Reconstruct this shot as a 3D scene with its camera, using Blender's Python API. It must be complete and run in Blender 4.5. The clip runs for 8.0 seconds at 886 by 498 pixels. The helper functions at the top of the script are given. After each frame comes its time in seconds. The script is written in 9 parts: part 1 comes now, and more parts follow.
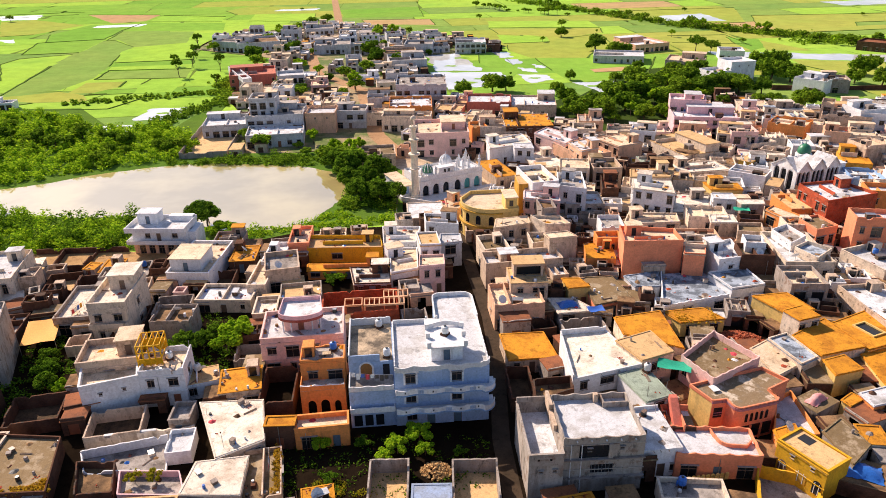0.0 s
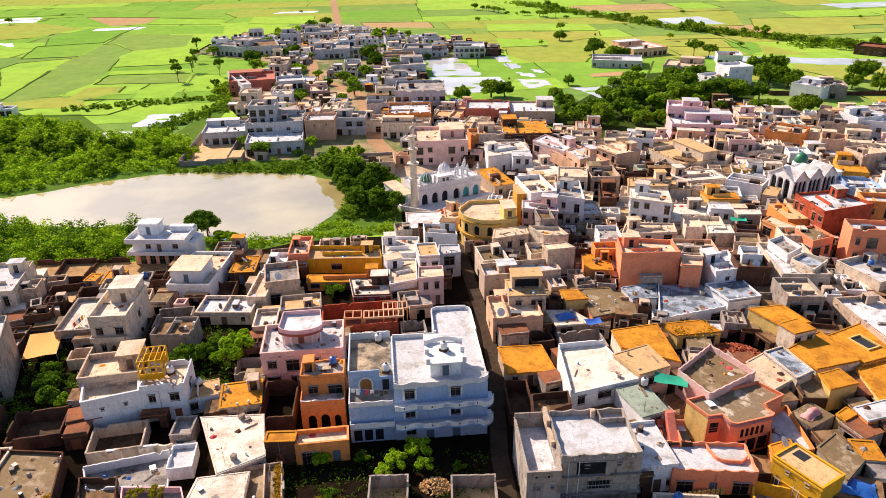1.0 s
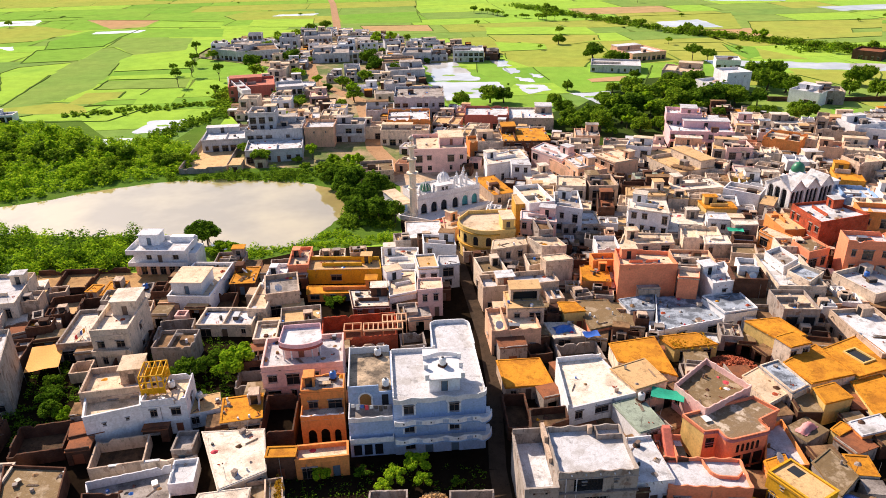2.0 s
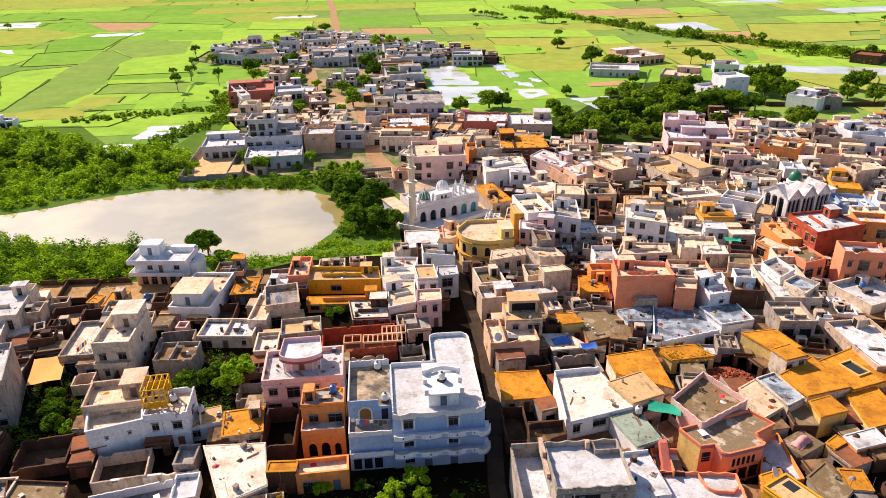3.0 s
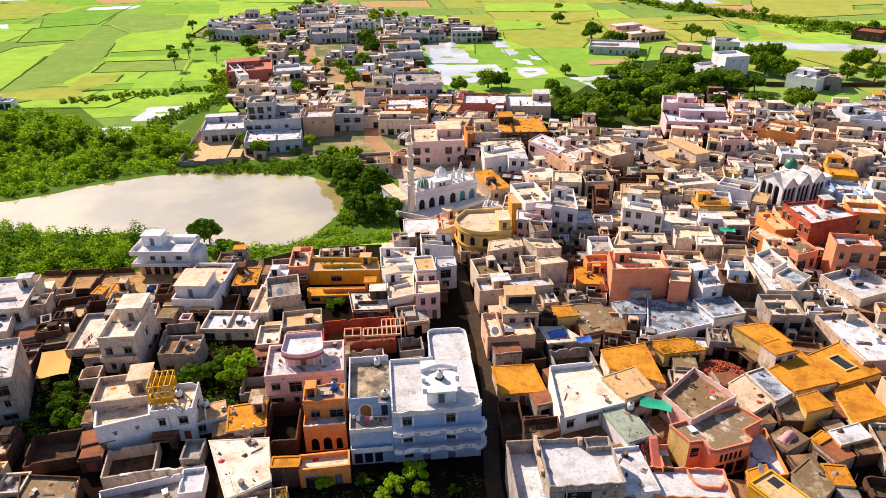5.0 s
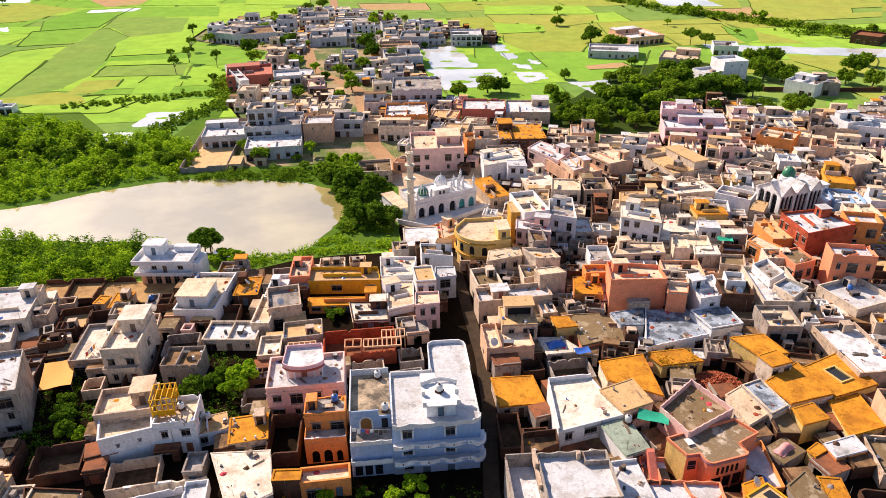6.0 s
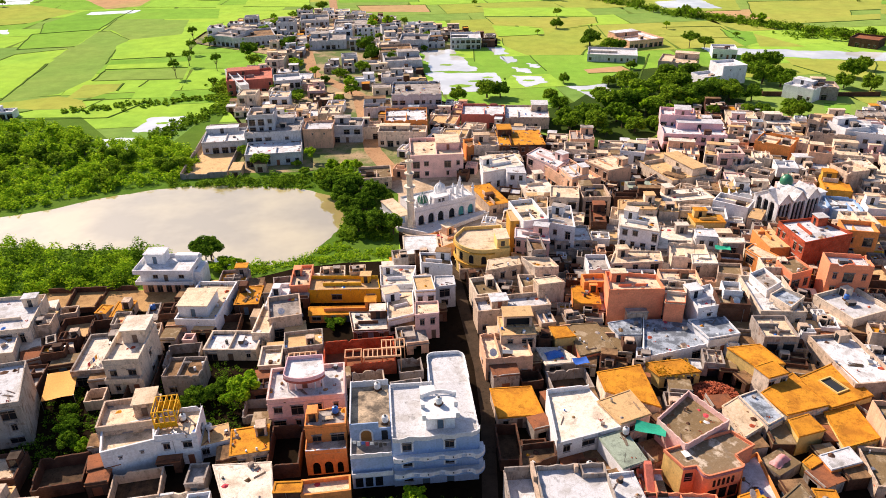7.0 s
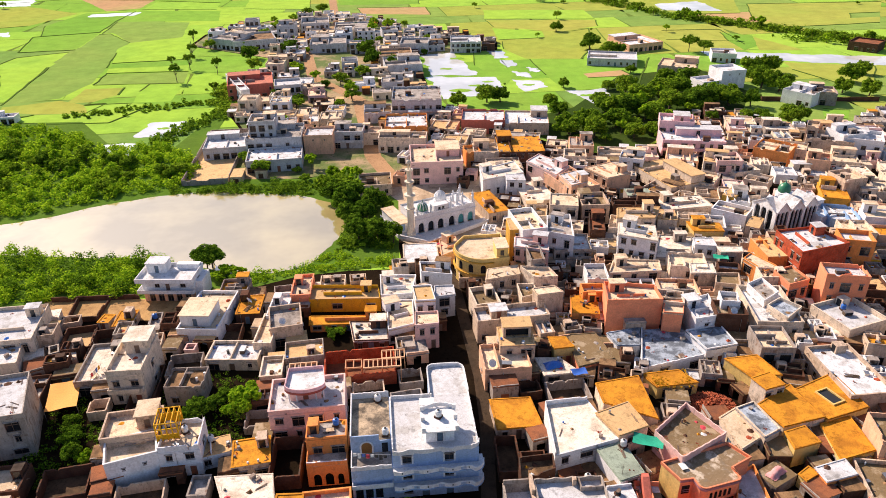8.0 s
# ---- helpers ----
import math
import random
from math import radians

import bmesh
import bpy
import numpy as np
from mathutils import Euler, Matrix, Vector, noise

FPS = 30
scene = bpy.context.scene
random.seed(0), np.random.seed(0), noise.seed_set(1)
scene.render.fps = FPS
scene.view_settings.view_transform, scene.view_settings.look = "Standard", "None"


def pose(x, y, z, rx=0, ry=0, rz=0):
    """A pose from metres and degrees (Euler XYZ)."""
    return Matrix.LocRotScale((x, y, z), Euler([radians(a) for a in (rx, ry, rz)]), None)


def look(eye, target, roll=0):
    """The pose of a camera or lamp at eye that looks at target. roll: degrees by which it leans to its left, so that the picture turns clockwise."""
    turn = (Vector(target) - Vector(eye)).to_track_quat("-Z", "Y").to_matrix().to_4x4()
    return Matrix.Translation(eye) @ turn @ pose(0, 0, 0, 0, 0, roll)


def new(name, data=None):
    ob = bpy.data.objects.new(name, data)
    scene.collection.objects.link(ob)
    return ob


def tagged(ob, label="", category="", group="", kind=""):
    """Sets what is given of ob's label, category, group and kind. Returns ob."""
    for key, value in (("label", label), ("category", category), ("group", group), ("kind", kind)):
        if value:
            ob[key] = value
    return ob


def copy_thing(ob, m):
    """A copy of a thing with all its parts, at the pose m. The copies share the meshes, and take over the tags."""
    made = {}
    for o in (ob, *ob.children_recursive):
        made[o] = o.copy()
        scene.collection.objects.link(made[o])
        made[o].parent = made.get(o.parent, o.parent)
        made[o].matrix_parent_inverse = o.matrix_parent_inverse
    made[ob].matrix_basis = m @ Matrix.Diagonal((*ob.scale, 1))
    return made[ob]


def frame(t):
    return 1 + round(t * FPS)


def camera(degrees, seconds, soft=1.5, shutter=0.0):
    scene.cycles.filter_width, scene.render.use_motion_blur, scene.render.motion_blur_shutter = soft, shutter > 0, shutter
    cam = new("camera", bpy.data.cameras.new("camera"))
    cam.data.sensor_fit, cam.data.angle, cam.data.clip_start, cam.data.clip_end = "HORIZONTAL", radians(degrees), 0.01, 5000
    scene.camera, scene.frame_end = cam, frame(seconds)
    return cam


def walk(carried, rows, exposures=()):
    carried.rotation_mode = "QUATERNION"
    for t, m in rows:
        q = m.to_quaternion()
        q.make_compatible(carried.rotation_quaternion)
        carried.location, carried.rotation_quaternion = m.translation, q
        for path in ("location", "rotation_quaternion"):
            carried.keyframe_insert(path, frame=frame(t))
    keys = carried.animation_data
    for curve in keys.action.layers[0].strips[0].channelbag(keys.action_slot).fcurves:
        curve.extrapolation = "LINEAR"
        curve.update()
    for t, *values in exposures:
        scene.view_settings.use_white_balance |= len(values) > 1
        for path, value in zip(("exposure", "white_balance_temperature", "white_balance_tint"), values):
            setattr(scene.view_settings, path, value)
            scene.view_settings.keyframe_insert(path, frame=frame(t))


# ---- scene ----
cam = camera(64.42, 8.0, soft=0.9)
ROLL = -0.98
# seconds, eye, pitch, yaw
PATH = [
    (0.0, (0.00, 0.00, 68.79), -25.035, 0.000),
    (0.5, (0.10, 0.08, 70.18), -25.082, -0.020),
    (1.0, (0.08, 0.20, 71.56), -25.105, -0.086),
    (1.5, (0.16, 0.28, 72.95), -25.117, -0.106),
    (3.0, (0.29, 0.54, 77.15), -25.253, -0.205),
    (3.5, (0.37, 0.59, 78.50), -25.512, -0.207),
    (3.7, (0.39, 0.59, 79.05), -26.130, -0.203),
    (3.85, (0.40, 0.58, 79.46), -26.840, -0.200),
    (4.0, (0.42, 0.58, 79.88), -27.321, -0.197),
    (4.2, (0.47, 0.61, 80.47), -27.600, -0.198),
    (4.5, (0.55, 0.67, 81.37), -27.720, -0.199),
    (6.0, (0.69, 0.99, 85.51), -27.896, -0.232),
    (6.5, (0.74, 1.10, 86.91), -27.978, -0.236),
    (7.0, (0.79, 1.22, 88.29), -28.040, -0.263),
    (7.5, (0.91, 1.31, 89.66), -28.091, -0.235),
    (8.0, (0.92, 1.43, 91.07), -28.150, -0.243),
]


def aim(eye, pitch, yaw):
    p, w = radians(pitch), radians(yaw)
    ahead = Vector((-math.sin(w) * math.cos(p), math.cos(w) * math.cos(p), math.sin(p)))
    return look(eye, Vector(eye) + ahead, ROLL)


walk(cam, [(t, aim(eye, pitch, yaw)) for t, eye, pitch, yaw in PATH])

# ---- light ----
SUN_AZ, SUN_EL = radians(-45), radians(37)  # from the y axis, and above the ground
to_sun = Vector((math.sin(SUN_AZ) * math.cos(SUN_EL), math.cos(SUN_AZ) * math.cos(SUN_EL), math.sin(SUN_EL)))
world = bpy.data.worlds.new("sky")
scene.world = world
world.use_nodes = True
wn, wl = world.node_tree.nodes, world.node_tree.links
sky = wn.new("ShaderNodeTexSky")
sky.sky_type, sky.sun_disc = "NISHITA", False
sky.sun_elevation, sky.sun_rotation = SUN_EL, SUN_AZ
sky.air_density, sky.dust_density, sky.ozone_density = 1.0, 1.2, 3.0
wn["Background"].inputs["Strength"].default_value = 0.09
wl.new(sky.outputs["Color"], wn["Background"].inputs["Color"])
sun = new("sun", bpy.data.lights.new("sun", "SUN"))
sun.data.energy, sun.data.angle, sun.data.color = 4.6, radians(0.5), (1.0, 0.87, 0.70)
sun.matrix_world = look(to_sun * 300, (0, 0, 0))
scene.view_settings.exposure = 0.63
scene.view_settings.use_white_balance = True
scene.view_settings.white_balance_temperature, scene.view_settings.white_balance_tint = 6680, 18

# ---- materials ----


def nodes_of(name, gloss=0.12):
    m = bpy.data.materials.new(name)
    m.use_nodes = True
    bsdf = m.node_tree.nodes["Principled BSDF"]
    bsdf.inputs["Specular IOR Level"].default_value = gloss
    return m, m.node_tree.nodes, m.node_tree.links, bsdf


def ramp(n, lo, hi, a, b):
    r = n.new("ShaderNodeValToRGB")
    r.color_ramp.elements[0].position, r.color_ramp.elements[1].position = lo, hi
    r.color_ramp.elements[0].color, r.color_ramp.elements[1].color = (*a, 1), (*b, 1)
    return r


def tex(n, l, scale, detail=5.0, rough=0.6, stretch=(1, 1, 1), kind="ShaderNodeTexNoise"):
    """A noise in metres, shifted by a random amount for each object."""
    tc, mp, oi, mul = n.new("ShaderNodeTexCoord"), n.new("ShaderNodeMapping"), n.new("ShaderNodeObjectInfo"), n.new("ShaderNodeMath")
    mul.operation = "MULTIPLY"
    mul.inputs[1].default_value = 97.0
    l.new(oi.outputs["Random"], mul.inputs[0])
    l.new(mul.outputs[0], mp.inputs["Location"])
    mp.inputs["Scale"].default_value = stretch
    l.new(tc.outputs["Object"], mp.inputs["Vector"])
    t = n.new(kind)
    t.inputs["Scale"].default_value = scale
    if kind == "ShaderNodeTexNoise":
        t.inputs["Detail"].default_value, t.inputs["Roughness"].default_value = detail, rough
    l.new(mp.outputs["Vector"], t.inputs["Vector"])
    return t


def mix(n, l, fac, a, b, mode="MIX"):
    m = n.new("ShaderNodeMix")
    m.data_type, m.blend_type = "RGBA", mode
    for sock, v in ((m.inputs[0], fac), (m.inputs[6], a), (m.inputs[7], b)):
        if isinstance(v, (int, float)):
            sock.default_value = v
        elif isinstance(v, tuple):
            sock.default_value = (*v, 1)
        else:
            l.new(v, sock)
    return m.outputs[2]


def bump(n, l, bsdf, height, strength, dist=0.05):
    b = n.new("ShaderNodeBump")
    b.inputs["Strength"].default_value, b.inputs["Distance"].default_value = strength, dist
    l.new(height, b.inputs["Height"])
    l.new(b.outputs["Normal"], bsdf.inputs["Normal"])


def shade(c, k):
    return tuple(min(1, v * k) for v in c)


def plaster(name, c, dirt=0.7, grime=(0.10, 0.072, 0.052), worn=0.0):
    """Painted or bare plaster with blotches, streaks that run down, and fine grain."""
    m, n, l, b = nodes_of(name)
    big, fine = tex(n, l, 0.35, 6), tex(n, l, 3.0, 6)
    streak = tex(n, l, 1.0, 6, 0.65, (0.9, 0.9, 0.2))
    oi = n.new("ShaderNodeObjectInfo")
    hue = ramp(n, 0, 1, shade(c, 0.82), shade(c, 1.08))
    l.new(oi.outputs["Random"], hue.inputs[0])
    r1 = ramp(n, 0.35, 0.7, (0, 0, 0), (1, 1, 1))
    l.new(big.outputs["Fac"], r1.inputs[0])
    col = mix(n, l, r1.outputs[0], hue.outputs[0], shade(c, 0.78))
    r2 = ramp(n, 0.48, 0.66, (0, 0, 0), (dirt, dirt, dirt))
    l.new(streak.outputs["Fac"], r2.inputs[0])
    col = mix(n, l, r2.outputs[0], col, tuple(0.35 * v + 0.65 * g for v, g in zip(c, grime)))
    r3 = ramp(n, 0.3, 0.62, (0.80, 0.78, 0.76), (1, 1, 1))
    l.new(fine.outputs["Fac"], r3.inputs[0])
    col = mix(n, l, 1.0, col, r3.outputs[0], "MULTIPLY")
    if dirt > 0.1:
        # black mould in thin runs and blots
        mould = tex(n, l, 1.0, 8, 0.72, (1.1, 1.1, 0.45))
        amount = min(0.8, dirt)
        r6 = ramp(n, 0.56, 0.64, (0, 0, 0), (amount, amount, amount))
        l.new(mould.outputs["Fac"], r6.inputs[0])
        col = mix(n, l, r6.outputs[0], col, tuple(0.12 * v + 0.03 for v in c))
    if worn:
        # plaster fallen off in patches, with the brick showing
        patch = tex(n, l, 0.55, 8, 0.68)
        r4 = ramp(n, 0.57, 0.61, (0, 0, 0), (worn, worn, worn))
        l.new(patch.outputs["Fac"], r4.inputs[0])
        col = mix(n, l, r4.outputs[0], col, (0.20, 0.115, 0.075))
    l.new(col, b.inputs["Base Color"])
    b.inputs["Roughness"].default_value = 0.85
    bump(n, l, b, fine.outputs["Fac"], 0.4, 0.03)
    return m


def slab(name, c, stain, lo=0.45, hi=0.62, amount=0.8, scale=0.32):
    """A flat roof: one colour worn through in patches to another."""
    m, n, l, b = nodes_of(name)
    big, mid, fine = tex(n, l, scale, 8, 0.62), tex(n, l, 1.4, 8, 0.7), tex(n, l, 6.0, 4)
    r1 = ramp(n, lo, hi, (0, 0, 0), (amount, amount, amount))
    l.new(big.outputs["Fac"], r1.inputs[0])
    r2 = ramp(n, 0.52, 0.72, (0, 0, 0), (0.6, 0.6, 0.6))
    l.new(mid.outputs["Fac"], r2.inputs[0])
    r3 = ramp(n, 0.3, 0.62, (0.80, 0.78, 0.76), (1, 1, 1))
    l.new(fine.outputs["Fac"], r3.inputs[0])
    oi = n.new("ShaderNodeObjectInfo")
    hue = ramp(n, 0, 1, shade(c, 0.85), shade(c, 1.1))
    l.new(oi.outputs["Random"], hue.inputs[0])
    col = mix(n, l, r1.outputs[0], hue.outputs[0], stain)
    col = mix(n, l, r2.outputs[0], col, shade(stain, 0.8))
    col = mix(n, l, 1.0, col, r3.outputs[0], "MULTIPLY")
    spots = tex(n, l, 2.2, 10, 0.75)
    r4 = ramp(n, 0.58, 0.70, (0, 0, 0), (0.7, 0.7, 0.7))
    l.new(spots.outputs["Fac"], r4.inputs[0])
    col = mix(n, l, r4.outputs[0], col, shade(stain, 0.55))
    mould = tex(n, l, 0.55, 12, 0.74)
    r6 = ramp(n, 0.55, 0.63, (0, 0, 0), (0.5, 0.5, 0.5))
    l.new(mould.outputs["Fac"], r6.inputs[0])
    col = mix(n, l, r6.outputs[0], col, shade(stain, 0.3))
    crack = tex(n, l, 0.7, kind="ShaderNodeTexVoronoi")
    crack.feature = "DISTANCE_TO_EDGE"
    r5 = ramp(n, 0.0, 0.035, (0.55, 0.52, 0.5), (1, 1, 1))
    l.new(crack.outputs["Distance"], r5.inputs[0])
    col = mix(n, l, 0.35, col, r5.outputs[0], "MULTIPLY")
    l.new(col, b.inputs["Base Color"])
    b.inputs["Roughness"].default_value = 0.9
    bump(n, l, b, mid.outputs["Fac"], 0.35, 0.06)
    return m


def brickwork(name, c, joint):
    m, n, l, b = nodes_of(name)
    tc, mp = n.new("ShaderNodeTexCoord"), n.new("ShaderNodeMapping")
    sep, comb, add = n.new("ShaderNodeSeparateXYZ"), n.new("ShaderNodeCombineXYZ"), n.new("ShaderNodeMath")
    l.new(tc.outputs["Object"], sep.inputs[0])
    l.new(sep.outputs[0], add.inputs[0])
    l.new(sep.outputs[1], add.inputs[1])
    l.new(add.outputs[0], comb.inputs[0])
    l.new(sep.outputs[2], comb.inputs[1])
    br = n.new("ShaderNodeTexBrick")
    br.inputs["Scale"].default_value = 1.0
    br.inputs["Brick Width"].default_value, br.inputs["Row Height"].default_value, br.inputs["Mortar Size"].default_value = 0.24, 0.085, 0.012
    br.inputs["Color1"].default_value, br.inputs["Color2"].default_value, br.inputs["Mortar"].default_value = (*shade(c, 0.75), 1), (*shade(c, 1.2), 1), (*joint, 1)
    l.new(comb.outputs[0], br.inputs["Vector"])
    big = tex(n, l, 0.5, 7, 0.65)
    r = ramp(n, 0.4, 0.7, (1, 1, 1), (0.45, 0.42, 0.4))
    l.new(big.outputs["Fac"], r.inputs[0])
    col = mix(n, l, 1.0, br.outputs["Color"], r.outputs[0], "MULTIPLY")
    l.new(col, b.inputs["Base Color"])
    b.inputs["Roughness"].default_value = 0.9
    bump(n, l, b, br.outputs["Fac"], -0.5, 0.02)
    return m


def plain(name, c, rough=0.5, metal=0.0):
    m, n, l, b = nodes_of(name, 0.5)
    t = tex(n, l, 4.0, 5)
    r = ramp(n, 0.3, 0.7, shade(c, 0.75), shade(c, 1.1))
    l.new(t.outputs["Fac"], r.inputs[0])
    l.new(r.outputs[0], b.inputs["Base Color"])
    b.inputs["Roughness"].default_value, b.inputs["Metallic"].default_value = rough, metal
    return m


def leafage(name, dark, light):
    """Leaves: the colour changes from leaf clump to leaf clump, and light comes through."""
    m, n, l, b = nodes_of(name, 0.0)
    g, oi = n.new("ShaderNodeNewGeometry"), n.new("ShaderNodeObjectInfo")
    r = ramp(n, 0, 1, dark, light)
    l.new(g.outputs["Random Per Island"], r.inputs[0])
    hue = ramp(n, 0, 1, (0.75, 0.8, 0.7), (1.2, 1.1, 1.0))
    l.new(oi.outputs["Random"], hue.inputs[0])
    col = mix(n, l, 1.0, r.outputs[0], hue.outputs[0], "MULTIPLY")
    l.new(col, b.inputs["Base Color"])
    b.inputs["Roughness"].default_value = 0.65
    tr, ms = n.new("ShaderNodeBsdfTranslucent"), n.new("ShaderNodeMixShader")
    l.new(col, tr.inputs["Color"])
    ms.inputs[0].default_value = 0.48
    l.new(b.outputs[0], ms.inputs[1])
    l.new(tr.outputs[0], ms.inputs[2])
    l.new(ms.outputs[0], n["Material Output"].inputs["Surface"])
    return m


def crop(name, a, b_, c_):
    """A field: rows and patches of growth."""
    m, n, l, b = nodes_of(name, 0.0)
    big, mid, fine = tex(n, l, 0.02, 6, 0.6), tex(n, l, 0.12, 8, 0.7), tex(n, l, 1.5, 4)
    oi = n.new("ShaderNodeObjectInfo")
    hue = ramp(n, 0, 1, a, b_)
    l.new(oi.outputs["Random"], hue.inputs[0])
    r1 = ramp(n, 0.42, 0.72, (0, 0, 0), (0.7, 0.7, 0.7))
    l.new(big.outputs["Fac"], r1.inputs[0])
    r2 = ramp(n, 0.3, 0.75, (0.72, 0.74, 0.7), (1.12, 1.1, 1.05))
    l.new(mid.outputs["Fac"], r2.inputs[0])
    col = mix(n, l, r1.outputs[0], hue.outputs[0], c_)
    col = mix(n, l, 1.0, col, r2.outputs[0], "MULTIPLY")
    l.new(col, b.inputs["Base Color"])
    b.inputs["Roughness"].default_value = 0.8
    b.inputs["Sheen Weight"].default_value, b.inputs["Sheen Roughness"].default_value = 0.10, 0.4
    b.inputs["Sheen Tint"].default_value = (0.95, 0.95, 0.62, 1)
    bump(n, l, b, fine.outputs["Fac"], 0.6, 0.3)
    return m


WALL = {
    "white": plaster("whitewashed_wall", (0.90, 0.90, 0.92), 0.18), "cream": plaster("cream_wall", (0.90, 0.74, 0.58), 0.55, worn=0.4),
    "beige": plaster("beige_wall", (0.74, 0.56, 0.42), 0.65, worn=0.5), "cement": plaster("cement_wall", (0.42, 0.36, 0.32), 0.8, worn=0.65),
    "grey": plaster("grey_wall", (0.52, 0.45, 0.39), 0.8, worn=0.6), "pink": plaster("pink_wall", (0.95, 0.62, 0.56), 0.12),
    "rose": plaster("rose_wall", (0.95, 0.60, 0.62), 0.15), "peach": plaster("peach_wall", (0.90, 0.54, 0.35), 0.4),
    "orange": plaster("orange_wall", (0.95, 0.35, 0.10), 0.35), "coral": plaster("coral_wall", (1.0, 0.34, 0.18), 0.1),
    "straw": plaster("pale_yellow_wall", (0.88, 0.62, 0.22), 0.35), "yellow": plaster("yellow_wall", (0.86, 0.48, 0.03), 0.35), "ochre": plaster("ochre_wall", (0.74, 0.42, 0.07), 0.45),
    "pinkred": plaster("red_pink_wall", (0.70, 0.20, 0.14), 0.4), "brick": brickwork("brick_wall", (0.14, 0.06, 0.035), (0.09, 0.065, 0.05)),
    "redbrick": brickwork("red_brick_wall", (0.58, 0.085, 0.03), (0.34, 0.14, 0.09)), "blue": plaster("pale_blue_wall", (0.32, 0.50, 0.78), 0.35),
    # Cement paled to stand for haze over the far houses.
    "ash": plaster("haze_paled_cement_wall", (0.66, 0.66, 0.68), 0.5),
    "sky": plaster("blue_white_wall", (0.42, 0.56, 0.80), 0.3, (0.2, 0.24, 0.3)),
}
ROOF = {
    "white": slab("limewashed_roof", (0.72, 0.73, 0.76), (0.44, 0.42, 0.40), 0.48, 0.62, 0.75),
    "pale": slab("pale_worn_roof", (0.86, 0.76, 0.64), (0.48, 0.36, 0.25), 0.48, 0.66, 0.7),
    "cream": slab("cream_roof", (0.84, 0.66, 0.47), (0.46, 0.32, 0.19), 0.46, 0.68, 0.7),
    "tan": slab("tan_roof", (0.72, 0.47, 0.23), (0.46, 0.28, 0.13), 0.5, 0.75, 0.6),
    "mud": slab("mud_roof", (0.72, 0.31, 0.03), (0.40, 0.15, 0.02), 0.46, 0.64, 0.8),
}
ROOF.update({
    "cement": slab("cement_roof", (0.48, 0.43, 0.39), (0.16, 0.135, 0.12)), "dirt": slab("earth_roof", (0.34, 0.20, 0.10), (0.09, 0.055, 0.032)),
    "stain": slab("stained_roof", (0.24, 0.165, 0.085), (0.48, 0.38, 0.26), 0.54, 0.62, 0.75), "tin": slab("tin_roof", (0.40, 0.48, 0.38), (0.26, 0.30, 0.24)),
    # Cool: a white roof's shaded blue put into its colour, with worn stains.
    "cool": slab("worn_shade_blue_roof", (0.46, 0.53, 0.62), (0.13, 0.15, 0.18), 0.44, 0.56, 0.9, 0.45), "blue": slab("blue_roof", (0.35, 0.45, 0.65), (0.3, 0.33, 0.38)),
    "brick": slab("brick_dust_roof", (0.35, 0.13, 0.06), (0.18, 0.08, 0.05)), "beige": slab("beige_roof", (0.74, 0.55, 0.37), (0.42, 0.30, 0.19)),
    "pinkred": slab("red_roof", (0.64, 0.22, 0.15), (0.4, 0.17, 0.12)),
})
# Earth darkened to carry the shadow that yard walls cast inside.
SHADED_YARD_FLOOR = slab("shaded_yard_earth", (0.15, 0.09, 0.05), (0.04, 0.027, 0.018), 0.4, 0.62, 0.85, 0.4)
TRIM = plaster("white_trim", (0.90, 0.90, 0.91), 0.22)
SHADE_SLAB = plaster("window_shade_cement", (0.44, 0.40, 0.37), 0.8)
FRAME_WOOD = plain("window_frame_paint", (0.20, 0.13, 0.09), 0.5)
DOOR_PAINT = [plain("door_paint", c, 0.45) for c in ((0.16, 0.10, 0.07), (0.10, 0.16, 0.22), (0.30, 0.10, 0.05))]
# Window panes, and flat dark sheets that stand for shade in doorways and verandahs.
PANE_AND_SHADE = plain("dark_pane_and_shade", (0.018, 0.02, 0.024), 0.12)
STEEL = plain("galvanised_steel", (0.45, 0.46, 0.47), 0.4, 0.8)
# The black also covers roof wells, in place of the shade in them.
TANK = {"blue": plain("blue_plastic", (0.03, 0.16, 0.55), 0.35), "white": plain("white_plastic", (0.75, 0.75, 0.74), 0.4), "black": plain("black_plastic_and_shade", (0.03, 0.03, 0.03), 0.4)}
CLOTH = [plain("cloth", c, 0.9) for c in ((0.6, 0.06, 0.08), (0.75, 0.75, 0.72), (0.08, 0.15, 0.45), (0.75, 0.35, 0.05))]
BARK = plaster("bark", (0.14, 0.10, 0.07), 0.6)
LEAF = [leafage("mango_leaf", (0.022, 0.07, 0.008), (0.21, 0.38, 0.03)), leafage("acacia_leaf", (0.045, 0.12, 0.012), (0.32, 0.50, 0.035)),
        leafage("bright_leaf", (0.09, 0.25, 0.012), (0.46, 0.66, 0.035)), leafage("yellow_leaf", (0.24, 0.24, 0.02), (0.50, 0.42, 0.03))]

# ---- mesh helpers ----


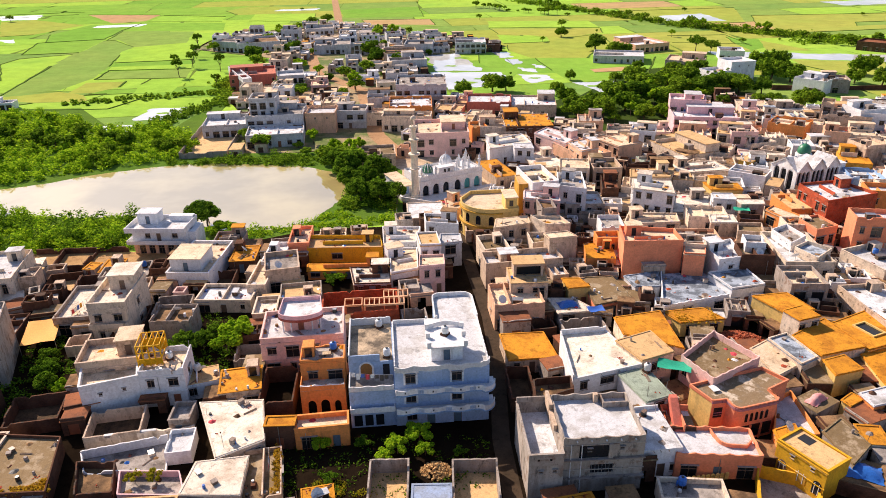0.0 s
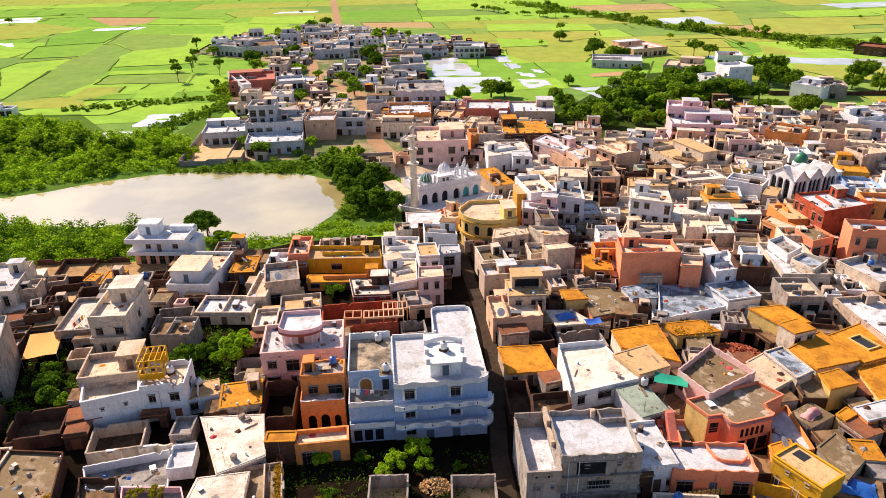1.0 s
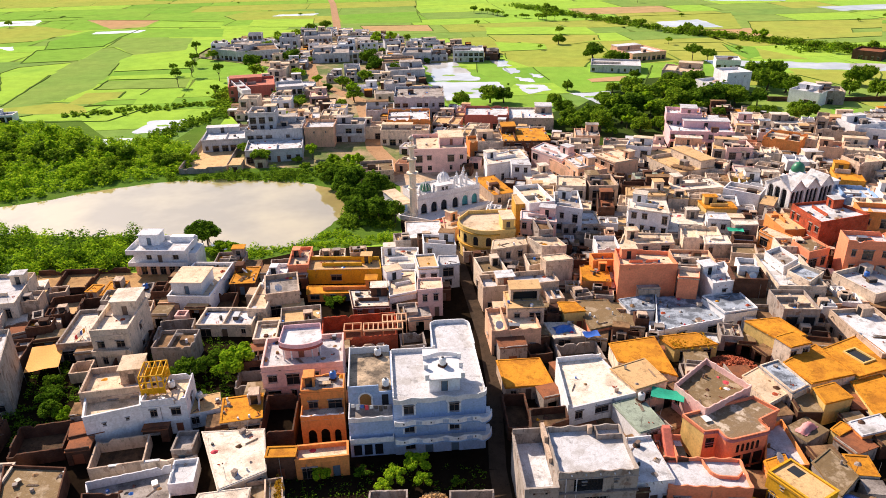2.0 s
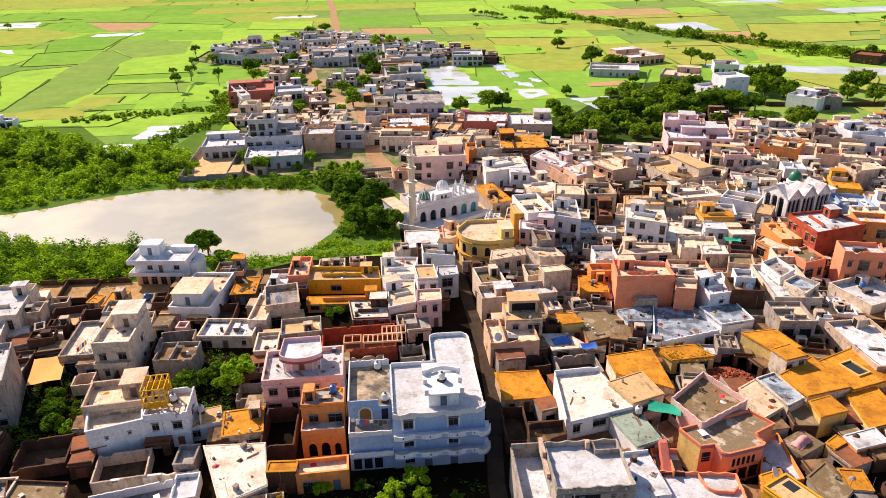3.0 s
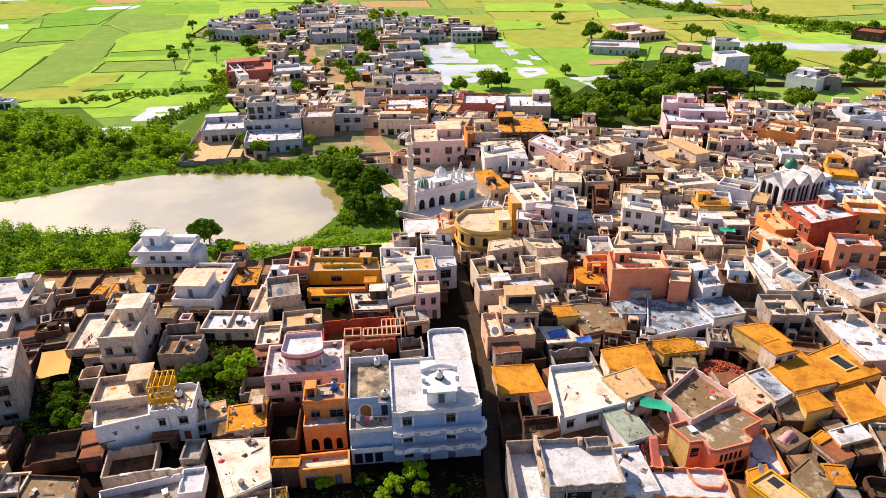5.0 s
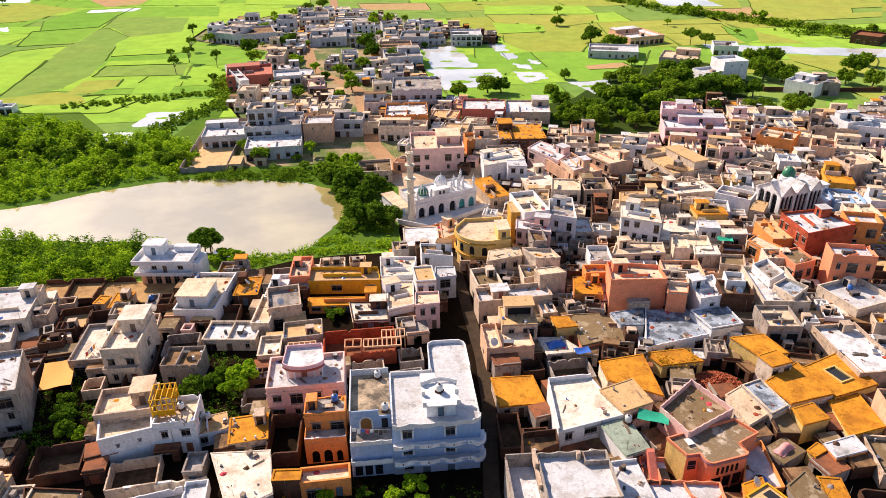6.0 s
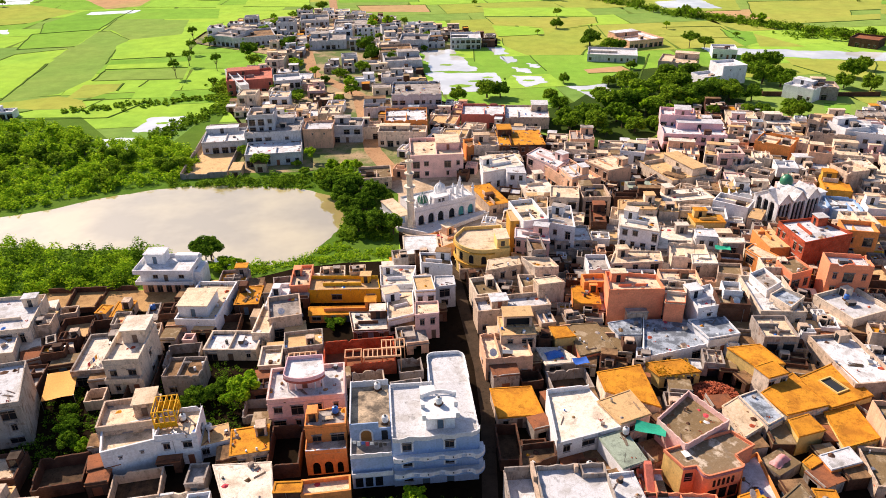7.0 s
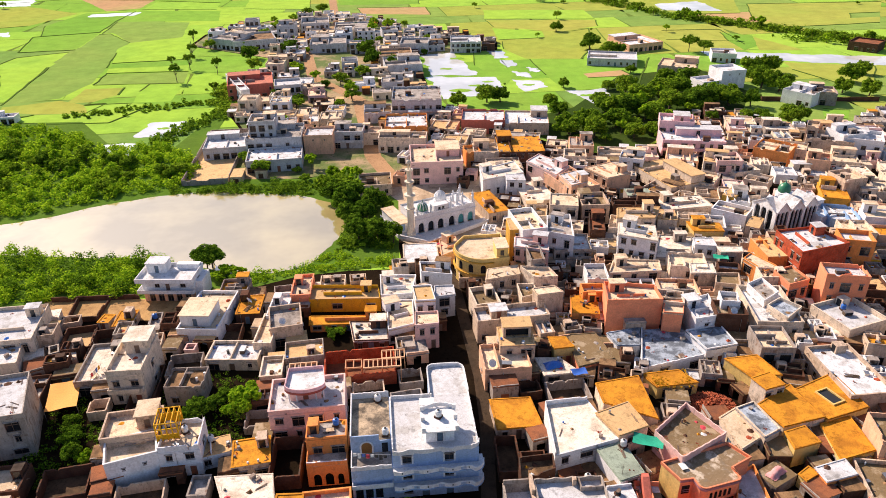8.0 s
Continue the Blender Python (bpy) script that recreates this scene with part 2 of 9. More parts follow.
class Shape:
    """Collects boxes, faces and strips of one mesh; a face carries the number of its material."""

    def __init__(self):
        self.v, self.f, self.s = [], [], []

    def face(self, pts, slot=0):
        k = len(self.v)
        self.v += [tuple(p) for p in pts]
        self.f.append(tuple(range(k, k + len(pts))))
        self.s.append(slot)

    def box(self, x0, y0, z0, x1, y1, z1, slot=0):
        k = len(self.v)
        self.v += [(x0, y0, z0), (x1, y0, z0), (x1, y1, z0), (x0, y1, z0), (x0, y0, z1), (x1, y0, z1), (x1, y1, z1), (x0, y1, z1)]
        for q in ((3, 2, 1, 0), (4, 5, 6, 7), (0, 1, 5, 4), (1, 2, 6, 5), (2, 3, 7, 6), (3, 0, 4, 7)):
            self.f.append(tuple(k + i for i in q))
            self.s.append(slot)
        return self

    def bar(self, a, b, r, slot=0, sides=6):
        """A round bar from a to b; r may be a pair of radii."""
        a, b = Vector(a), Vector(b)
        r0, r1 = r if isinstance(r, tuple) else (r, r)
        q = (b - a).to_track_quat("Z", "Y")
        k = len(self.v)
        for p, rr in ((a, r0), (b, r1)):
            for i in range(sides):
                w = 2 * math.pi * i / sides
                self.v.append(tuple(p + q @ Vector((rr * math.cos(w), rr * math.sin(w), 0))))
        for i in range(sides):
            j = (i + 1) % sides
            self.f.append((k + i, k + j, k + sides + j, k + sides + i))
            self.s.append(slot)
        self.f += [tuple(k + sides - 1 - i for i in range(sides)), tuple(k + sides + i for i in range(sides))]
        self.s += [slot, slot]
        return self

    def lathe(self, x, y, profile, sides=20, slot=0):
        """Turns a profile of (radius, height) round the upright axis through x, y."""
        k = len(self.v)
        for r, z in profile:
            for i in range(sides):
                w = 2 * math.pi * i / sides
                self.v.append((x + r * math.cos(w), y + r * math.sin(w), z))
        for a in range(len(profile) - 1):
            for i in range(sides):
                j = (i + 1) % sides
                self.f.append((k + a * sides + i, k + a * sides + j, k + (a + 1) * sides + j, k + (a + 1) * sides + i))
                self.s.append(slot)
        self.f.append(tuple(k + (len(profile) - 1) * sides + i for i in range(sides)))
        self.s.append(slot)
        return self

    def moved(self, m):
        self.v = [tuple(m @ Vector(p)) for p in self.v]
        return self

    def welded(self):
        """Joins corners that lie at one place."""
        seen, back, keep = {}, [], []
        for p in self.v:
            q = (round(p[0] * 50), round(p[1] * 50), round(p[2] * 50))
            if q not in seen:
                seen[q] = len(keep)
                keep.append(p)
            back.append(seen[q])
        self.v = keep
        self.f = [tuple(back[i] for i in f) for f in self.f]
        return self

    def mesh(self, name, mats):
        me = bpy.data.meshes.new(name)
        me.from_pydata(self.v, [], self.f)
        for m in mats if isinstance(mats, (list, tuple)) else [mats]:
            me.materials.append(m)
        me.polygons.foreach_set("material_index", self.s)
        me.update()
        return me


def part(name, shape, mats, parent, label="", at=None):
    """One mesh as a part under its thing; shape may be a finished mesh, which is then shared."""
    if name == "wall":
        shape.welded()
    ob = new(name, shape if isinstance(shape, bpy.types.Mesh) else shape.mesh(name, mats))
    ob.parent = parent
    if at is not None:
        ob.matrix_basis = at
    return tagged(ob, label)


def smooth(ob):
    ob.data.polygons.foreach_set("use_smooth", [True] * len(ob.data.polygons))
    return ob


def thing(name, x, y, yaw, label, category, group="", z=0.0):
    ob = new(name)
    ob.empty_display_size = 0.5
    ob.matrix_basis = pose(x, y, z, 0, 0, yaw)
    return tagged(ob, label, category, group)


def wall_side(s, m, width, z0, z1, openings, depth=0.22, slot=0):
    """One wall face with real holes: openings are (x0, x1, zlow, zhigh) along the wall; m lays it in place. The reveals go inwards."""
    xs = sorted({0, width, *[round(v, 3) for o in openings for v in o[:2]]})
    zs = sorted({z0, z1, *[round(v, 3) for o in openings for v in o[2:]]})
    for xa, xb in zip(xs, xs[1:]):
        for za, zb in zip(zs, zs[1:]):
            cx, cz = (xa + xb) / 2, (za + zb) / 2
            if not any(o[0] < cx < o[1] and o[2] < cz < o[3] for o in openings):
                s.face([m @ Vector(p) for p in ((xa, 0, za), (xb, 0, za), (xb, 0, zb), (xa, 0, zb))], slot)
    for a, b, lo, hi in openings:
        for p, q in (((a, lo), (b, lo)), ((b, lo), (b, hi)), ((b, hi), (a, hi)), ((a, hi), (a, lo))):
            s.face([m @ Vector(v) for v in ((p[0], 0, p[1]), (p[0], depth, p[1]), (q[0], depth, q[1]), (q[0], 0, q[1]))], slot)


window_meshes = {}


def plate(s, w, h, y0, y1, holes):
    """A board with holes, as one closed piece."""
    for m in (pose(0, y0, 0), pose(w, y1, 0, 0, 0, 180)):
        hs = holes if m.translation.x < 0.001 else [(w - b, w - a, lo, hi) for a, b, lo, hi in holes]
        wall_side(s, m, w, 0, h, hs, y1 - y0 if m.translation.x < 0.001 else 0.0)
    for p, q in (((0, 0), (w, 0)), ((w, 0), (w, h)), ((w, h), (0, h)), ((0, h), (0, 0))):
        s.face([(p[0], y0, p[1]), (p[0], y1, p[1]), (q[0], y1, q[1]), (q[0], y0, q[1])])


def window_mesh(w, h, door=False, paint=0):
    """Frame and pane of a window, or frame and leaf of a door, to stand in an opening; shared by all of one size."""
    key = (round(w, 2), round(h, 2), door, paint if door else 0)
    if key not in window_meshes:
        t = 0.07
        frame_, leaf = Shape(), Shape()
        if door:
            plate(frame_, w, h, 0.08, 0.17, [(t, w - t, 0.02, h - t)])
            leaf.box(t, 0.12, 0.02, w - t, 0.16, h - t)
        else:
            plate(frame_, w, h, 0.08, 0.14, [(t, w / 2 - 0.03, t, h * 0.66), (w / 2 + 0.03, w - t, t, h * 0.66), (t, w / 2 - 0.03, h * 0.71, h - t), (w / 2 + 0.03, w - t, h * 0.71, h - t)])
            leaf.box(0.02, 0.15, 0.02, w - 0.02, 0.17, h - 0.02)
            frame_.box(-0.12, -0.28, h + 0.06, w + 0.14, -0.004, h + 0.14, 1)
            frame_.box(-0.06, -0.10, -0.09, w + 0.06, -0.004, -0.02, 1)
        window_meshes[key] = (frame_.mesh("frame", [FRAME_WOOD, SHADE_SLAB]), leaf.mesh("leaf", DOOR_PAINT[paint] if door else PANE_AND_SHADE))
    return window_meshes[key]


def fit_opening(ob, w, h, door, at):
    frame_, leaf = window_mesh(w, h, door, rng.randrange(3))
    q = part("door" if door else "window", frame_, None, ob, at=at)
    part("leaf" if door else "pane", leaf, None, q)


def tank_thing(kind):
    t = thing("water_tank", 0, 0, 0, kind + " plastic water tank on a brick stand on the roof", "water tank", "roof tanks")
    part("stand", Shape().box(-0.55, -0.55, 0, 0.55, 0.55, 0.35), WALL["brick"], t)
    prof = [(0.5, 0.35), (0.55, 0.45), (0.53, 0.6), (0.56, 0.7), (0.53, 0.85), (0.56, 0.95), (0.53, 1.1), (0.55, 1.25), (0.42, 1.42), (0.2, 1.5)]
    body = part("body", Shape().lathe(0, 0, prof, 18), TANK[kind], t)
    part("lid", Shape().lathe(0, 0, [(0.22, 1.5), (0.22, 1.57), (0.05, 1.6)], 14), TANK["black"], t)
    part("pipe", Shape().bar((0.58, 0, 0), (0.58, 0, 0.5), 0.03).bar((0.58, 0, 0.5), (0.5, 0, 0.5), 0.03), STEEL, t)
    return t


tank_first = {}


def tank(x, y, z, kind="blue"):
    m = pose(x, y, z, 0, 0, rng.uniform(0, 360))
    if kind not in tank_first:
        tank_first[kind] = tank_thing(kind)
        tank_first[kind].matrix_basis = m
    else:
        copy_thing(tank_first[kind], m)


CLUTTER = {}


def clutter(kind, m):
    """Small things that lie about on roofs; each kind is built once and copied."""
    if kind in CLUTTER:
        return copy_thing(CLUTTER[kind], m)
    if kind == "cot":
        t = thing("cot", 0, 0, 0, "wooden rope cot standing on a roof", "cot", "cots")
        for px in (-0.45, 0.45):
            for py in (-0.9, 0.9):
                part("leg", Shape().box(px - 0.04, py - 0.04, 0, px + 0.04, py + 0.04, 0.5), DOOR_PAINT[0], t)
            part("side_rail", Shape().box(px - 0.04, -0.86, 0.38, px + 0.04, 0.86, 0.46), DOOR_PAINT[0], t)
        part("webbing", Shape().box(-0.41, -0.9, 0.41, 0.41, 0.9, 0.45), ROOF["cream"], t, "woven rope webbing")
    elif kind == "brick_stack":
        t = thing("brick_stack", 0, 0, 0, "stack of spare red bricks on a roof", "bricks", "brick stacks")
        for k in range(4):
            part("course", Shape().box(-0.6 + 0.05 * k, -0.35 + 0.03 * k, 0.12 * k, 0.6 - 0.07 * k, 0.35, 0.12 * k + 0.115), WALL["brick"], t)
    elif kind == "dish":
        t = thing("satellite_dish", 0, 0, 0, "white satellite dish on a short pole", "satellite dish", "satellite dishes")
        part("pole", Shape().bar((0, 0, 0), (0, 0, 0.9), 0.04), STEEL, t)
        s = Shape().lathe(0, 0, [(0.1, 0.0), (0.45, 0.07), (0.8, 0.22), (0.8, 0.25), (0.44, 0.11), (0.05, 0.05)], 18)
        part("dish", s.moved(pose(0, -0.1, 1.0, 50, 0, 20)), TANK["white"], t)
        part("arm", Shape().bar((0, -0.15, 0.9), (0.15, -0.75, 1.35), 0.025), STEEL, t)
    elif kind == "drum":
        t = thing("drum", 0, 0, 0, "dark steel drum on a roof", "drum", "drums")
        part("body", Shape().lathe(0, 0, [(0.29, 0), (0.3, 0.28), (0.32, 0.3), (0.3, 0.32), (0.3, 0.58), (0.32, 0.6), (0.3, 0.62), (0.29, 0.88)], 14), TANK["black"], t)
    elif kind == "planks":
        t = thing("plank_pile", 0, 0, 0, "pile of weathered planks on a roof", "planks", "plank piles")
        for k in range(6):
            part("plank", Shape().box(-1.3, -0.1, 0, 1.3, 0.1, 0.05), BARK, t, at=pose((k % 2) * 0.2, -0.35 + 0.24 * (k % 4), 0.055 * (k // 3 * 1.0 + k % 2 * 0.9), 0, 0, 7 * (k % 3) - 6))
    elif kind == "laundry":
        t = thing("clothes_line", 0, 0, 0, "clothes line with drying cloths between two poles", "clothes line", "clothes lines")
        for px in (-1.8, 1.8):
            part("pole", Shape().bar((px, 0, 0), (px, 0, 1.8), 0.035), STEEL, t)
        part("line", Shape().bar((-1.8, 0, 1.72), (1.8, 0, 1.72), 0.012), STEEL, t)
        for k, c in enumerate(CLOTH):
            s = Shape()
            x0 = -1.6 + 0.8 * k
            for i in range(6):
                xa, xb = x0 + 0.11 * i, x0 + 0.11 * (i + 1)
                ya, yb = 0.06 * math.sin(2.0 * i + k), 0.06 * math.sin(2.0 * (i + 1) + k)
                s.face([(xa, ya, 0.75), (xb, yb, 0.75), (xb, 0, 1.72), (xa, 0, 1.72)])
                s.face([(xa, ya + 0.02, 0.75), (xa, 0.02, 1.72), (xb, 0.02, 1.72), (xb, yb + 0.02, 0.75)])
            part("cloth", s, c, t)
    elif kind == "coop":
        t = thing("coop", 0, 0, 0, "low wooden pigeon coop on a roof", "coop", "coops")
        part("box", Shape().box(-0.9, -0.5, 0.1, 0.9, 0.5, 0.95), BARK, t)
        part("lid", Shape().box(-1.0, -0.6, 0.95, 1.0, 0.6, 1.0), STEEL, t)
        part("mesh_front", Shape().box(-0.8, -0.52, 0.2, 0.8, -0.504, 0.85), PANE_AND_SHADE, t)
        part("plinth", Shape().box(-0.8, -0.4, 0, 0.8, 0.4, 0.1), BARK, t)
    CLUTTER[kind] = t
    t.matrix_basis = m
    return t


rng = random.Random(7)
FOOT = []  # footprints of all that is built, to keep the infill clear of them
TOPS = {}  # and the heights of the houses among them
WORDS = {"ash": "paled grey cement", "white": "whitewashed", "cream": "cream plastered", "beige": "beige plastered", "cement": "bare cement", "grey": "grey weathered", "pink": "pink painted",
         "rose": "rose pink", "peach": "peach painted", "orange": "orange painted", "coral": "coral red", "straw": "pale yellow", "yellow": "yellow painted", "ochre": "ochre plastered", "pinkred": "red and pink",
         "brick": "bare brick", "redbrick": "dark red brick", "blue": "pale blue", "sky": "pale blue"}
RWORDS = {"white": "limewashed flat roof", "pale": "pale worn flat roof", "cream": "cream flat roof", "tan": "tan flat roof", "mud": "ochre mud roof", "cement": "grey cement roof", "dirt": "dusty earth roof",
          "stain": "stained brown roof", "tin": "green-grey tin roof", "cool": "worn grey-white roof", "blue": "blue roof", "brick": "brick-dust roof", "beige": "beige flat roof", "pinkred": "red flat roof"}


def ring(s, w, d, profile, slot=0):
    """Runs a profile of (inset, height) round a rectangle, as one piece."""
    k = len(s.v)
    for e, z in profile:
        a, b = w / 2 - e, d / 2 - e
        s.v += [(-a, -b, z), (a, -b, z), (a, b, z), (-a, b, z)]
    n = len(profile)
    for p in range(n - 1):
        for c in range(4):
            q = (c + 1) % 4
            s.f.append((k + 4 * p + c, k + 4 * p + q, k + 4 * p + 4 + q, k + 4 * p + 4 + c))
            s.s.append(slot)


def rail(s, pts, z0, h, t, crest=0.0, every=2.4, slot=0, rag=0.0):
    """A low wall along a line of points, in one piece; crest lets its top rise and fall."""
    p = [Vector(q) for q in pts]
    p = [q for i, q in enumerate(p) if i == 0 or (q - p[i - 1]).length > 1e-4]
    run, k = 0.0, len(s.v)
    w_seed = rng.uniform(0, 90) if rag else 0.0
    for i, q in enumerate(p):
        a, b = p[max(i - 1, 0)], p[min(i + 1, len(p) - 1)]
        if i and i < len(p) - 1:
            u, v = (q - a).normalized(), (b - q).normalized()
            m = u + v
            m = m.normalized() if m.length > 1e-3 else u
            wide = t / 2 / max(0.4, m.dot(u))
        else:
            m, wide = (b - a).normalized(), t / 2
        n = Vector((-m.y, m.x)) * wide
        if i:
            run += (q - a).length
        z = z0 + h - crest * abs(math.sin(math.pi * run / every)) - rag * (0.16 * rng.random() + (0.7 if noise.noise(Vector((q.x * 0.5 + w_seed, q.y * 0.5, h * 3))) > 0.34 else 0.0))
        s.v += [(q.x - n.x, q.y - n.y, z0), (q.x + n.x, q.y + n.y, z0), (q.x + n.x, q.y + n.y, z), (q.x - n.x, q.y - n.y, z)]
    for i in range(len(p) - 1):
        o = k + 4 * i
        for c in range(4):
            q = (c + 1) % 4
            s.f.append((o + c, o + 4 + c, o + 4 + q, o + q))
            s.s.append(slot)
    e = k + 4 * (len(p) - 1)
    s.f += [(k, k + 1, k + 2, k + 3), (e + 3, e + 2, e + 1, e)]
    s.s += [slot, slot]


def parapet(s, w, d, z0, z1, t=0.2, wavy=False, coping=True):
    """A ring of low wall on the roof's edge; wavy: it rises and falls in scallops."""
    if wavy:
        a, b = w / 2 - t / 2, d / 2 - t / 2
        nx, ny = max(8, int(w / 0.4)), max(8, int(d / 0.4))
        line = [(-a + 2 * a * i / nx, -b) for i in range(nx + 1)] + [(a, -b + 2 * b * i / ny) for i in range(1, ny + 1)] + [(a - 2 * a * i / nx, b) for i in range(1, nx + 1)] + [(-a, b - 2 * b * i / ny) for i in range(1, ny)] + [(-a, -b)]
        rail(s, line, z0, z1 - z0 + 0.05, t, 0.28, max(1.2, w / max(2, round(w / 2.4))))
        return
    if not coping:
        a, b = w / 2 - t / 2, d / 2 - t / 2
        nx, ny = max(3, int(w / 0.5)), max(3, int(d / 0.5))
        line = [(-a + 2 * a * i / nx, -b) for i in range(nx + 1)] + [(a, -b + 2 * b * i / ny) for i in range(1, ny + 1)] + [(a - 2 * a * i / nx, b) for i in range(1, nx + 1)] + [(-a, b - 2 * b * i / ny) for i in range(1, ny + 1)]
        rail(s, line, z0, z1 - z0, t, rag=min(0.7, (z1 - z0) * 0.75))
        return
    e = 0.06
    prof = [(0, z0), (0, z1)]
    if coping:
        prof += [(-e, z1), (-e, z1 + 0.07), (t + e, z1 + 0.07), (t + e, z1)]
    ring(s, w, d, prof + [(t, z1), (t, z0)])


def openings_for(width, z0, storeys, sh, door, r, dense=1.0, wide=0.0):
    out = []
    for k in range(storeys):
        base = z0 + k * sh
        n = int(width / 2.9 * dense)
        if n < 1 and width > 2.4 and dense >= 1:
            n = 1
        for i in range(n):
            if r.random() < 0.16:
                continue
            c = width * (i + 0.5) / n + r.uniform(-0.15, 0.15)
            if r.random() < wide and width / n > 2.6:
                out.append((c - 1.1, c + 1.1, base + 0.05, base + 2.3, False))
                continue
            if door and k == 0 and i == n // 2 and width > 2.2:
                out.append((c - 0.55, c + 0.55, base + 0.02, base + 2.15, True))
            else:
                ww = r.choice((0.9, 1.1, 1.3, 1.5))
                out.append((c - ww / 2, c + ww / 2, base + 0.8, base + 2.25, False))
    return [o for o in out if o[0] > 0.15 and o[1] < width - 0.15]


def walls_part(ob, w, d, z0, z1, sides, mat, name="wall"):
    """Four walls with their openings, and a window or door in each opening. sides: openings of front, right, back, left."""
    s = Shape()
    a, b = w / 2, d / 2
    lay = (pose(-a, -b, 0), pose(a, -b, 0, 0, 0, 90), pose(a, b, 0, 0, 0, 180), pose(-a, b, 0, 0, 0, 270))
    for m, width, o in zip(lay, (w, d, w, d), sides):
        wall_side(s, m, width, z0, z1, [q[:4] for q in o])
    s.welded()
    part(name, s, mat, ob)
    for m, o in zip(lay, sides):
        for q in o:
            fit_opening(ob, q[1] - q[0], q[3] - q[2], q[4], m @ pose(q[0], 0, q[2]))


def roof_room(ob, cx, cy, w, d, z0, h, wall, roof, arch=False):
    """The room over the stairs on a roof: walls with a doorway, and an overhanging slab."""
    s = Shape()
    a, b = w / 2, d / 2
    lay = (pose(cx - a, cy - b, 0), pose(cx + a, cy - b, 0, 0, 0, 90), pose(cx + a, cy + b, 0, 0, 0, 180), pose(cx - a, cy + b, 0, 0, 0, 270))
    c = w * 0.5
    hole = [(c - 0.5, c + 0.5, z0 + 0.02, z0 + 2.0)] if w > 1.6 else []
    if arch:
        hole = [(0.5, w - 0.5, z0 + 0.02, z0 + h - 0.5)]
    for m, width, o in zip(lay, (w, d, w, d), (hole, [], [], [])):
        wall_side(s, m, width, z0, z0 + h, o)
    s.welded()
    part("stair_room_wall", s, WALL[wall], ob)
    part("stair_room_roof", Shape().box(cx - a - 0.25, cy - b - 0.25, z0 + h, cx + a + 0.25, cy + b + 0.25, z0 + h + 0.16), ROOF[roof], ob)
    if hole and not arch:
        fit_opening(ob, 1.0, 1.98, True, lay[0] @ pose(hole[0][0], 0, z0 + 0.02))
    elif arch:
        # Dark sheet behind the arch, standing for the room's shade.
        part("curtain_wall", Shape().box(cx - a + 0.4, cy - b + 0.9, z0, cx + a - 0.4, cy - b + 1.0, z0 + h - 0.3), PANE_AND_SHADE, ob)


ROOFS = []


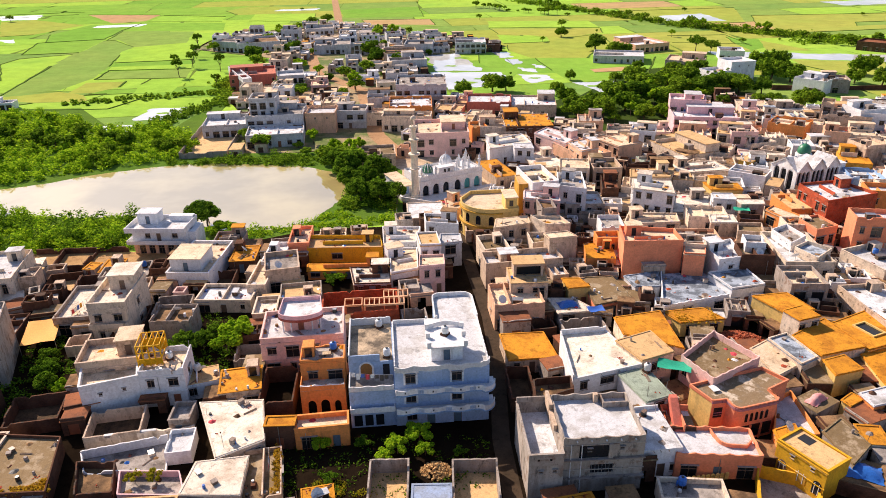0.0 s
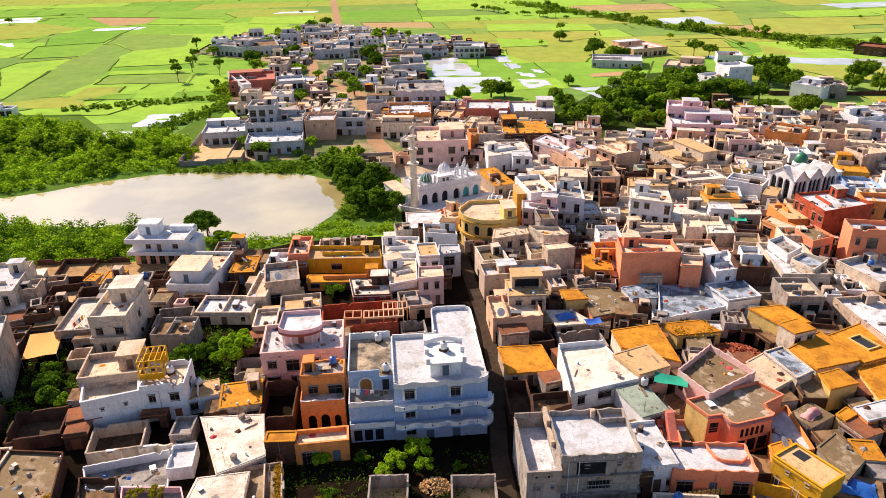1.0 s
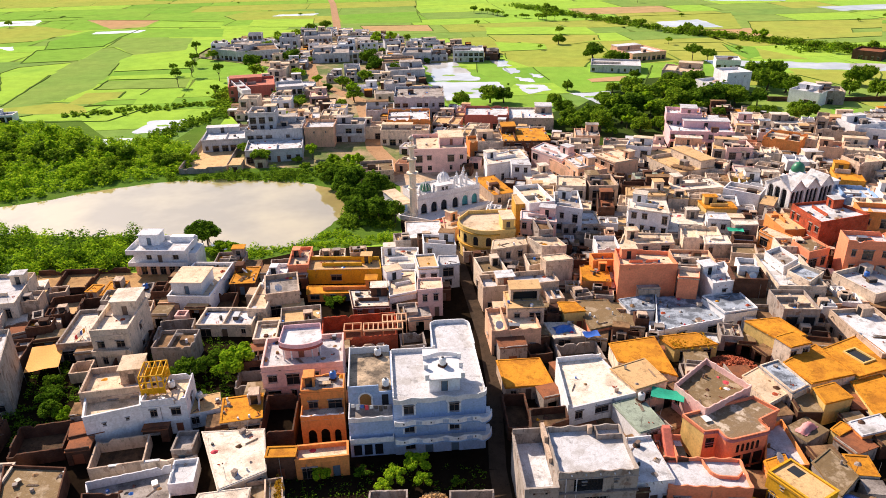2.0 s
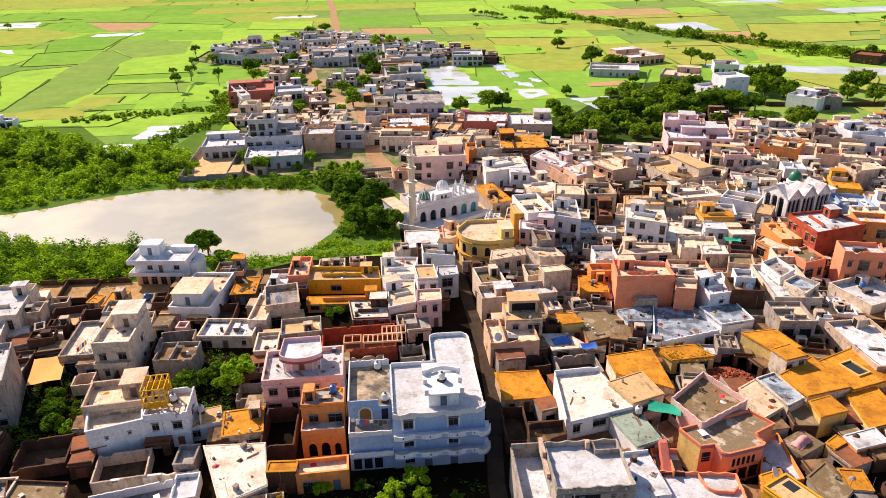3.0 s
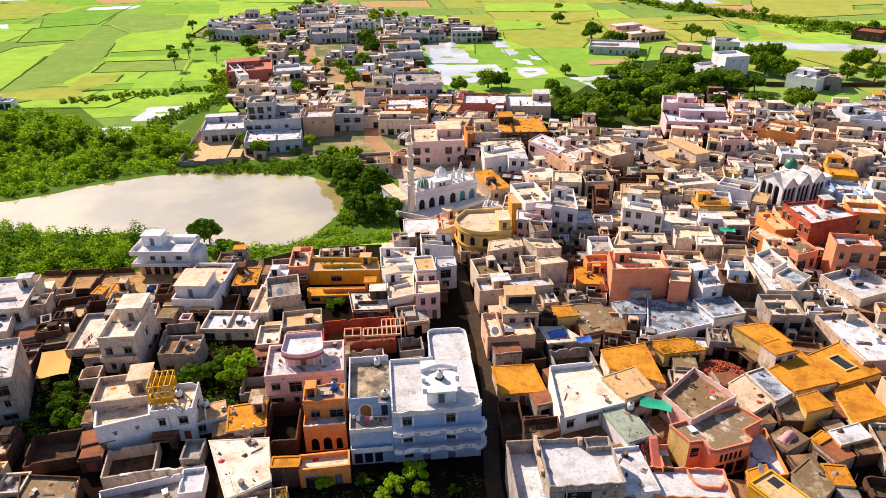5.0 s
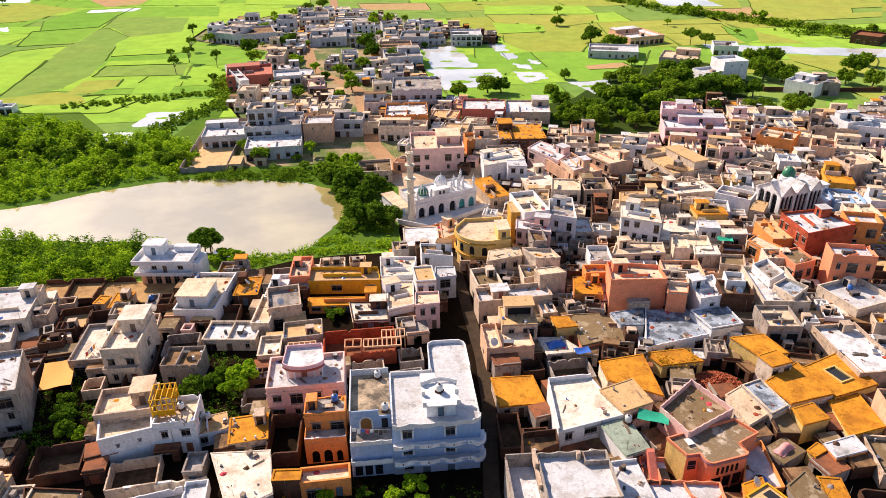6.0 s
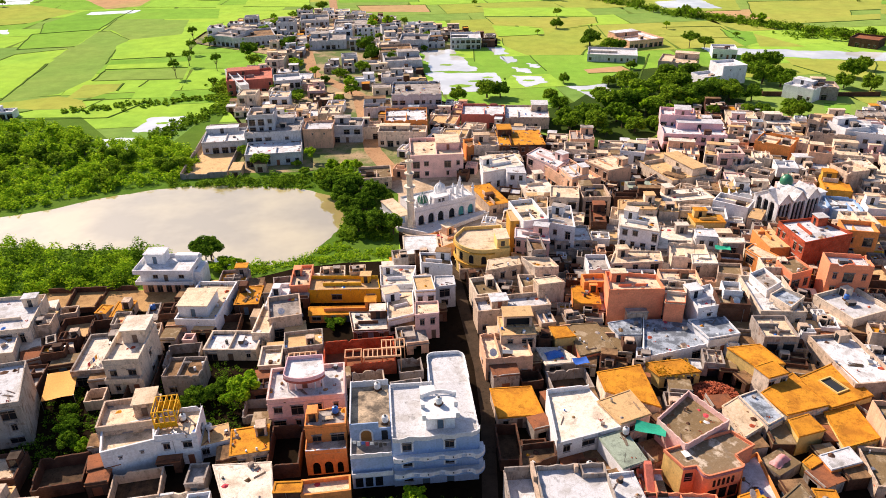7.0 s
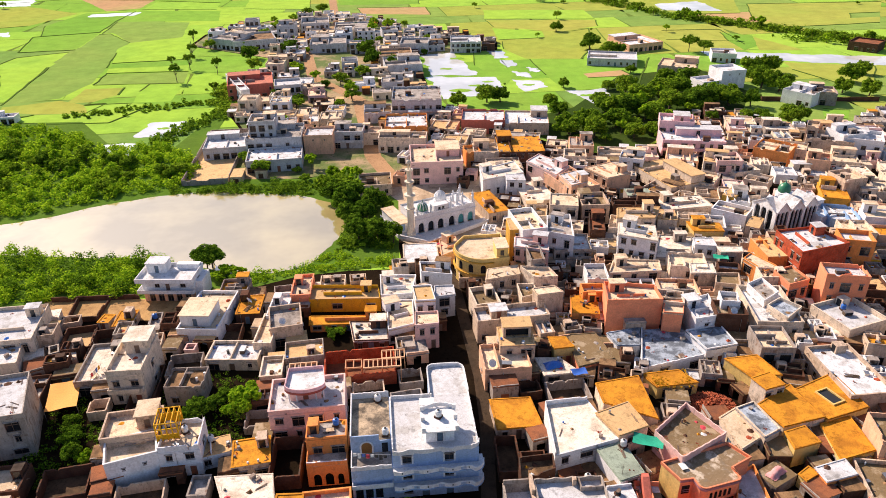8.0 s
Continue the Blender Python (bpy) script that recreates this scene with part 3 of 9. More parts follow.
def house(x, y, yaw, w, d, h, wall, roof, room=None, balcony=False, wavy=False, tanks=0, arch=False, blind=False, par=None, far=False, bare=False):
    """A flat-roofed town house: walls with openings, roof slab, parapet, and what stands on the roof."""
    FOOT.append((x, y, radians(yaw), w, d))
    TOPS[FOOT[-1]] = h
    r = random.Random(int(x * 31 + y * 17 + w * 7))
    ob = thing("house", x, y, yaw, "%s %s house with a %s" % ({1: "single-storey", 2: "two-storey"}.get(max(1, round((h - 0.6) / 3.3)), "three-storey"), WORDS[wall], RWORDS[roof]), "house", "town houses")
    par = par if par is not None else (0.16 if roof in ("mud", "tan", "tin") else 1.15 if h > 5 else 0.85)
    zr = h - par
    if not bare:
        ROOFS.append((x, y, yaw, w, d, zr + 0.02, room))
    n = max(1, round(zr / 3.3))
    sh = zr / n
    sides = [[], [], [], []]
    if not blind:
        sides[0] = openings_for(w, 0, n, sh, True, r, 1.0, 0.5 if far else 0.3)
        sides[1] = openings_for(d, 0, n, sh, False, r, 0.45)
        sides[3] = openings_for(d, 0, n, sh, False, r, 0.45)
        if far:
            sides[1], sides[3] = [], []
    elif n > 1:
        sides[0] = [(w * 0.3, w * 0.3 + 0.5, zr - 1.2, zr - 0.7, False), (w * 0.7, w * 0.7 + 0.5, zr - 1.1, zr - 0.6, False)]
    walls_part(ob, w, d, 0, zr, sides, WALL[wall])
    part("roof", Shape().box(-w / 2 + 0.02, -d / 2 + 0.02, zr - 0.2, w / 2 - 0.02, d / 2 - 0.02, zr + 0.02), ROOF[roof], ob)
    s = Shape()
    parapet(s, w, d, zr, h - 0.07, wavy=wavy, coping=r.random() < (0.5 if far else 0.8))
    part("parapet", s, TRIM if wavy and wall in ("white", "cement") else ROOF[roof] if par < 0.2 else WALL[wall], ob)
    if n > 1 and not far and r.random() < 0.7:
        e = 0.12
        for k in range(1, n + 1):
            z = k * sh - 0.22
            part("cornice", Shape().box(-w / 2 - e, -d / 2 - e, z, w / 2 + e, -d / 2 - 0.003, z + 0.12), WALL[wall], ob)
    if balcony and n > 1:
        for k in range(1, n):
            z = k * sh
            s = Shape().box(-w / 2, -d / 2 - 1.1, z - 0.15, w / 2, -d / 2 - 0.003, z)
            s.box(-w / 2, -d / 2 - 1.1, z, w / 2, -d / 2 - 0.98, z + 0.85)
            s.box(-w / 2, -d / 2 - 0.98, z, -w / 2 + 0.12, -d / 2 - 0.003, z + 0.85)
            s.box(w / 2 - 0.12, -d / 2 - 0.98, z, w / 2, -d / 2 - 0.003, z + 0.85)
            part("balcony", s, WALL[wall], ob)
    if room:
        u, v, ru, rv, rh = room
        rw, rd = min(w * ru, w - 0.5), min(d * rv, d - 0.5)
        cx = -w / 2 + 0.22 + u * w + rw / 2
        cy = -d / 2 + 0.22 + v * d + rd / 2
        cx, cy = min(cx, w / 2 - 0.22 - rw / 2), min(cy, d / 2 - 0.22 - rd / 2)
        roof_room(ob, cx, cy, rw, rd, zr + 0.02, rh, wall, roof, arch)
    if not blind and not far and r.random() < 0.6:
        px = -w / 2 + r.uniform(0.1, 0.9) * w
        part("drain_pipe", Shape().bar((px, -d / 2 - 0.06, zr - 0.1), (px, -d / 2 - 0.06, 0.1), 0.05).bar((px, -d / 2 + 0.1, zr - 0.1), (px, -d / 2 - 0.06, zr - 0.1), 0.05), STEEL, ob)
    m = ob.matrix_basis
    if far and w > 5 and d > 4.5 and not blind:
        if not room and r.random() < 0.42:
            uw, ud, uh = w * r.uniform(0.3, 0.85), d * r.uniform(0.22, 0.42), r.uniform(1.9, 2.7)
            cx, cy = r.choice((-1, 1)) * (w / 2 - uw / 2 - 0.25), d / 2 - ud / 2 - 0.25
            part("upper_room", Shape().box(cx - uw / 2, cy - ud / 2, zr + 0.02, cx + uw / 2, cy + ud / 2, zr + uh), WALL[wall], ob)
            part("upper_roof", Shape().box(cx - uw / 2 - 0.2, cy - ud / 2 - 0.25, zr + uh, cx + uw / 2 + 0.2, cy + ud / 2 + 0.2, zr + uh + 0.16), ROOF[roof], ob)
            # A flat dark sheet on the wall stands for the shaded doorway.
            part("upper_doorway", Shape().box(cx - 0.8, cy - ud / 2 - 0.03, zr + 0.05, cx + 0.5, cy - ud / 2 - 0.004, zr + 2.0), PANE_AND_SHADE, ob)
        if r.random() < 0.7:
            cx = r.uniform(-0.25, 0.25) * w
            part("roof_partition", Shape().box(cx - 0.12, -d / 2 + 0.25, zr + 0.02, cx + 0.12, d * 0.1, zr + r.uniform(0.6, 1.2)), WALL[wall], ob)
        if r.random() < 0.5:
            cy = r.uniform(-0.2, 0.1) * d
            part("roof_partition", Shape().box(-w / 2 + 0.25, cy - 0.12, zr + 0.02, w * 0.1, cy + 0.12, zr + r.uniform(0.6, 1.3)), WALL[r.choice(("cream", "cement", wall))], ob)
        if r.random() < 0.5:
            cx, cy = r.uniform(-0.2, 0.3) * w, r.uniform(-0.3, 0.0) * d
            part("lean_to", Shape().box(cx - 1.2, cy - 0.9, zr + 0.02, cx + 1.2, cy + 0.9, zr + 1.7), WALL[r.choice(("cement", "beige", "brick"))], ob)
            # The mouth is a dark sheet, its shade given by colour.
            part("lean_to_mouth", Shape().box(cx - 0.9, cy - 0.93, zr + 0.05, cx + 0.9, cy - 0.904, zr + 1.4), PANE_AND_SHADE, ob)
    if not far and not room and not bare and w > 4 and d > 4:
        inset = 0.25
        kind = r.random()
        if kind < 0.3:  # the stairwell: a low box with a dark sheet for its shaded mouth
            cx, cy = (w / 2 - 1.3) * r.choice((-1, 1)), (d / 2 - 1.6) * r.choice((0.6, 1))
            part("stair_head", Shape().box(cx - 0.9, cy - 1.1, zr + 0.02, cx + 0.9, cy + 1.1, zr + 1.9), WALL[wall], ob)
            part("stair_mouth", Shape().box(cx - 0.55, cy - 1.13, zr + 0.05, cx + 0.55, cy - 1.105, zr + 1.7), PANE_AND_SHADE, ob)
        elif kind < 0.55:  # a low dividing wall
            cx = r.uniform(-0.2, 0.25) * w
            part("roof_partition", Shape().box(cx - 0.1, -d / 2 + inset, zr + 0.02, cx + 0.1, d / 2 - inset, zr + r.uniform(0.5, 1.1)), WALL[wall], ob)
        elif kind < 0.75:  # a light well's kerb, with a black sheet for the shade inside
            cx, cy = r.uniform(-0.2, 0.2) * w, r.uniform(-0.1, 0.2) * d
            part("light_well", Shape().box(cx - 0.9, cy - 0.9, zr + 0.02, cx + 0.9, cy + 0.9, zr + 0.35), WALL[wall], ob)
            part("well_mouth", Shape().box(cx - 0.7, cy - 0.7, zr + 0.35, cx + 0.7, cy + 0.7, zr + 0.36), TANK["black"], ob)
        for _ in range(r.randrange(0, 3)):
            kind = r.choice(("cot", "brick_stack", "dish", "drum", "planks", "laundry", "coop", "dish", "drum", "brick_stack"))
            hw, hd = w / 2 - 1.6, d / 2 - 1.6
            if hw > 0.3 and hd > 0.3 and (kind != "laundry" or hw > 1):
                clutter(kind, m @ pose(r.uniform(-hw, hw), r.uniform(-hd, hd * 0.6), zr + 0.025, 0, 0, r.choice((0, 90, 15, 75, 170))))
    for k in range(tanks):
        p = m @ Vector((r.uniform(-0.3, 0.3) * w, r.uniform(0.05, 0.35) * d, zr + 0.02))
        tank(p.x, p.y, p.z, r.choice(("blue", "blue", "white", "black")))
    return ob, zr


def yard(x, y, yaw, w, d, h, wall, ground=None):
    """A walled yard, open to the sky."""
    FOOT.append((x, y, radians(yaw), w, d))
    ob = thing("walled_yard", x, y, yaw, "open yard with a %s wall and an earth floor" % WORDS[wall], "yard", "walled yards")
    s = Shape()
    parapet(s, w, d, 0, h, 0.25, coping=False)
    part("wall", s, WALL[wall], ob)
    part("floor", Shape().box(-w / 2 + 0.25, -d / 2 + 0.25, 0, w / 2 - 0.25, d / 2 - 0.25, 0.14), ground or SHADED_YARD_FLOOR, ob)
    return ob


# ---- ground, fields, water ----


def sheet(name, outline, z, mat, label, category, kind="structure", thick=0.0):
    s = Shape()
    s.face([(px, py, z) for px, py in outline])
    ob = new(name, s.mesh(name, mat))
    return tagged(ob, label, category, "", kind)


def rounded(pts, steps=6):
    """A closed smooth outline through a few corner stakes."""
    out = []
    n = len(pts)
    for i in range(n):
        p0, p1, p2, p3 = (Vector(pts[(i + k - 1) % n]) for k in range(4))
        for j in range(steps):
            t = j / steps
            q = 0.5 * ((2 * p1) + (p2 - p0) * t + (2 * p0 - 5 * p1 + 4 * p2 - p3) * t * t + (3 * p1 - p0 - 3 * p2 + p3) * t ** 3)
            out.append((q.x + rng.uniform(-0.5, 0.5), q.y + rng.uniform(-0.5, 0.5)))
    return out


# Grass darkened to hold the shadow of the grove's trees.
SHADED_GREEN = crop("shaded_grass_ground", (0.025, 0.06, 0.005), (0.03, 0.07, 0.006), (0.05, 0.08, 0.01))
SCRUB_GROUND = crop("scrub_ground", (0.07, 0.16, 0.015), (0.10, 0.20, 0.02), (0.13, 0.20, 0.03))
BANK = crop("field_bank", (0.10, 0.19, 0.02), (0.13, 0.22, 0.03), (0.17, 0.22, 0.04))
# Near black: the shade between houses is put into the earth's colour.
SHADED_EARTH = slab("shaded_town_earth", (0.022, 0.015, 0.009), (0.009, 0.006, 0.005), 0.4, 0.7, 0.8, 0.12)
SHADED_EARTH.node_tree.nodes["Principled BSDF"].inputs["Specular IOR Level"].default_value = 0.0
ROADM = slab("dusty_road", (0.56, 0.33, 0.17), (0.36, 0.20, 0.10), 0.45, 0.7, 0.6, 0.1)
# Crop colours, made paler and bluer in place of distant haze.
HAZED_CROPS = {"green": crop("hazed_rice_field", (0.17, 0.38, 0.04), (0.24, 0.46, 0.05), (0.27, 0.43, 0.06)), "lime": crop("hazed_young_crop", (0.30, 0.54, 0.055), (0.38, 0.58, 0.065), (0.26, 0.50, 0.065)),
         "olive": crop("hazed_grazed_field", (0.18, 0.33, 0.065), (0.24, 0.38, 0.07), (0.28, 0.37, 0.08)), "gold": crop("hazed_ripe_field", (0.36, 0.41, 0.065), (0.42, 0.42, 0.08), (0.30, 0.42, 0.065)),
         "rust": crop("hazed_bare_field", (0.52, 0.30, 0.165), (0.56, 0.35, 0.175), (0.44, 0.38, 0.145))}


def muddy(name, c, ior=1.9):
    """Still silty water, its base colour paled to stand for the reflected sky."""
    m, n, l, b = nodes_of(name, 1.0)
    big = tex(n, l, 0.035, 4)
    r = ramp(n, 0.4, 0.66, shade(c, 0.72), shade(c, 1.08))
    l.new(big.outputs["Fac"], r.inputs[0])
    l.new(r.outputs[0], b.inputs["Base Color"])
    b.inputs["Roughness"].default_value, b.inputs["IOR"].default_value = 0.02, ior
    bump(n, l, b, tex(n, l, 0.7, 3, 0.5).outputs["Fac"], 0.04, 0.04)
    return m


# Both colours carry part of the sky's reflection, the flood most of it.
WATER, FLOOD = muddy("muddy_water", (0.58, 0.47, 0.20), 2.5), muddy("sky_paled_flood_water", (0.80, 0.80, 0.76))

s = Shape()
s.face([(-4000, -1500, 0), (4000, -1500, 0), (4000, 4800, 0), (-4000, 4800, 0)])
tagged(new("ground", s.mesh("ground", BANK)), "green grassy plain with low banks between fields", "ground", "", "structure")

# the fields, in rows that run slightly askew
frng = random.Random(11)
yy = 150.0
last = ""
while yy < 1500:
    depth = frng.uniform(22, 44) * (1 if yy < 500 else 1.5 if yy < 800 else 3)
    xx = -800 - frng.uniform(0, 60)
    while xx < 800:
        width = frng.uniform(35, 110) * (1 if yy < 800 else 1.8)
        cx, cy = xx + width / 2, yy + depth / 2
        if abs(cx) < 0.75 * cy + 80:
            if cx < 60:
                kind = frng.choices(("green", "lime", "olive", "gold"), (5, 4, 3.6, 1.0 if cy < 520 else 3.5))[0]
            else:
                kind = frng.choices(("green", "lime", "olive", "gold", "rust"), (1.8, 4.6, 2.4, 5.0, 0.7) if cy > 420 else (3, 4.4, 2, 3.0, 0.5))[0]
            if frng.random() < 0.4 and last in HAZED_CROPS and not (last == "rust"):
                kind = last
            last = kind
            g = frng.uniform(0.15, 0.6)
            turn = pose(0, 0, 0, 0, 0, 6)
            k = frng.uniform(-3, 3)
            pts = [turn @ Vector(p) for p in ((xx + g + k, yy + g, 0.05), (xx + width - g + k, yy + g + k / 3, 0.05), (xx + width - g - k, yy + depth - g, 0.05), (xx + g - k, yy + depth - g, 0.05))]
            s = Shape()
            s.face(pts)
            tagged(new("field", s.mesh("field", HAZED_CROPS[kind])), {"green": "deep green rice field", "lime": "bright yellow-green field of young crop", "olive": "olive green grazed field", "gold": "yellow ripening field", "rust": "brown bare field"}[kind], "field", "fields", "structure")
        xx += width
    yy += depth

# fields with banks of their own, laid over the regular ones
DARK_BANK = crop("overgrown_bank", (0.06, 0.13, 0.015), (0.09, 0.17, 0.02), (0.12, 0.16, 0.03))
FIELD_WORDS = {"green": "deep green rice field", "lime": "bright yellow-green field of young crop", "olive": "olive green grazed field", "gold": "yellow ripening field", "rust": "brown bare field"}
parcel_rng, parcel_count = random.Random(23), [0]


def parcel(kind, *pts):
    """A field with nearly straight edges and an overgrown bank along some of them."""
    parcel_count[0] += 1
    z = 0.055 + 0.0005 * parcel_count[0]
    edge, banks = [], Shape()
    for (xa, ya), (xb, yb) in zip(pts, pts[1:] + pts[:1]):
        n_ = max(2, int(math.hypot(xb - xa, yb - ya) / 7))
        run = [(xa + (xb - xa) * k / n_ + (parcel_rng.uniform(-0.5, 0.5) if k else 0), ya + (yb - ya) * k / n_ + (parcel_rng.uniform(-0.5, 0.5) if k else 0)) for k in range(n_)]
        if parcel_rng.random() < 0.42:
            rail(banks, run + [(xb, yb)], 0.05, parcel_rng.uniform(0.12, 0.3), parcel_rng.uniform(0.4, 0.9))
        edge += run
    sheet("field", edge, z, HAZED_CROPS[kind], FIELD_WORDS[kind] + " with crooked edges", "field")
    if banks.v:
        tagged(new("field_bank", banks.mesh("field_bank", DARK_BANK)), "low overgrown bank round a field", "bank", "", "structure")


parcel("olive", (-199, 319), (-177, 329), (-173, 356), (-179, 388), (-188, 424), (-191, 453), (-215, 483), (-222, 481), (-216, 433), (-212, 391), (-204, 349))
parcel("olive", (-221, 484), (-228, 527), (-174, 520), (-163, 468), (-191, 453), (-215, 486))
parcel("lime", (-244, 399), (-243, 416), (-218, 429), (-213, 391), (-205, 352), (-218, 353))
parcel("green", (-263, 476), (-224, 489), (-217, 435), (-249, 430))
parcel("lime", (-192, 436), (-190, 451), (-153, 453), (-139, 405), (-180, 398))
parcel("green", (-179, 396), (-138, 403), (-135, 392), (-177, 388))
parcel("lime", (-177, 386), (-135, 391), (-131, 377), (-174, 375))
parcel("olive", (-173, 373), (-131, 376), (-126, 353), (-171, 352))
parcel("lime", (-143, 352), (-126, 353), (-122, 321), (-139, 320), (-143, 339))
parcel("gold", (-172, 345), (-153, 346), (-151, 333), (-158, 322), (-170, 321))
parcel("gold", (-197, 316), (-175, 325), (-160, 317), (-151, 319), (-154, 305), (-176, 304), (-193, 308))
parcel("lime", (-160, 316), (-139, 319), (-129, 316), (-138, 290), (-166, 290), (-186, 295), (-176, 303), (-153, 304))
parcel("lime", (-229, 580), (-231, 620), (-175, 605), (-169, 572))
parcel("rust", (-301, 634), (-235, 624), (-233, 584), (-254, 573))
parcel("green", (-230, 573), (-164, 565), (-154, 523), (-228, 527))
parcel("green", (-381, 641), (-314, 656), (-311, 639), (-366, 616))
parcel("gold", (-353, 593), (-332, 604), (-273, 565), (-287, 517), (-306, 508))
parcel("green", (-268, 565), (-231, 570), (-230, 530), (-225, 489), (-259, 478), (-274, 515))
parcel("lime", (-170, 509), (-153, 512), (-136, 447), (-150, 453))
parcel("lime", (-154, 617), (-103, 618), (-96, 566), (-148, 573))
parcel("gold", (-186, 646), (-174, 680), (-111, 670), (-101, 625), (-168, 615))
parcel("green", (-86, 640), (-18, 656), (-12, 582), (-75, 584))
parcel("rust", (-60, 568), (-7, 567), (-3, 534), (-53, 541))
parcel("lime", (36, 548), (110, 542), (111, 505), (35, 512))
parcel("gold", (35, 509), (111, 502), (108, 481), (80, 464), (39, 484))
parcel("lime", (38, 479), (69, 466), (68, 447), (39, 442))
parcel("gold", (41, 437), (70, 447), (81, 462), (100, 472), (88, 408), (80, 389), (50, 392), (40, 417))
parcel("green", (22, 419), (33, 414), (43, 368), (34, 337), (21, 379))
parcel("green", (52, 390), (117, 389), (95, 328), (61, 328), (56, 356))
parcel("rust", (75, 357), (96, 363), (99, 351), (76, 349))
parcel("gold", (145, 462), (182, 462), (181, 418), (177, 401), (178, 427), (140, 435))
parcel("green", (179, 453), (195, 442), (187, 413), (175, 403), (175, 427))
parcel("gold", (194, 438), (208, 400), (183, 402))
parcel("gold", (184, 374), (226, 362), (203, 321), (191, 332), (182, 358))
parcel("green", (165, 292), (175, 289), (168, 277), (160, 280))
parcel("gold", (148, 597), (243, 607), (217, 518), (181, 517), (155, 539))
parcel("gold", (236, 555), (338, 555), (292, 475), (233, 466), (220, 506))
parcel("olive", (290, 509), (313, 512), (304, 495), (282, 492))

town = [(-135, 120), (-102, 147), (-72, 147), (-48, 152), (-34, 160), (-9, 161), (-14, 200), (-28, 228), (-45, 224), (-88, 216), (-90, 232), (-72, 262), (-100, 320), (-100, 360), (-80, 395), (-150, 440), (-150, 475), (-118, 520), (-70, 545),
        (-20, 500), (38, 437), (36, 415), (-10, 405), (-6, 360), (0, 310), (14, 290), (43, 256), (59, 243), (76, 246), (92, 262), (112, 290), (124, 281), (142, 267), (163, 271), (189, 288), (235, 288), (260, 200), (220, 100), (120, 40), (60, 20), (-60, 20), (-120, 60)]
sheet("pavement", town, 0.08, SHADED_EARTH, "bare trodden earth of lanes and yards, blackened for their shade", "ground")
DUST = slab("dusty_ground", (0.40, 0.29, 0.17), (0.10, 0.17, 0.035), 0.44, 0.58, 0.9, 0.06)
sheet("pavement", [(-28, 229), (-45, 225), (-86, 218), (-88, 232), (-71, 262), (-98, 320), (-98, 360), (-79, 395), (-148, 440), (-148, 475), (-117, 518), (-70, 542), (-21, 498), (36, 436), (34, 417), (-12, 405), (-8, 360), (-1, 310), (12, 290), (30, 268), (20, 236), (-4, 222)], 0.088, DUST, "dusty ground with green growth among the further houses", "ground")
PLAZA = slab("pale_trodden_ground", (0.60, 0.46, 0.32), (0.34, 0.23, 0.14), 0.45, 0.62, 0.8, 0.15)
sheet("pavement", [(-19, 205), (-13, 180), (-1, 168), (20, 180), (26, 206), (16, 224), (-12, 222)], 0.094, PLAZA, "pale trodden ground round the mosque", "ground")
# The second sheet carries the grove's tree shade in its colour.
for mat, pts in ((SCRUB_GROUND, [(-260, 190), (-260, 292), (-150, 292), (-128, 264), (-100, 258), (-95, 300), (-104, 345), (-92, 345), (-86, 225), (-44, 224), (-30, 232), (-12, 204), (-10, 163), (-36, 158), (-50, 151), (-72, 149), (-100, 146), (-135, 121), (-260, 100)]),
            (SHADED_GREEN, [(31, 281), (60, 300), (92, 352), (125, 362), (145, 320), (128, 286), (112, 292), (92, 264), (76, 248), (59, 245), (43, 258)])):
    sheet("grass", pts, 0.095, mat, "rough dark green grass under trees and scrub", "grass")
sheet("water", rounded([(-150, 186), (-124, 194), (-101, 207), (-79, 214), (-61, 213), (-42, 209), (-31, 200), (-27, 186), (-30, 173), (-36, 163), (-51, 160), (-80, 169), (-102, 171), (-140, 176)]), 0.12, WATER, "still muddy village pond, mirroring the sky and paled for its brightness", "pond")
def flood(*pts):
    """A shallow sheet of water with a ragged edge."""
    edge = []
    for (xa, ya), (xb, yb) in zip(pts, pts[1:] + pts[:1]):
        n_ = max(3, int(math.hypot(xb - xa, yb - ya) / 5))
        edge += [(xa + (xb - xa) * k / n_ + (rng.uniform(-1.3, 1.3) if k else 0), ya + (yb - ya) * k / n_ + (rng.uniform(-1.3, 1.3) if k else 0)) for k in range(n_)]
    sheet("water", rounded(edge, 3), 0.11, FLOOD, "shallow flooded field, near white in place of mirrored sky", "flooded field")


flood((-8, 404), (10, 410), (21, 359), (-2, 359))
flood((-4, 356), (30, 354), (33, 325), (4, 316))
flood((30, 412), (38, 412), (41, 396), (33, 394))
flood((36, 390), (42, 388), (43, 376), (38, 372))
flood((40, 366), (47, 362), (48, 352), (41, 355))
flood((38, 348), (52, 345), (54, 334), (42, 326))
flood((48, 372), (54, 370), (53, 362), (49, 364))
flood((61, 326), (80, 329), (81, 310), (70, 305))
flood((-121, 271), (-120, 289), (-105, 290), (-102, 272))
flood((-128, 262), (-117, 263), (-114, 250), (-122, 251))
flood((150, 402), (238, 383), (300, 368), (296, 350), (228, 364), (150, 386))
flood((169, 562), (204, 572), (208, 528), (166, 534))
flood((-376, 632), (-343, 640), (-330, 606), (-358, 602))
flood((-300, 492), (-288, 494), (-280, 478))
flood((-260, 560), (-225, 566), (-225, 552), (-258, 548))
flood((330, 640), (430, 655), (425, 620), (335, 610))
flood((250, 700), (330, 720), (325, 690))
flood((-140, 650), (-105, 655), (-108, 640), (-142, 638))

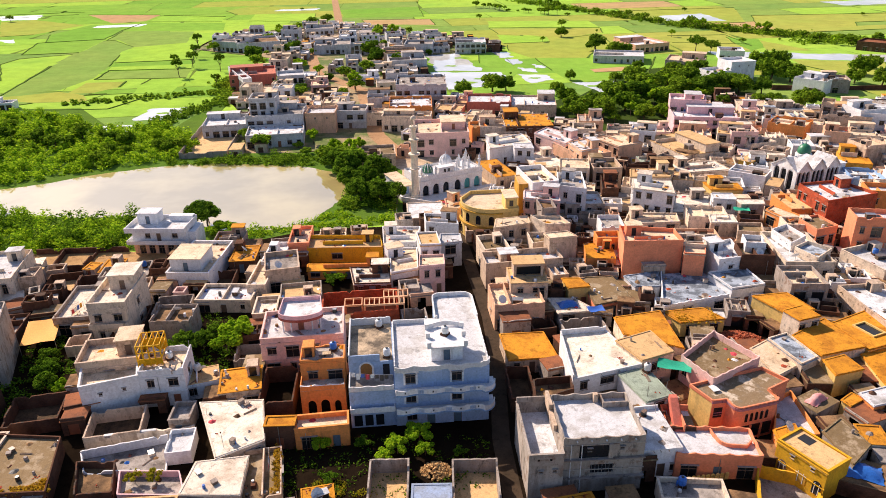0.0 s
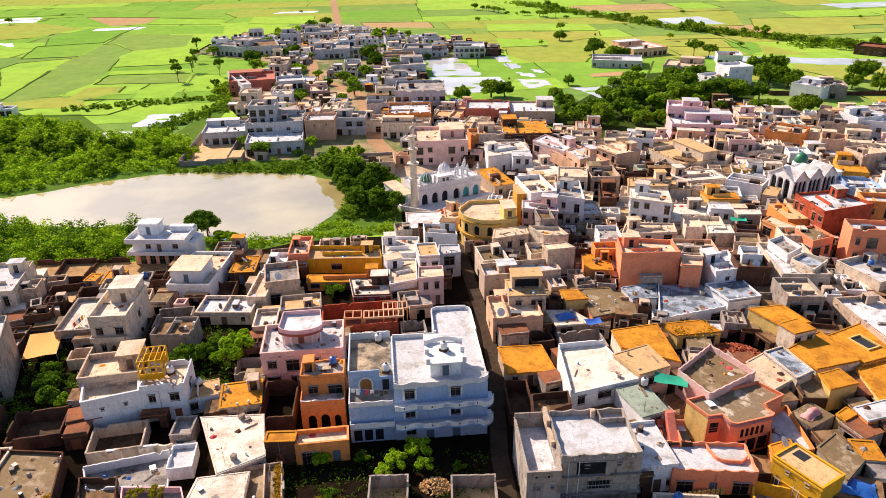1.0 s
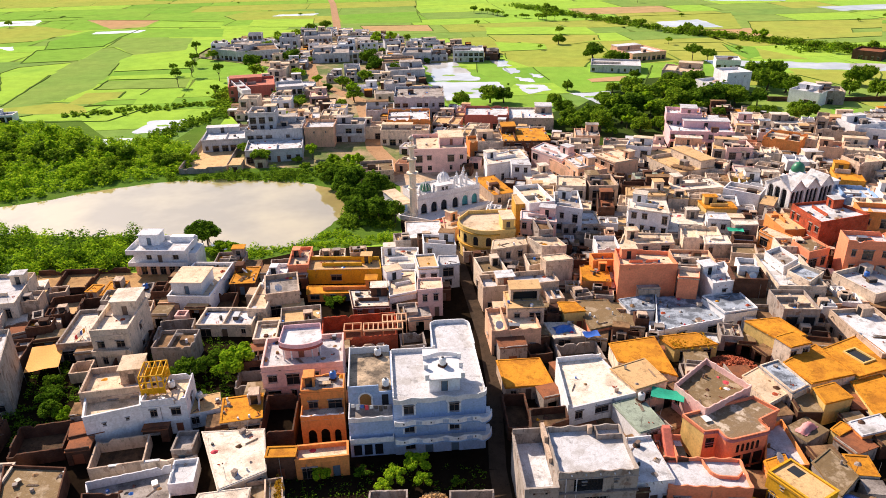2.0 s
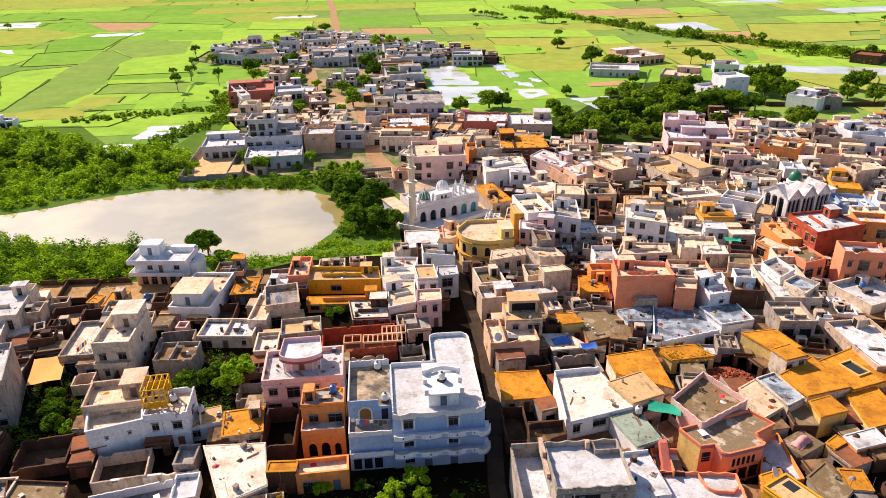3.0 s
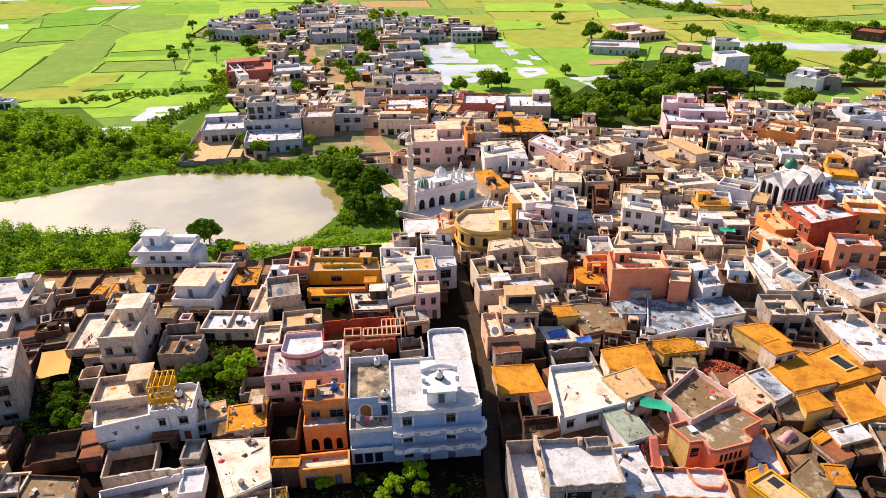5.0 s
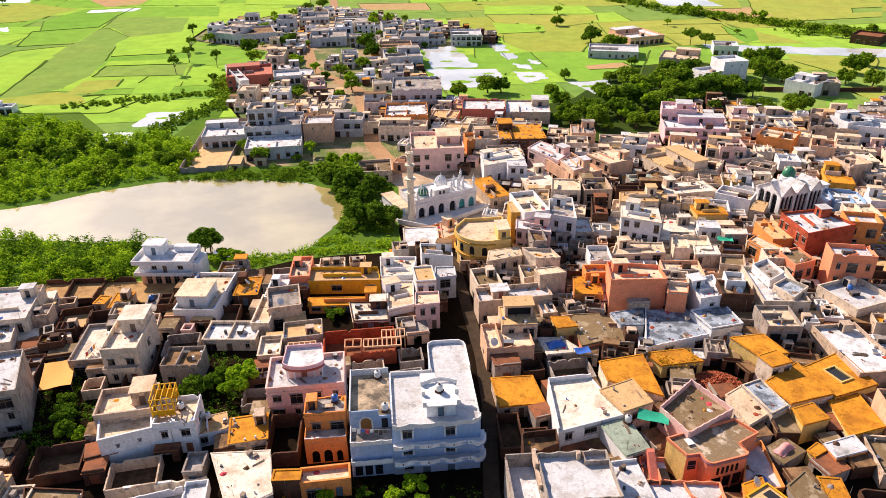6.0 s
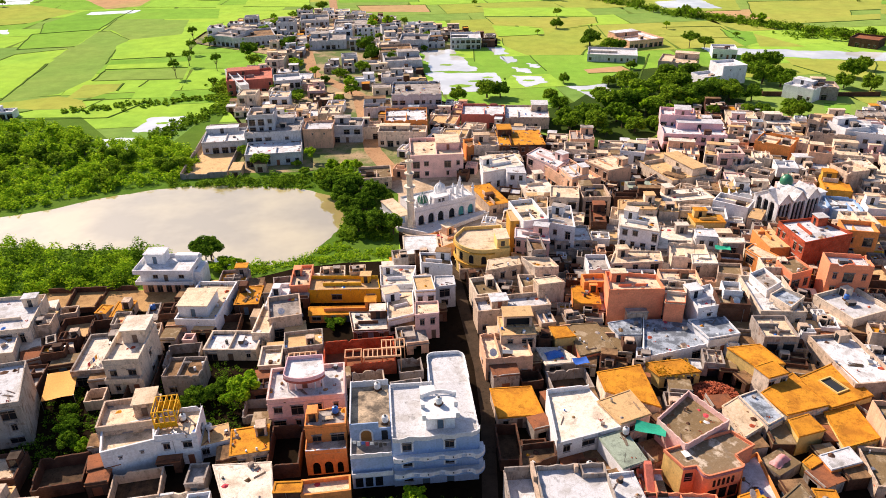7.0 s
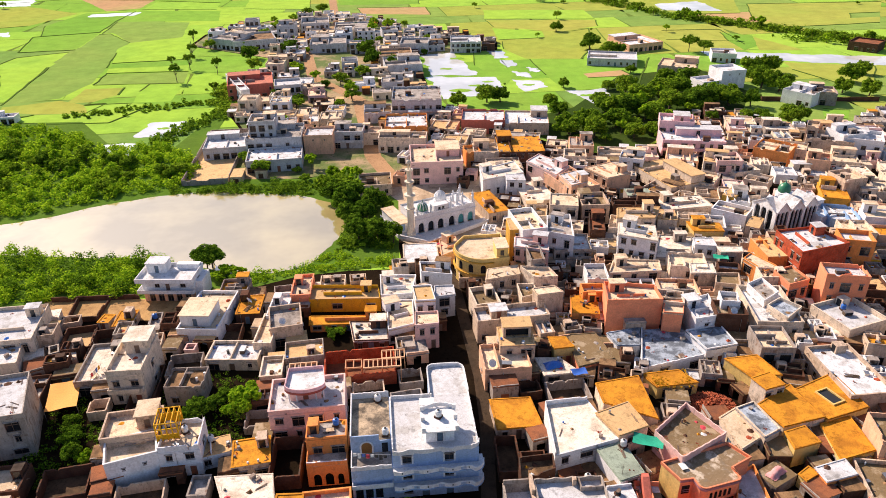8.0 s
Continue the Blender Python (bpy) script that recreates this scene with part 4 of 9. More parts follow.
# grass that stands out of the shallow water
for x, y, r_ in ((12, 330, 3.0), (20, 338, 2.2), (6, 372, 2.0), (26, 345, 1.6), (12, 395, 2.4), (45, 338, 1.8), (70, 318, 2.0), (-112, 281, 1.5)):
    sheet("grass", rounded([(x + r_ * 1.8 * math.cos(k), y + r_ * math.sin(k)) for k in (0, 1.2, 2.4, 3.6, 5.0)], 4), 0.125, HAZED_CROPS["green"], "low green grass in a flooded field", "grass")


def ribbon(name, pts, width, z, mat, label, category):
    s = Shape()
    for (xa, ya), (xb, yb) in zip(pts, pts[1:]):
        t = Vector((xb - xa, yb - ya)).normalized()
        nx, ny = -t.y * width / 2, t.x * width / 2
        s.face([(xa + nx, ya + ny, z), (xa - nx, ya - ny, z), (xb - nx, yb - ny, z), (xb + nx, yb + ny, z)])
        z += 0.0006
    return tagged(new(name, s.mesh(name, mat)), label, category, "", "structure")


ribbon("road", [(-240, 1500), (-150, 980), (-102, 729), (-76, 557), (-66, 497), (-71, 438), (-75, 419), (-62, 359), (-35, 318), (-28, 276), (-23, 244), (-17, 228), (-14, 215)], 6.0, 0.14, ROADM, "dusty village road between the houses and out to the fields", "road")
# Darker than the road, with the lane's shade in its colour.
SHADED_LANE_EARTH = slab("shaded_lane_earth", (0.075, 0.05, 0.032), (0.035, 0.025, 0.016), 0.45, 0.65, 0.8, 0.3)
ribbon("lane", [(10, 50), (8.5, 72), (8, 81), (8.5, 92), (9, 101), (8.5, 116), (6.5, 133), (5, 147), (3.5, 157), (2, 166)], 2.6, 0.14, SHADED_LANE_EARTH, "narrow earth lane, darkened for the shade between house walls", "lane")
LANES = [((10, 40), (8, 81)), ((8, 81), (9, 101)), ((9, 101), (6.5, 133)), ((6.5, 133), (2, 166)), ((-71, 438), (-62, 359)), ((-62, 359), (-35, 318)), ((-35, 318), (-28, 276)), ((-28, 276), (-17, 228))]

# ---- the town's houses ----
house(-80.7, 122.8, 26, 1.9, 3.1, 4.1, "grey", "dirt")
house(-69.2, 118.5, 6, 6.6, 12.8, 3.9, "cement", "pale")
house(-60.7, 115.7, 4, 6.7, 12.2, 8.2, "cream", "pale", room=(0.25, 0.55, 0.7, 0.42, 3), balcony=True)
house(-75.8, 136.7, -6, 2.7, 3.5, 2.4, "beige", "mud")
house(-71.4, 136.7, 4, 4.2, 6.5, 2.4, "beige", "mud")
house(-64.0, 135.1, 12, 2.5, 7.3, 2.4, "cement", "cement", tanks=1)
house(-52.2, 137.0, -3, 9.0, 16.0, 4.2, "white", "cream", room=(0.0, 0.12, 0.72, 0.45, 2.8), tanks=1)
house(-42.8, 122.9, -2, 11.0, 6.8, 2.9, "cream", "white")
house(-53.0, 125.1, -1, 2.2, 2.4, 2.4, "pink", "cement")
house(-49.3, 111.7, 1, 7.2, 6.1, 4.9, "cement", "dirt")
house(-52.3, 91.5, 20, 8.4, 6.0, 6.2, "white", "cream", blind=True, bare=True)
house(-53.6, 96.3, 10, 9.6, 6.9, 7.2, "beige", "cream", room=(0.58, 0.35, 0.36, 0.6, 2.8))
house(-44.3, 93.8, 7, 6.8, 6.8, 7, "white", "cream", tanks=1)
house(-39.5, 94.4, 18, 5.9, 4.4, 3.1, "white", "tan", tanks=1)
house(-32.4, 92.5, 11, 6.5, 6.5, 3.5, "beige", "mud")
house(-24.8, 72.8, 11, 5.3, 9.5, 2.5, "beige", "stain")
house(-39.5, 85.6, 3, 3.1, 4.4, 2.9, "cement", "cement")
house(-37.9, 79.6, 8, 3.6, 5.1, 2.4, "white", "white")
house(-23.7, 80.9, 1, 4.4, 2.3, 4.4, "brick", "mud")
house(-17.9, 81.6, 7, 7.7, 3.2, 3.9, "orange", "cream")
house(-33.7, 116.6, 5, 4.4, 6.7, 3.4, "cream", "pale")
house(-33.7, 132.1, 13, 7.0, 8.8, 5.3, "beige", "cement")
house(-37.2, 129.3, -1, 3.8, 11.3, 4, "cream", "cream")
house(-32.2, 146.1, 3, 4.6, 9.6, 4.9, "coral", "cream")
house(-36.3, 138.8, -1, 4.3, 9.9, 4.1, "white", "white")
house(-43.7, 140.6, 3, 5.5, 8.0, 3, "brick", "mud")
house(16.2, 131.2, 8, 16.1, 5.6, 5.9, "beige", "white", room=(0.2, 0.3, 0.22, 0.5, 2))
house(13.5, 115.8, 5, 9.3, 8.4, 5.6, "peach", "cream", wavy=True, balcony=True)
house(16.1, 120.7, 2, 7.1, 6.7, 6.7, "beige", "tan", room=(0.1, 0.4, 0.8, 0.5, 2.6), arch=True)
house(31.2, 67.8, -5, 8.3, 3.8, 3, "cream", "cement", tanks=1)
house(80.0, 110.1, -85, 15.4, 9.0, 5, "beige", "white")
house(91.7, 137.3, -10, 9.1, 5.5, 11.4, "coral", "white")
house(89.6, 128.7, -70, 10.5, 10.9, 5.7, "cream", "white", tanks=1)
house(33.3, 135.3, -5, 6.0, 7.5, 4.7, "orange", "mud")
house(62.9, 128.1, -7, 6.4, 5.6, 7.8, "brick", "stain")
house(72.7, 130.8, -4, 9.5, 14.8, 7.0, "cream", "white")
house(64.4, 179.0, -9, 5.3, 6.6, 5.7, "cream", "tan", far=True)
house(70.8, 149.1, -12, 5.1, 3.5, 6, "brick", "white")
house(84.0, 181.9, -37, 9.6, 6.6, 6.0, "white", "cream", far=True)
house(61.4, 151.5, -9, 8.8, 7.2, 6.8, "cream", "cream", far=True)
house(10.8, 138.0, 11, 5.6, 7.6, 6.0, "cream", "stain", par=1.2)
house(7.4, 153.2, 0, 4.0, 5.1, 3.0, "beige", "dirt")
house(50.7, 132.0, -14, 6.6, 4.9, 8.6, "cream", "cream")
house(92.7, 244.5, -9, 21.7, 13.2, 6.2, "rose", "white", balcony=True, far=True)
house(90.0, 254.9, -14, 12.3, 9.5, 9.3, "rose", "white", room=(0.4, 0.2, 0.45, 0.6, 2.5), far=True)
house(137.5, 331.0, 10, 12.0, 12.0, 8.6, "white", "white", blind=True, far=True)
house(124.4, 321.3, 18, 9.9, 9.9, 6, "white", "white", far=True)
house(160.5, 301.6, -51, 13.0, 13.0, 6, "white", "white", far=True)
house(168.3, 301.4, -16, 10.3, 10.3, 6, "cement", "cream", far=True)
yard(-79.6, 246.3, 5, 15.3, 52.7, 2.2, "cement", ROOF["tan"])
house(-77.6, 251.7, 8, 15.5, 15.5, 4.6, "ash", "white", far=True)
house(-59.3, 252.3, 5, 20.0, 16.3, 8, "ash", "cement", far=True)
house(-57.0, 237.4, 8, 19.1, 13.4, 4.6, "ash", "white", far=True)
house(-43.1, 252.7, 1, 10.6, 10.6, 7.6, "peach", "white", blind=True, far=True)
house(-32.9, 258.1, -2, 11.4, 9.7, 6.7, "ash", "cement", balcony=True, far=True)
house(-63.6, 253.2, 4, 9.4, 9.4, 12.8, "ash", "cream", far=True)
house(-87.1, 332.0, 13, 20.6, 20.6, 7, "pinkred", "pinkred", far=True)
house(-91.9, 326.7, -64, 33.7, 3.8, 7.4, "white", "white", far=True)
house(-68.8, 327.7, 12, 12.1, 12.1, 6.5, "ash", "white", far=True)
house(-11.3, 264.6, 2, 16.0, 16.0, 7.4, "orange", "white", far=True)
house(-0.1, 225.8, 3, 17.2, 17.2, 8, "pink", "cream", room=(0.5, 0.4, 0.45, 0.5, 2.5), far=True)
house(-12.2, 251.1, -4, 17.6, 7.4, 5.8, "cream", "cream", far=True)
house(-7.9, 296.4, 1, 20.6, 20.6, 9, "ash", "cement", balcony=True, far=True)
house(19.0, 273.9, -4, 17.0, 14.5, 6, "pinkred", "white", far=True)
house(36.2, 273.1, -5, 17.1, 16.3, 5, "beige", "white", far=True)
house(29.6, 237.6, 1, 15.8, 15.8, 6.4, "brick", "mud", far=True)
house(42.3, 207.0, -67, 17.5, 10.3, 5.9, "peach", "cream", far=True)
house(47.1, 226.2, -8, 7.3, 7.3, 7, "cream", "cream", far=True)
house(66.2, 224.3, -20, 7.9, 7.9, 6.7, "white", "cream", far=True)
house(17.5, 235.6, 1, 8.8, 8.8, 6.1, "cream", "beige", far=True)
house(-19.8, 213.4, 6, 10.4, 10.4, 4, "beige", "stain", far=True)
house(75.2, 214.1, -70, 21.7, 12.8, 4.0, "cream", "tan", far=True)
house(23.7, 166.3, 12, 6.6, 12.7, 11.5, "white", "cream", far=True)
house(94.3, 220.2, -20, 10.1, 7.0, 6, "cream", "tan", far=True)
house(118.0, 232.2, -38, 11.6, 11.6, 6, "orange", "cream", far=True)
house(140.0, 238.7, -27, 15.2, 10.5, 7, "beige", "cement", far=True)
house(135.6, 243.3, -30, 4.0, 7.0, 10, "beige", "beige", far=True)
house(145.1, 238.1, 11, 9.3, 9.3, 9, "white", "white", far=True)
house(150.4, 235.6, -26, 11.5, 11.5, 8, "white", "white", far=True)
house(-123.1, 438.8, -26, 19.3, 19.3, 6, "ash", "cement", far=True)
house(-110.4, 439.9, 18, 24.9, 24.9, 5.5, "ash", "dirt", far=True)
house(-93.3, 460.8, 1, 11.2, 11.2, 9, "ash", "cement", far=True)
house(-78.4, 479.5, 8, 18.0, 18.0, 7, "ash", "cement", far=True)
house(-62.6, 425.2, 6, 20.9, 20.9, 5.5, "ash", "cement", far=True)
house(-28.2, 449.5, 12, 9.8, 9.8, 7, "ash", "cement", far=True)
house(-11.6, 416.3, -3, 16.1, 16.1, 6, "ash", "cement", far=True)
house(17.7, 417.7, -1, 17.5, 17.5, 6.5, "ash", "white", balcony=True, far=True)
house(0.1, 418.8, 7, 10.2, 10.2, 4, "ash", "dirt", far=True)
house(31.1, 416.3, -5, 7.4, 7.4, 4, "brick", "dirt", far=True)
house(-21.5, 388.8, 6, 17.5, 17.5, 6, "beige", "dirt", far=True)
house(-17.0, 368.2, 8, 18.8, 18.8, 6, "ash", "cement", far=True)
house(-53.8, 472.6, 5, 21.4, 21.4, 5, "ash", "cement", far=True)
house(94.6, 380.0, -13, 25.6, 17.8, 4, "ash", "white", far=True)
house(115.7, 415.5, 20, 22.5, 22.5, 4.5, "peach", "white", far=True)
house(154.2, 380.8, -14, 12.3, 12.3, 5, "white", "white", far=True)
house(122.9, 357.0, -24, 18.1, 16.6, 5, "beige", "cream", far=True)
house(241.5, 399.4, -44, 14.8, 14.8, 5, "brick", "brick", far=True)
house(-184.0, 293.0, 8, 12.0, 6.0, 3.2, "white", "white", far=True)
house(15.9, 195.1, 19, 6.6, 15.6, 3.5, "beige", "mud", far=True)
house(20.8, 165.9, 3, 4.3, 6.7, 10.2, "ochre", "tan", far=True)
house(2.0, 169.1, 32, 6.9, 7.2, 2.6, "orange", "cream", far=True)
house(45.9, 189.6, 1, 8.0, 9.1, 6.3, "beige", "stain", far=True)
house(61.4, 197.7, -0, 7.4, 5.4, 4.6, "cement", "tin", far=True)
house(57.9, 187.2, -5, 13.5, 5.0, 6.3, "brick", "dirt", far=True)
house(72.8, 180.4, -9, 8.7, 4.7, 4.6, "cream", "white", far=True)
house(38.2, 147.1, -2, 5.0, 6.6, 6.7, "white", "cement", far=True)
house(35.8, 139.3, 1, 5.3, 3.6, 6.6, "orange", "cream")
house(54.1, 133.9, -5, 7.1, 4.1, 7.8, "cement", "cement")
house(89.8, 195.0, -42, 3.7, 10.0, 5.5, "ochre", "tan", far=True)
house(89.4, 191.9, -13, 6.2, 8.3, 5.5, "white", "cement", far=True)
house(103.8, 210.4, -38, 7.3, 7.3, 3.2, "cream", "cream", far=True)
house(100.8, 217.7, 13, 9.0, 7.7, 4.1, "cream", "white", far=True)
house(76.3, 176.4, -15, 7.1, 7.5, 4.8, "white", "cement", far=True)
house(87.4, 174.0, -33, 3.5, 7.3, 5.4, "beige", "tan", far=True)
house(83.9, 157.1, -88, 10.1, 5.2, 6.7, "orange", "tan", far=True)
house(63.7, 130.8, -10, 3.9, 4.0, 9.0, "white", "cement")
house(78.7, 143.3, -5, 6.1, 4.7, 7.4, "cream", "cream")
house(113.8, 179.2, -13, 8.2, 10.3, 5.5, "blue", "white", far=True)
house(109.2, 182.7, 17, 6.7, 9.6, 5, "white", "white", far=True)
house(120.4, 196.2, -18, 7.4, 11.6, 4.4, "ochre", "mud", far=True)
house(104.3, 155.9, -13, 7.7, 6.1, 10.2, "orange", "white", far=True)
house(107.7, 157.6, -15, 7.1, 9.4, 5, "yellow", "tan", far=True)
house(122.9, 216.4, -6, 10.0, 10.0, 3.0, "cream", "white", far=True)
house(126.1, 200.5, -78, 7.8, 7.8, 8, "beige", "cream", far=True)
house(-24.4, 259.8, -1, 7.3, 7.3, 5, "cream", "cream", far=True)
house(-24.1, 288.4, 4, 11.4, 11.4, 5, "ash", "dirt", far=True)
house(12.6, 235.0, 10, 5.0, 7.0, 6, "orange", "dirt", far=True)
house(22.9, 223.1, 5, 11.4, 9.9, 5, "cement", "cream", far=True)
house(126.2, 235.1, -31, 8.1, 7.9, 5, "cream", "cream", far=True)
house(96.4, 219.9, -6, 8.2, 8.2, 7, "pink", "cement", far=True)
house(127.6, 220.8, -24, 7.3, 7.3, 6, "peach", "cream", far=True)
house(59.6, 191.9, -9, 4.0, 6.3, 4.3, "cement", "dirt", far=True)
house(23.9, 151.0, 5, 3.4, 7.1, 9.8, "cement", "dirt", far=True)
house(70.9, 203.7, -46, 9.9, 9.9, 3.2, "beige", "dirt", far=True)
house(84.6, 210.3, -32, 10.7, 10.7, 4.2, "cream", "cream", far=True)
house(49.4, 177.0, -17, 2.6, 8.2, 5, "cream", "cream", far=True)

# ---- the buildings with a shape of their own ----


def arch_wall(s, m, width, z0, top, arches, depth=0.45, slot=0, pointed=0.35):
    """A wall with arched openings and any roofline: arches are (centre, width, sill, spring height); top is a function of the place along the wall."""
    cuts = {0.0, width}
    for c, w, lo, sp in arches:
        cuts |= {c - w / 2 + w * i / 10 for i in range(11)}
    for i in range(int(width / 0.6) + 1):
        cuts.add(min(width, i * 0.6))
    xs = sorted(round(v, 4) for v in cuts)

    def head(x):
        for c, w, lo, sp in arches:
            k = abs(x - c) / (w / 2)
            if k <= 1.0001:
                return lo, sp + w / 2 * (1 + pointed) * math.sqrt(max(0, 1 - k * k))
        return None

    for a, b in zip(xs, xs[1:]):
        if b - a < 1e-3:
            continue
        h = head((a + b) / 2)
        if h is None:
            s.face([m @ Vector(p) for p in ((a, 0, z0), (b, 0, z0), (b, 0, top(b)), (a, 0, top(a)))], slot)
            continue
        ha, hb = (head(a) or h)[1], (head(b) or h)[1]
        if h[0] > z0:
            s.face([m @ Vector(p) for p in ((a, 0, z0), (b, 0, z0), (b, 0, h[0]), (a, 0, h[0]))], slot)
        s.face([m @ Vector(p) for p in ((a, 0, ha), (b, 0, hb), (b, 0, top(b)), (a, 0, top(a)))], slot)
        s.face([m @ Vector(p) for p in ((a, 0, ha), (a, depth, ha), (b, depth, hb), (b, 0, hb))], slot)
    for c, w, lo, sp in arches:
        for e in (c - w / 2, c + w / 2):
            s.face([m @ Vector(p) for p in ((e, 0, lo), (e, depth, lo), (e, depth, sp), (e, 0, sp))], slot)


def prism(s, pts, z0, z1, slot=0):
    s.face([(x, y, z1) for x, y in pts], slot)
    s.face([(x, y, z0) for x, y in reversed(pts)], slot)
    for (xa, ya), (xb, yb) in zip(pts, pts[1:] + pts[:1]):
        s.face([(xa, ya, z0), (xb, yb, z0), (xb, yb, z1), (xa, ya, z1)], slot)


def arc(cx, cy, r, a0, a1, n=8):
    return [(cx + r * math.cos(radians(a0 + (a1 - a0) * i / n)), cy + r * math.sin(radians(a0 + (a1 - a0) * i / n))) for i in range(n + 1)]


WEST_ROOF = slab("dusty_terrace", (0.62, 0.48, 0.33), (0.10, 0.085, 0.07), 0.46, 0.60, 0.9, 0.22)


STREAKED = slab("streaked_roof", (0.27, 0.19, 0.11), (0.66, 0.56, 0.44), 0.53, 0.60, 0.85, 0.4)

def plot_house(fl, fr, br, bl, h, wall, roof, par, bays, crest=0.0, rag=0.0, well=None):
    """A flat-roofed house on an uneven plot: its corners, the height of its top, and for front, right, back and left the parapet and the count of window bays."""
    q = [Vector(p) for p in (fl, fr, br, bl)]
    c = sum(q, Vector((0, 0))) / 4
    local = [p - c for p in q]
    zr = h - max(par)
    edge = local[1] - local[0]
    yaw = math.degrees(math.atan2(edge.y, edge.x))
    w, d = (edge.length + (local[2] - local[3]).length) / 2, ((local[3] - local[0]).length + (local[2] - local[1]).length) / 2
    FOOT.append((c.x, c.y, radians(yaw), w, d))
    TOPS[FOOT[-1]] = zr
    r = random.Random(int(c.x * 29 + c.y * 13))
    storeys = max(1, round(zr / 3.3))
    ob = thing("house", c.x, c.y, 0, "%s %s house with a %s" % ({1: "single-storey", 2: "two-storey"}.get(storeys, "three-storey"), WORDS[wall], RWORDS[roof]), "house", "town houses")
    s, fits = Shape(), []
    for i in range(4):
        a, b = local[i], local[(i + 1) % 4]
        m, run = pose(a.x, a.y, 0, 0, 0, math.degrees(math.atan2(b.y - a.y, b.x - a.x))), (b - a).length
        holes = []
        count = bays[i] + (1 if bays[i] and run / (bays[i] + 1) > 2.0 else 0) or (int(run / 3.4) if i == 0 and run > 4 and wall != "coral" else 0)
        for k in range(storeys):
            for j in range(count):
                cx, ww = run * (j + 0.5) / count + r.uniform(-0.25, 0.25), r.choice((1.0, 1.3, 1.6, 2.0, 2.4) if run / count > 2.9 else (1.0, 1.1, 1.3))
                if r.random() < 0.85 and ww / 2 + 0.2 < cx < run - ww / 2 - 0.2 and not any(o[0] - 0.2 < cx + ww / 2 and cx - ww / 2 < o[1] + 0.2 and o[2] > k * zr / storeys for o in holes):
                    door = k == 0 and j == count // 2 and ww < 1.5
                    base = k * zr / storeys
                    holes.append((cx - ww / 2, cx + ww / 2, base + (0.02 if door else r.choice((0.15, 0.7, 0.9))), base + min(2.3, zr / storeys - 0.3), door))
        wall_side(s, m, run, 0, zr, [o[:4] for o in holes])
        fits += [(m, o) for o in holes]
    s.welded()
    part("wall", s, WALL[wall], ob)
    for m, o in fits:
        fit_opening(ob, o[1] - o[0], o[3] - o[2], o[4], m @ pose(o[0], 0, o[2]))
    s = Shape()
    prism(s, [tuple(p * 0.996) for p in local], zr - 0.2, zr + 0.02)
    part("roof", s, ROOF[roof], ob)
    if max(par) < 0.5:
        s = Shape()
        prism(s, [tuple(p + p.normalized() * 0.22) for p in local], zr - 0.16, zr - 0.004)
        part("cornice", s, ROOF[roof], ob)
    if c.y > 128 and w * d > 40 and max(par) < 1.1:
        # a stair head and a low wall on the roof
        rw, rd, rh = r.uniform(1.1, 1.8), r.uniform(0.9, 1.4), r.uniform(1.9, 2.4)
        at = pose(0, 0, 0, 0, 0, yaw) @ pose(r.choice((-1, 1)) * (w * 0.34 - rw * 0.5), d * 0.28, zr + 0.02)
        part("stair_head", Shape().box(-rw, -rd, 0, rw, rd, rh), WALL[wall], ob, at=at)
        part("stair_head_roof", Shape().box(-rw - 0.2, -rd - 0.25, rh, rw + 0.2, rd + 0.2, rh + 0.12), ROOF[roof], ob, at=at)
        part("stair_door", Shape().box(-0.45, -rd - 0.02, 0.02, 0.45, -rd - 0.004, 1.8), PANE_AND_SHADE, ob, at=at)
        part("low_wall", Shape().box(-w * 0.3, -0.1, 0, w * 0.25, 0.1, r.uniform(0.5, 0.9)), WALL[wall], ob, at=pose(0, 0, 0, 0, 0, yaw) @ pose(0, -d * r.uniform(0.05, 0.2), zr + 0.02))
    for i in range(4):
        if par[i] > 0.05:
            a, b = local[i] * 0.985, local[(i + 1) % 4] * 0.985
            n_ = max(4, int((b - a).length / 0.45))
            s = Shape()
            rail(s, [a + (b - a) * k / n_ for k in range(n_ + 1)], zr + 0.003 * i, par[i], 0.2, crest, max(1.0, (b - a).length / max(1, round((b - a).length / 1.7))), 0, rag * par[i] if par[i] > 0.5 else 0.0)
            part("parapet", s, ROOF[roof] if par[i] < 0.2 else WALL[wall], ob)
    turn = pose(0, 0, 0, 0, 0, yaw)
    if well:
        s = Shape()
        ring(s, well[2], well[3], [(0, zr + 0.02), (0, zr + 0.3), (0.25, zr + 0.3), (0.25, zr + 0.02)])
        part("well_kerb", s, WALL[wall], ob, at=turn @ pose(well[0], well[1], 0))
        # Roof stays closed; a black sheet gives the well its shade.
        part("well_mouth", Shape().box(-well[2] / 2 + 0.25, -well[3] / 2 + 0.25, zr + 0.021, well[2] / 2 - 0.25, well[3] / 2 - 0.25, zr + 0.03), TANK["black"], ob, "black sheet for the shade in a courtyard well", at=turn @ pose(well[0], well[1], 0))
    elif roof != "mud":
        ROOFS.append((c.x, c.y, yaw, w * 0.8, d * 0.8, zr + 0.02, None))
    # stains of damp and a spout or two below the roof's edge
    for k in range(r.randrange(1, 4)):
        p = local[0] + edge * r.uniform(0.1, 0.9)
        out = Vector((edge.y, -edge.x)).normalized() * 0.3
        part("spout", Shape().bar((p.x, p.y, zr - 0.08), (p.x + out.x, p.y + out.y, zr - 0.14), 0.06), WALL["cement"], ob)
    return ob, zr


plot_house((10.6, 97.3), (18.8, 98), (17.4, 105.9), (9.7, 105.4), 3, "beige", "mud", (0.12,) * 4, (2, 0, 0, 0))
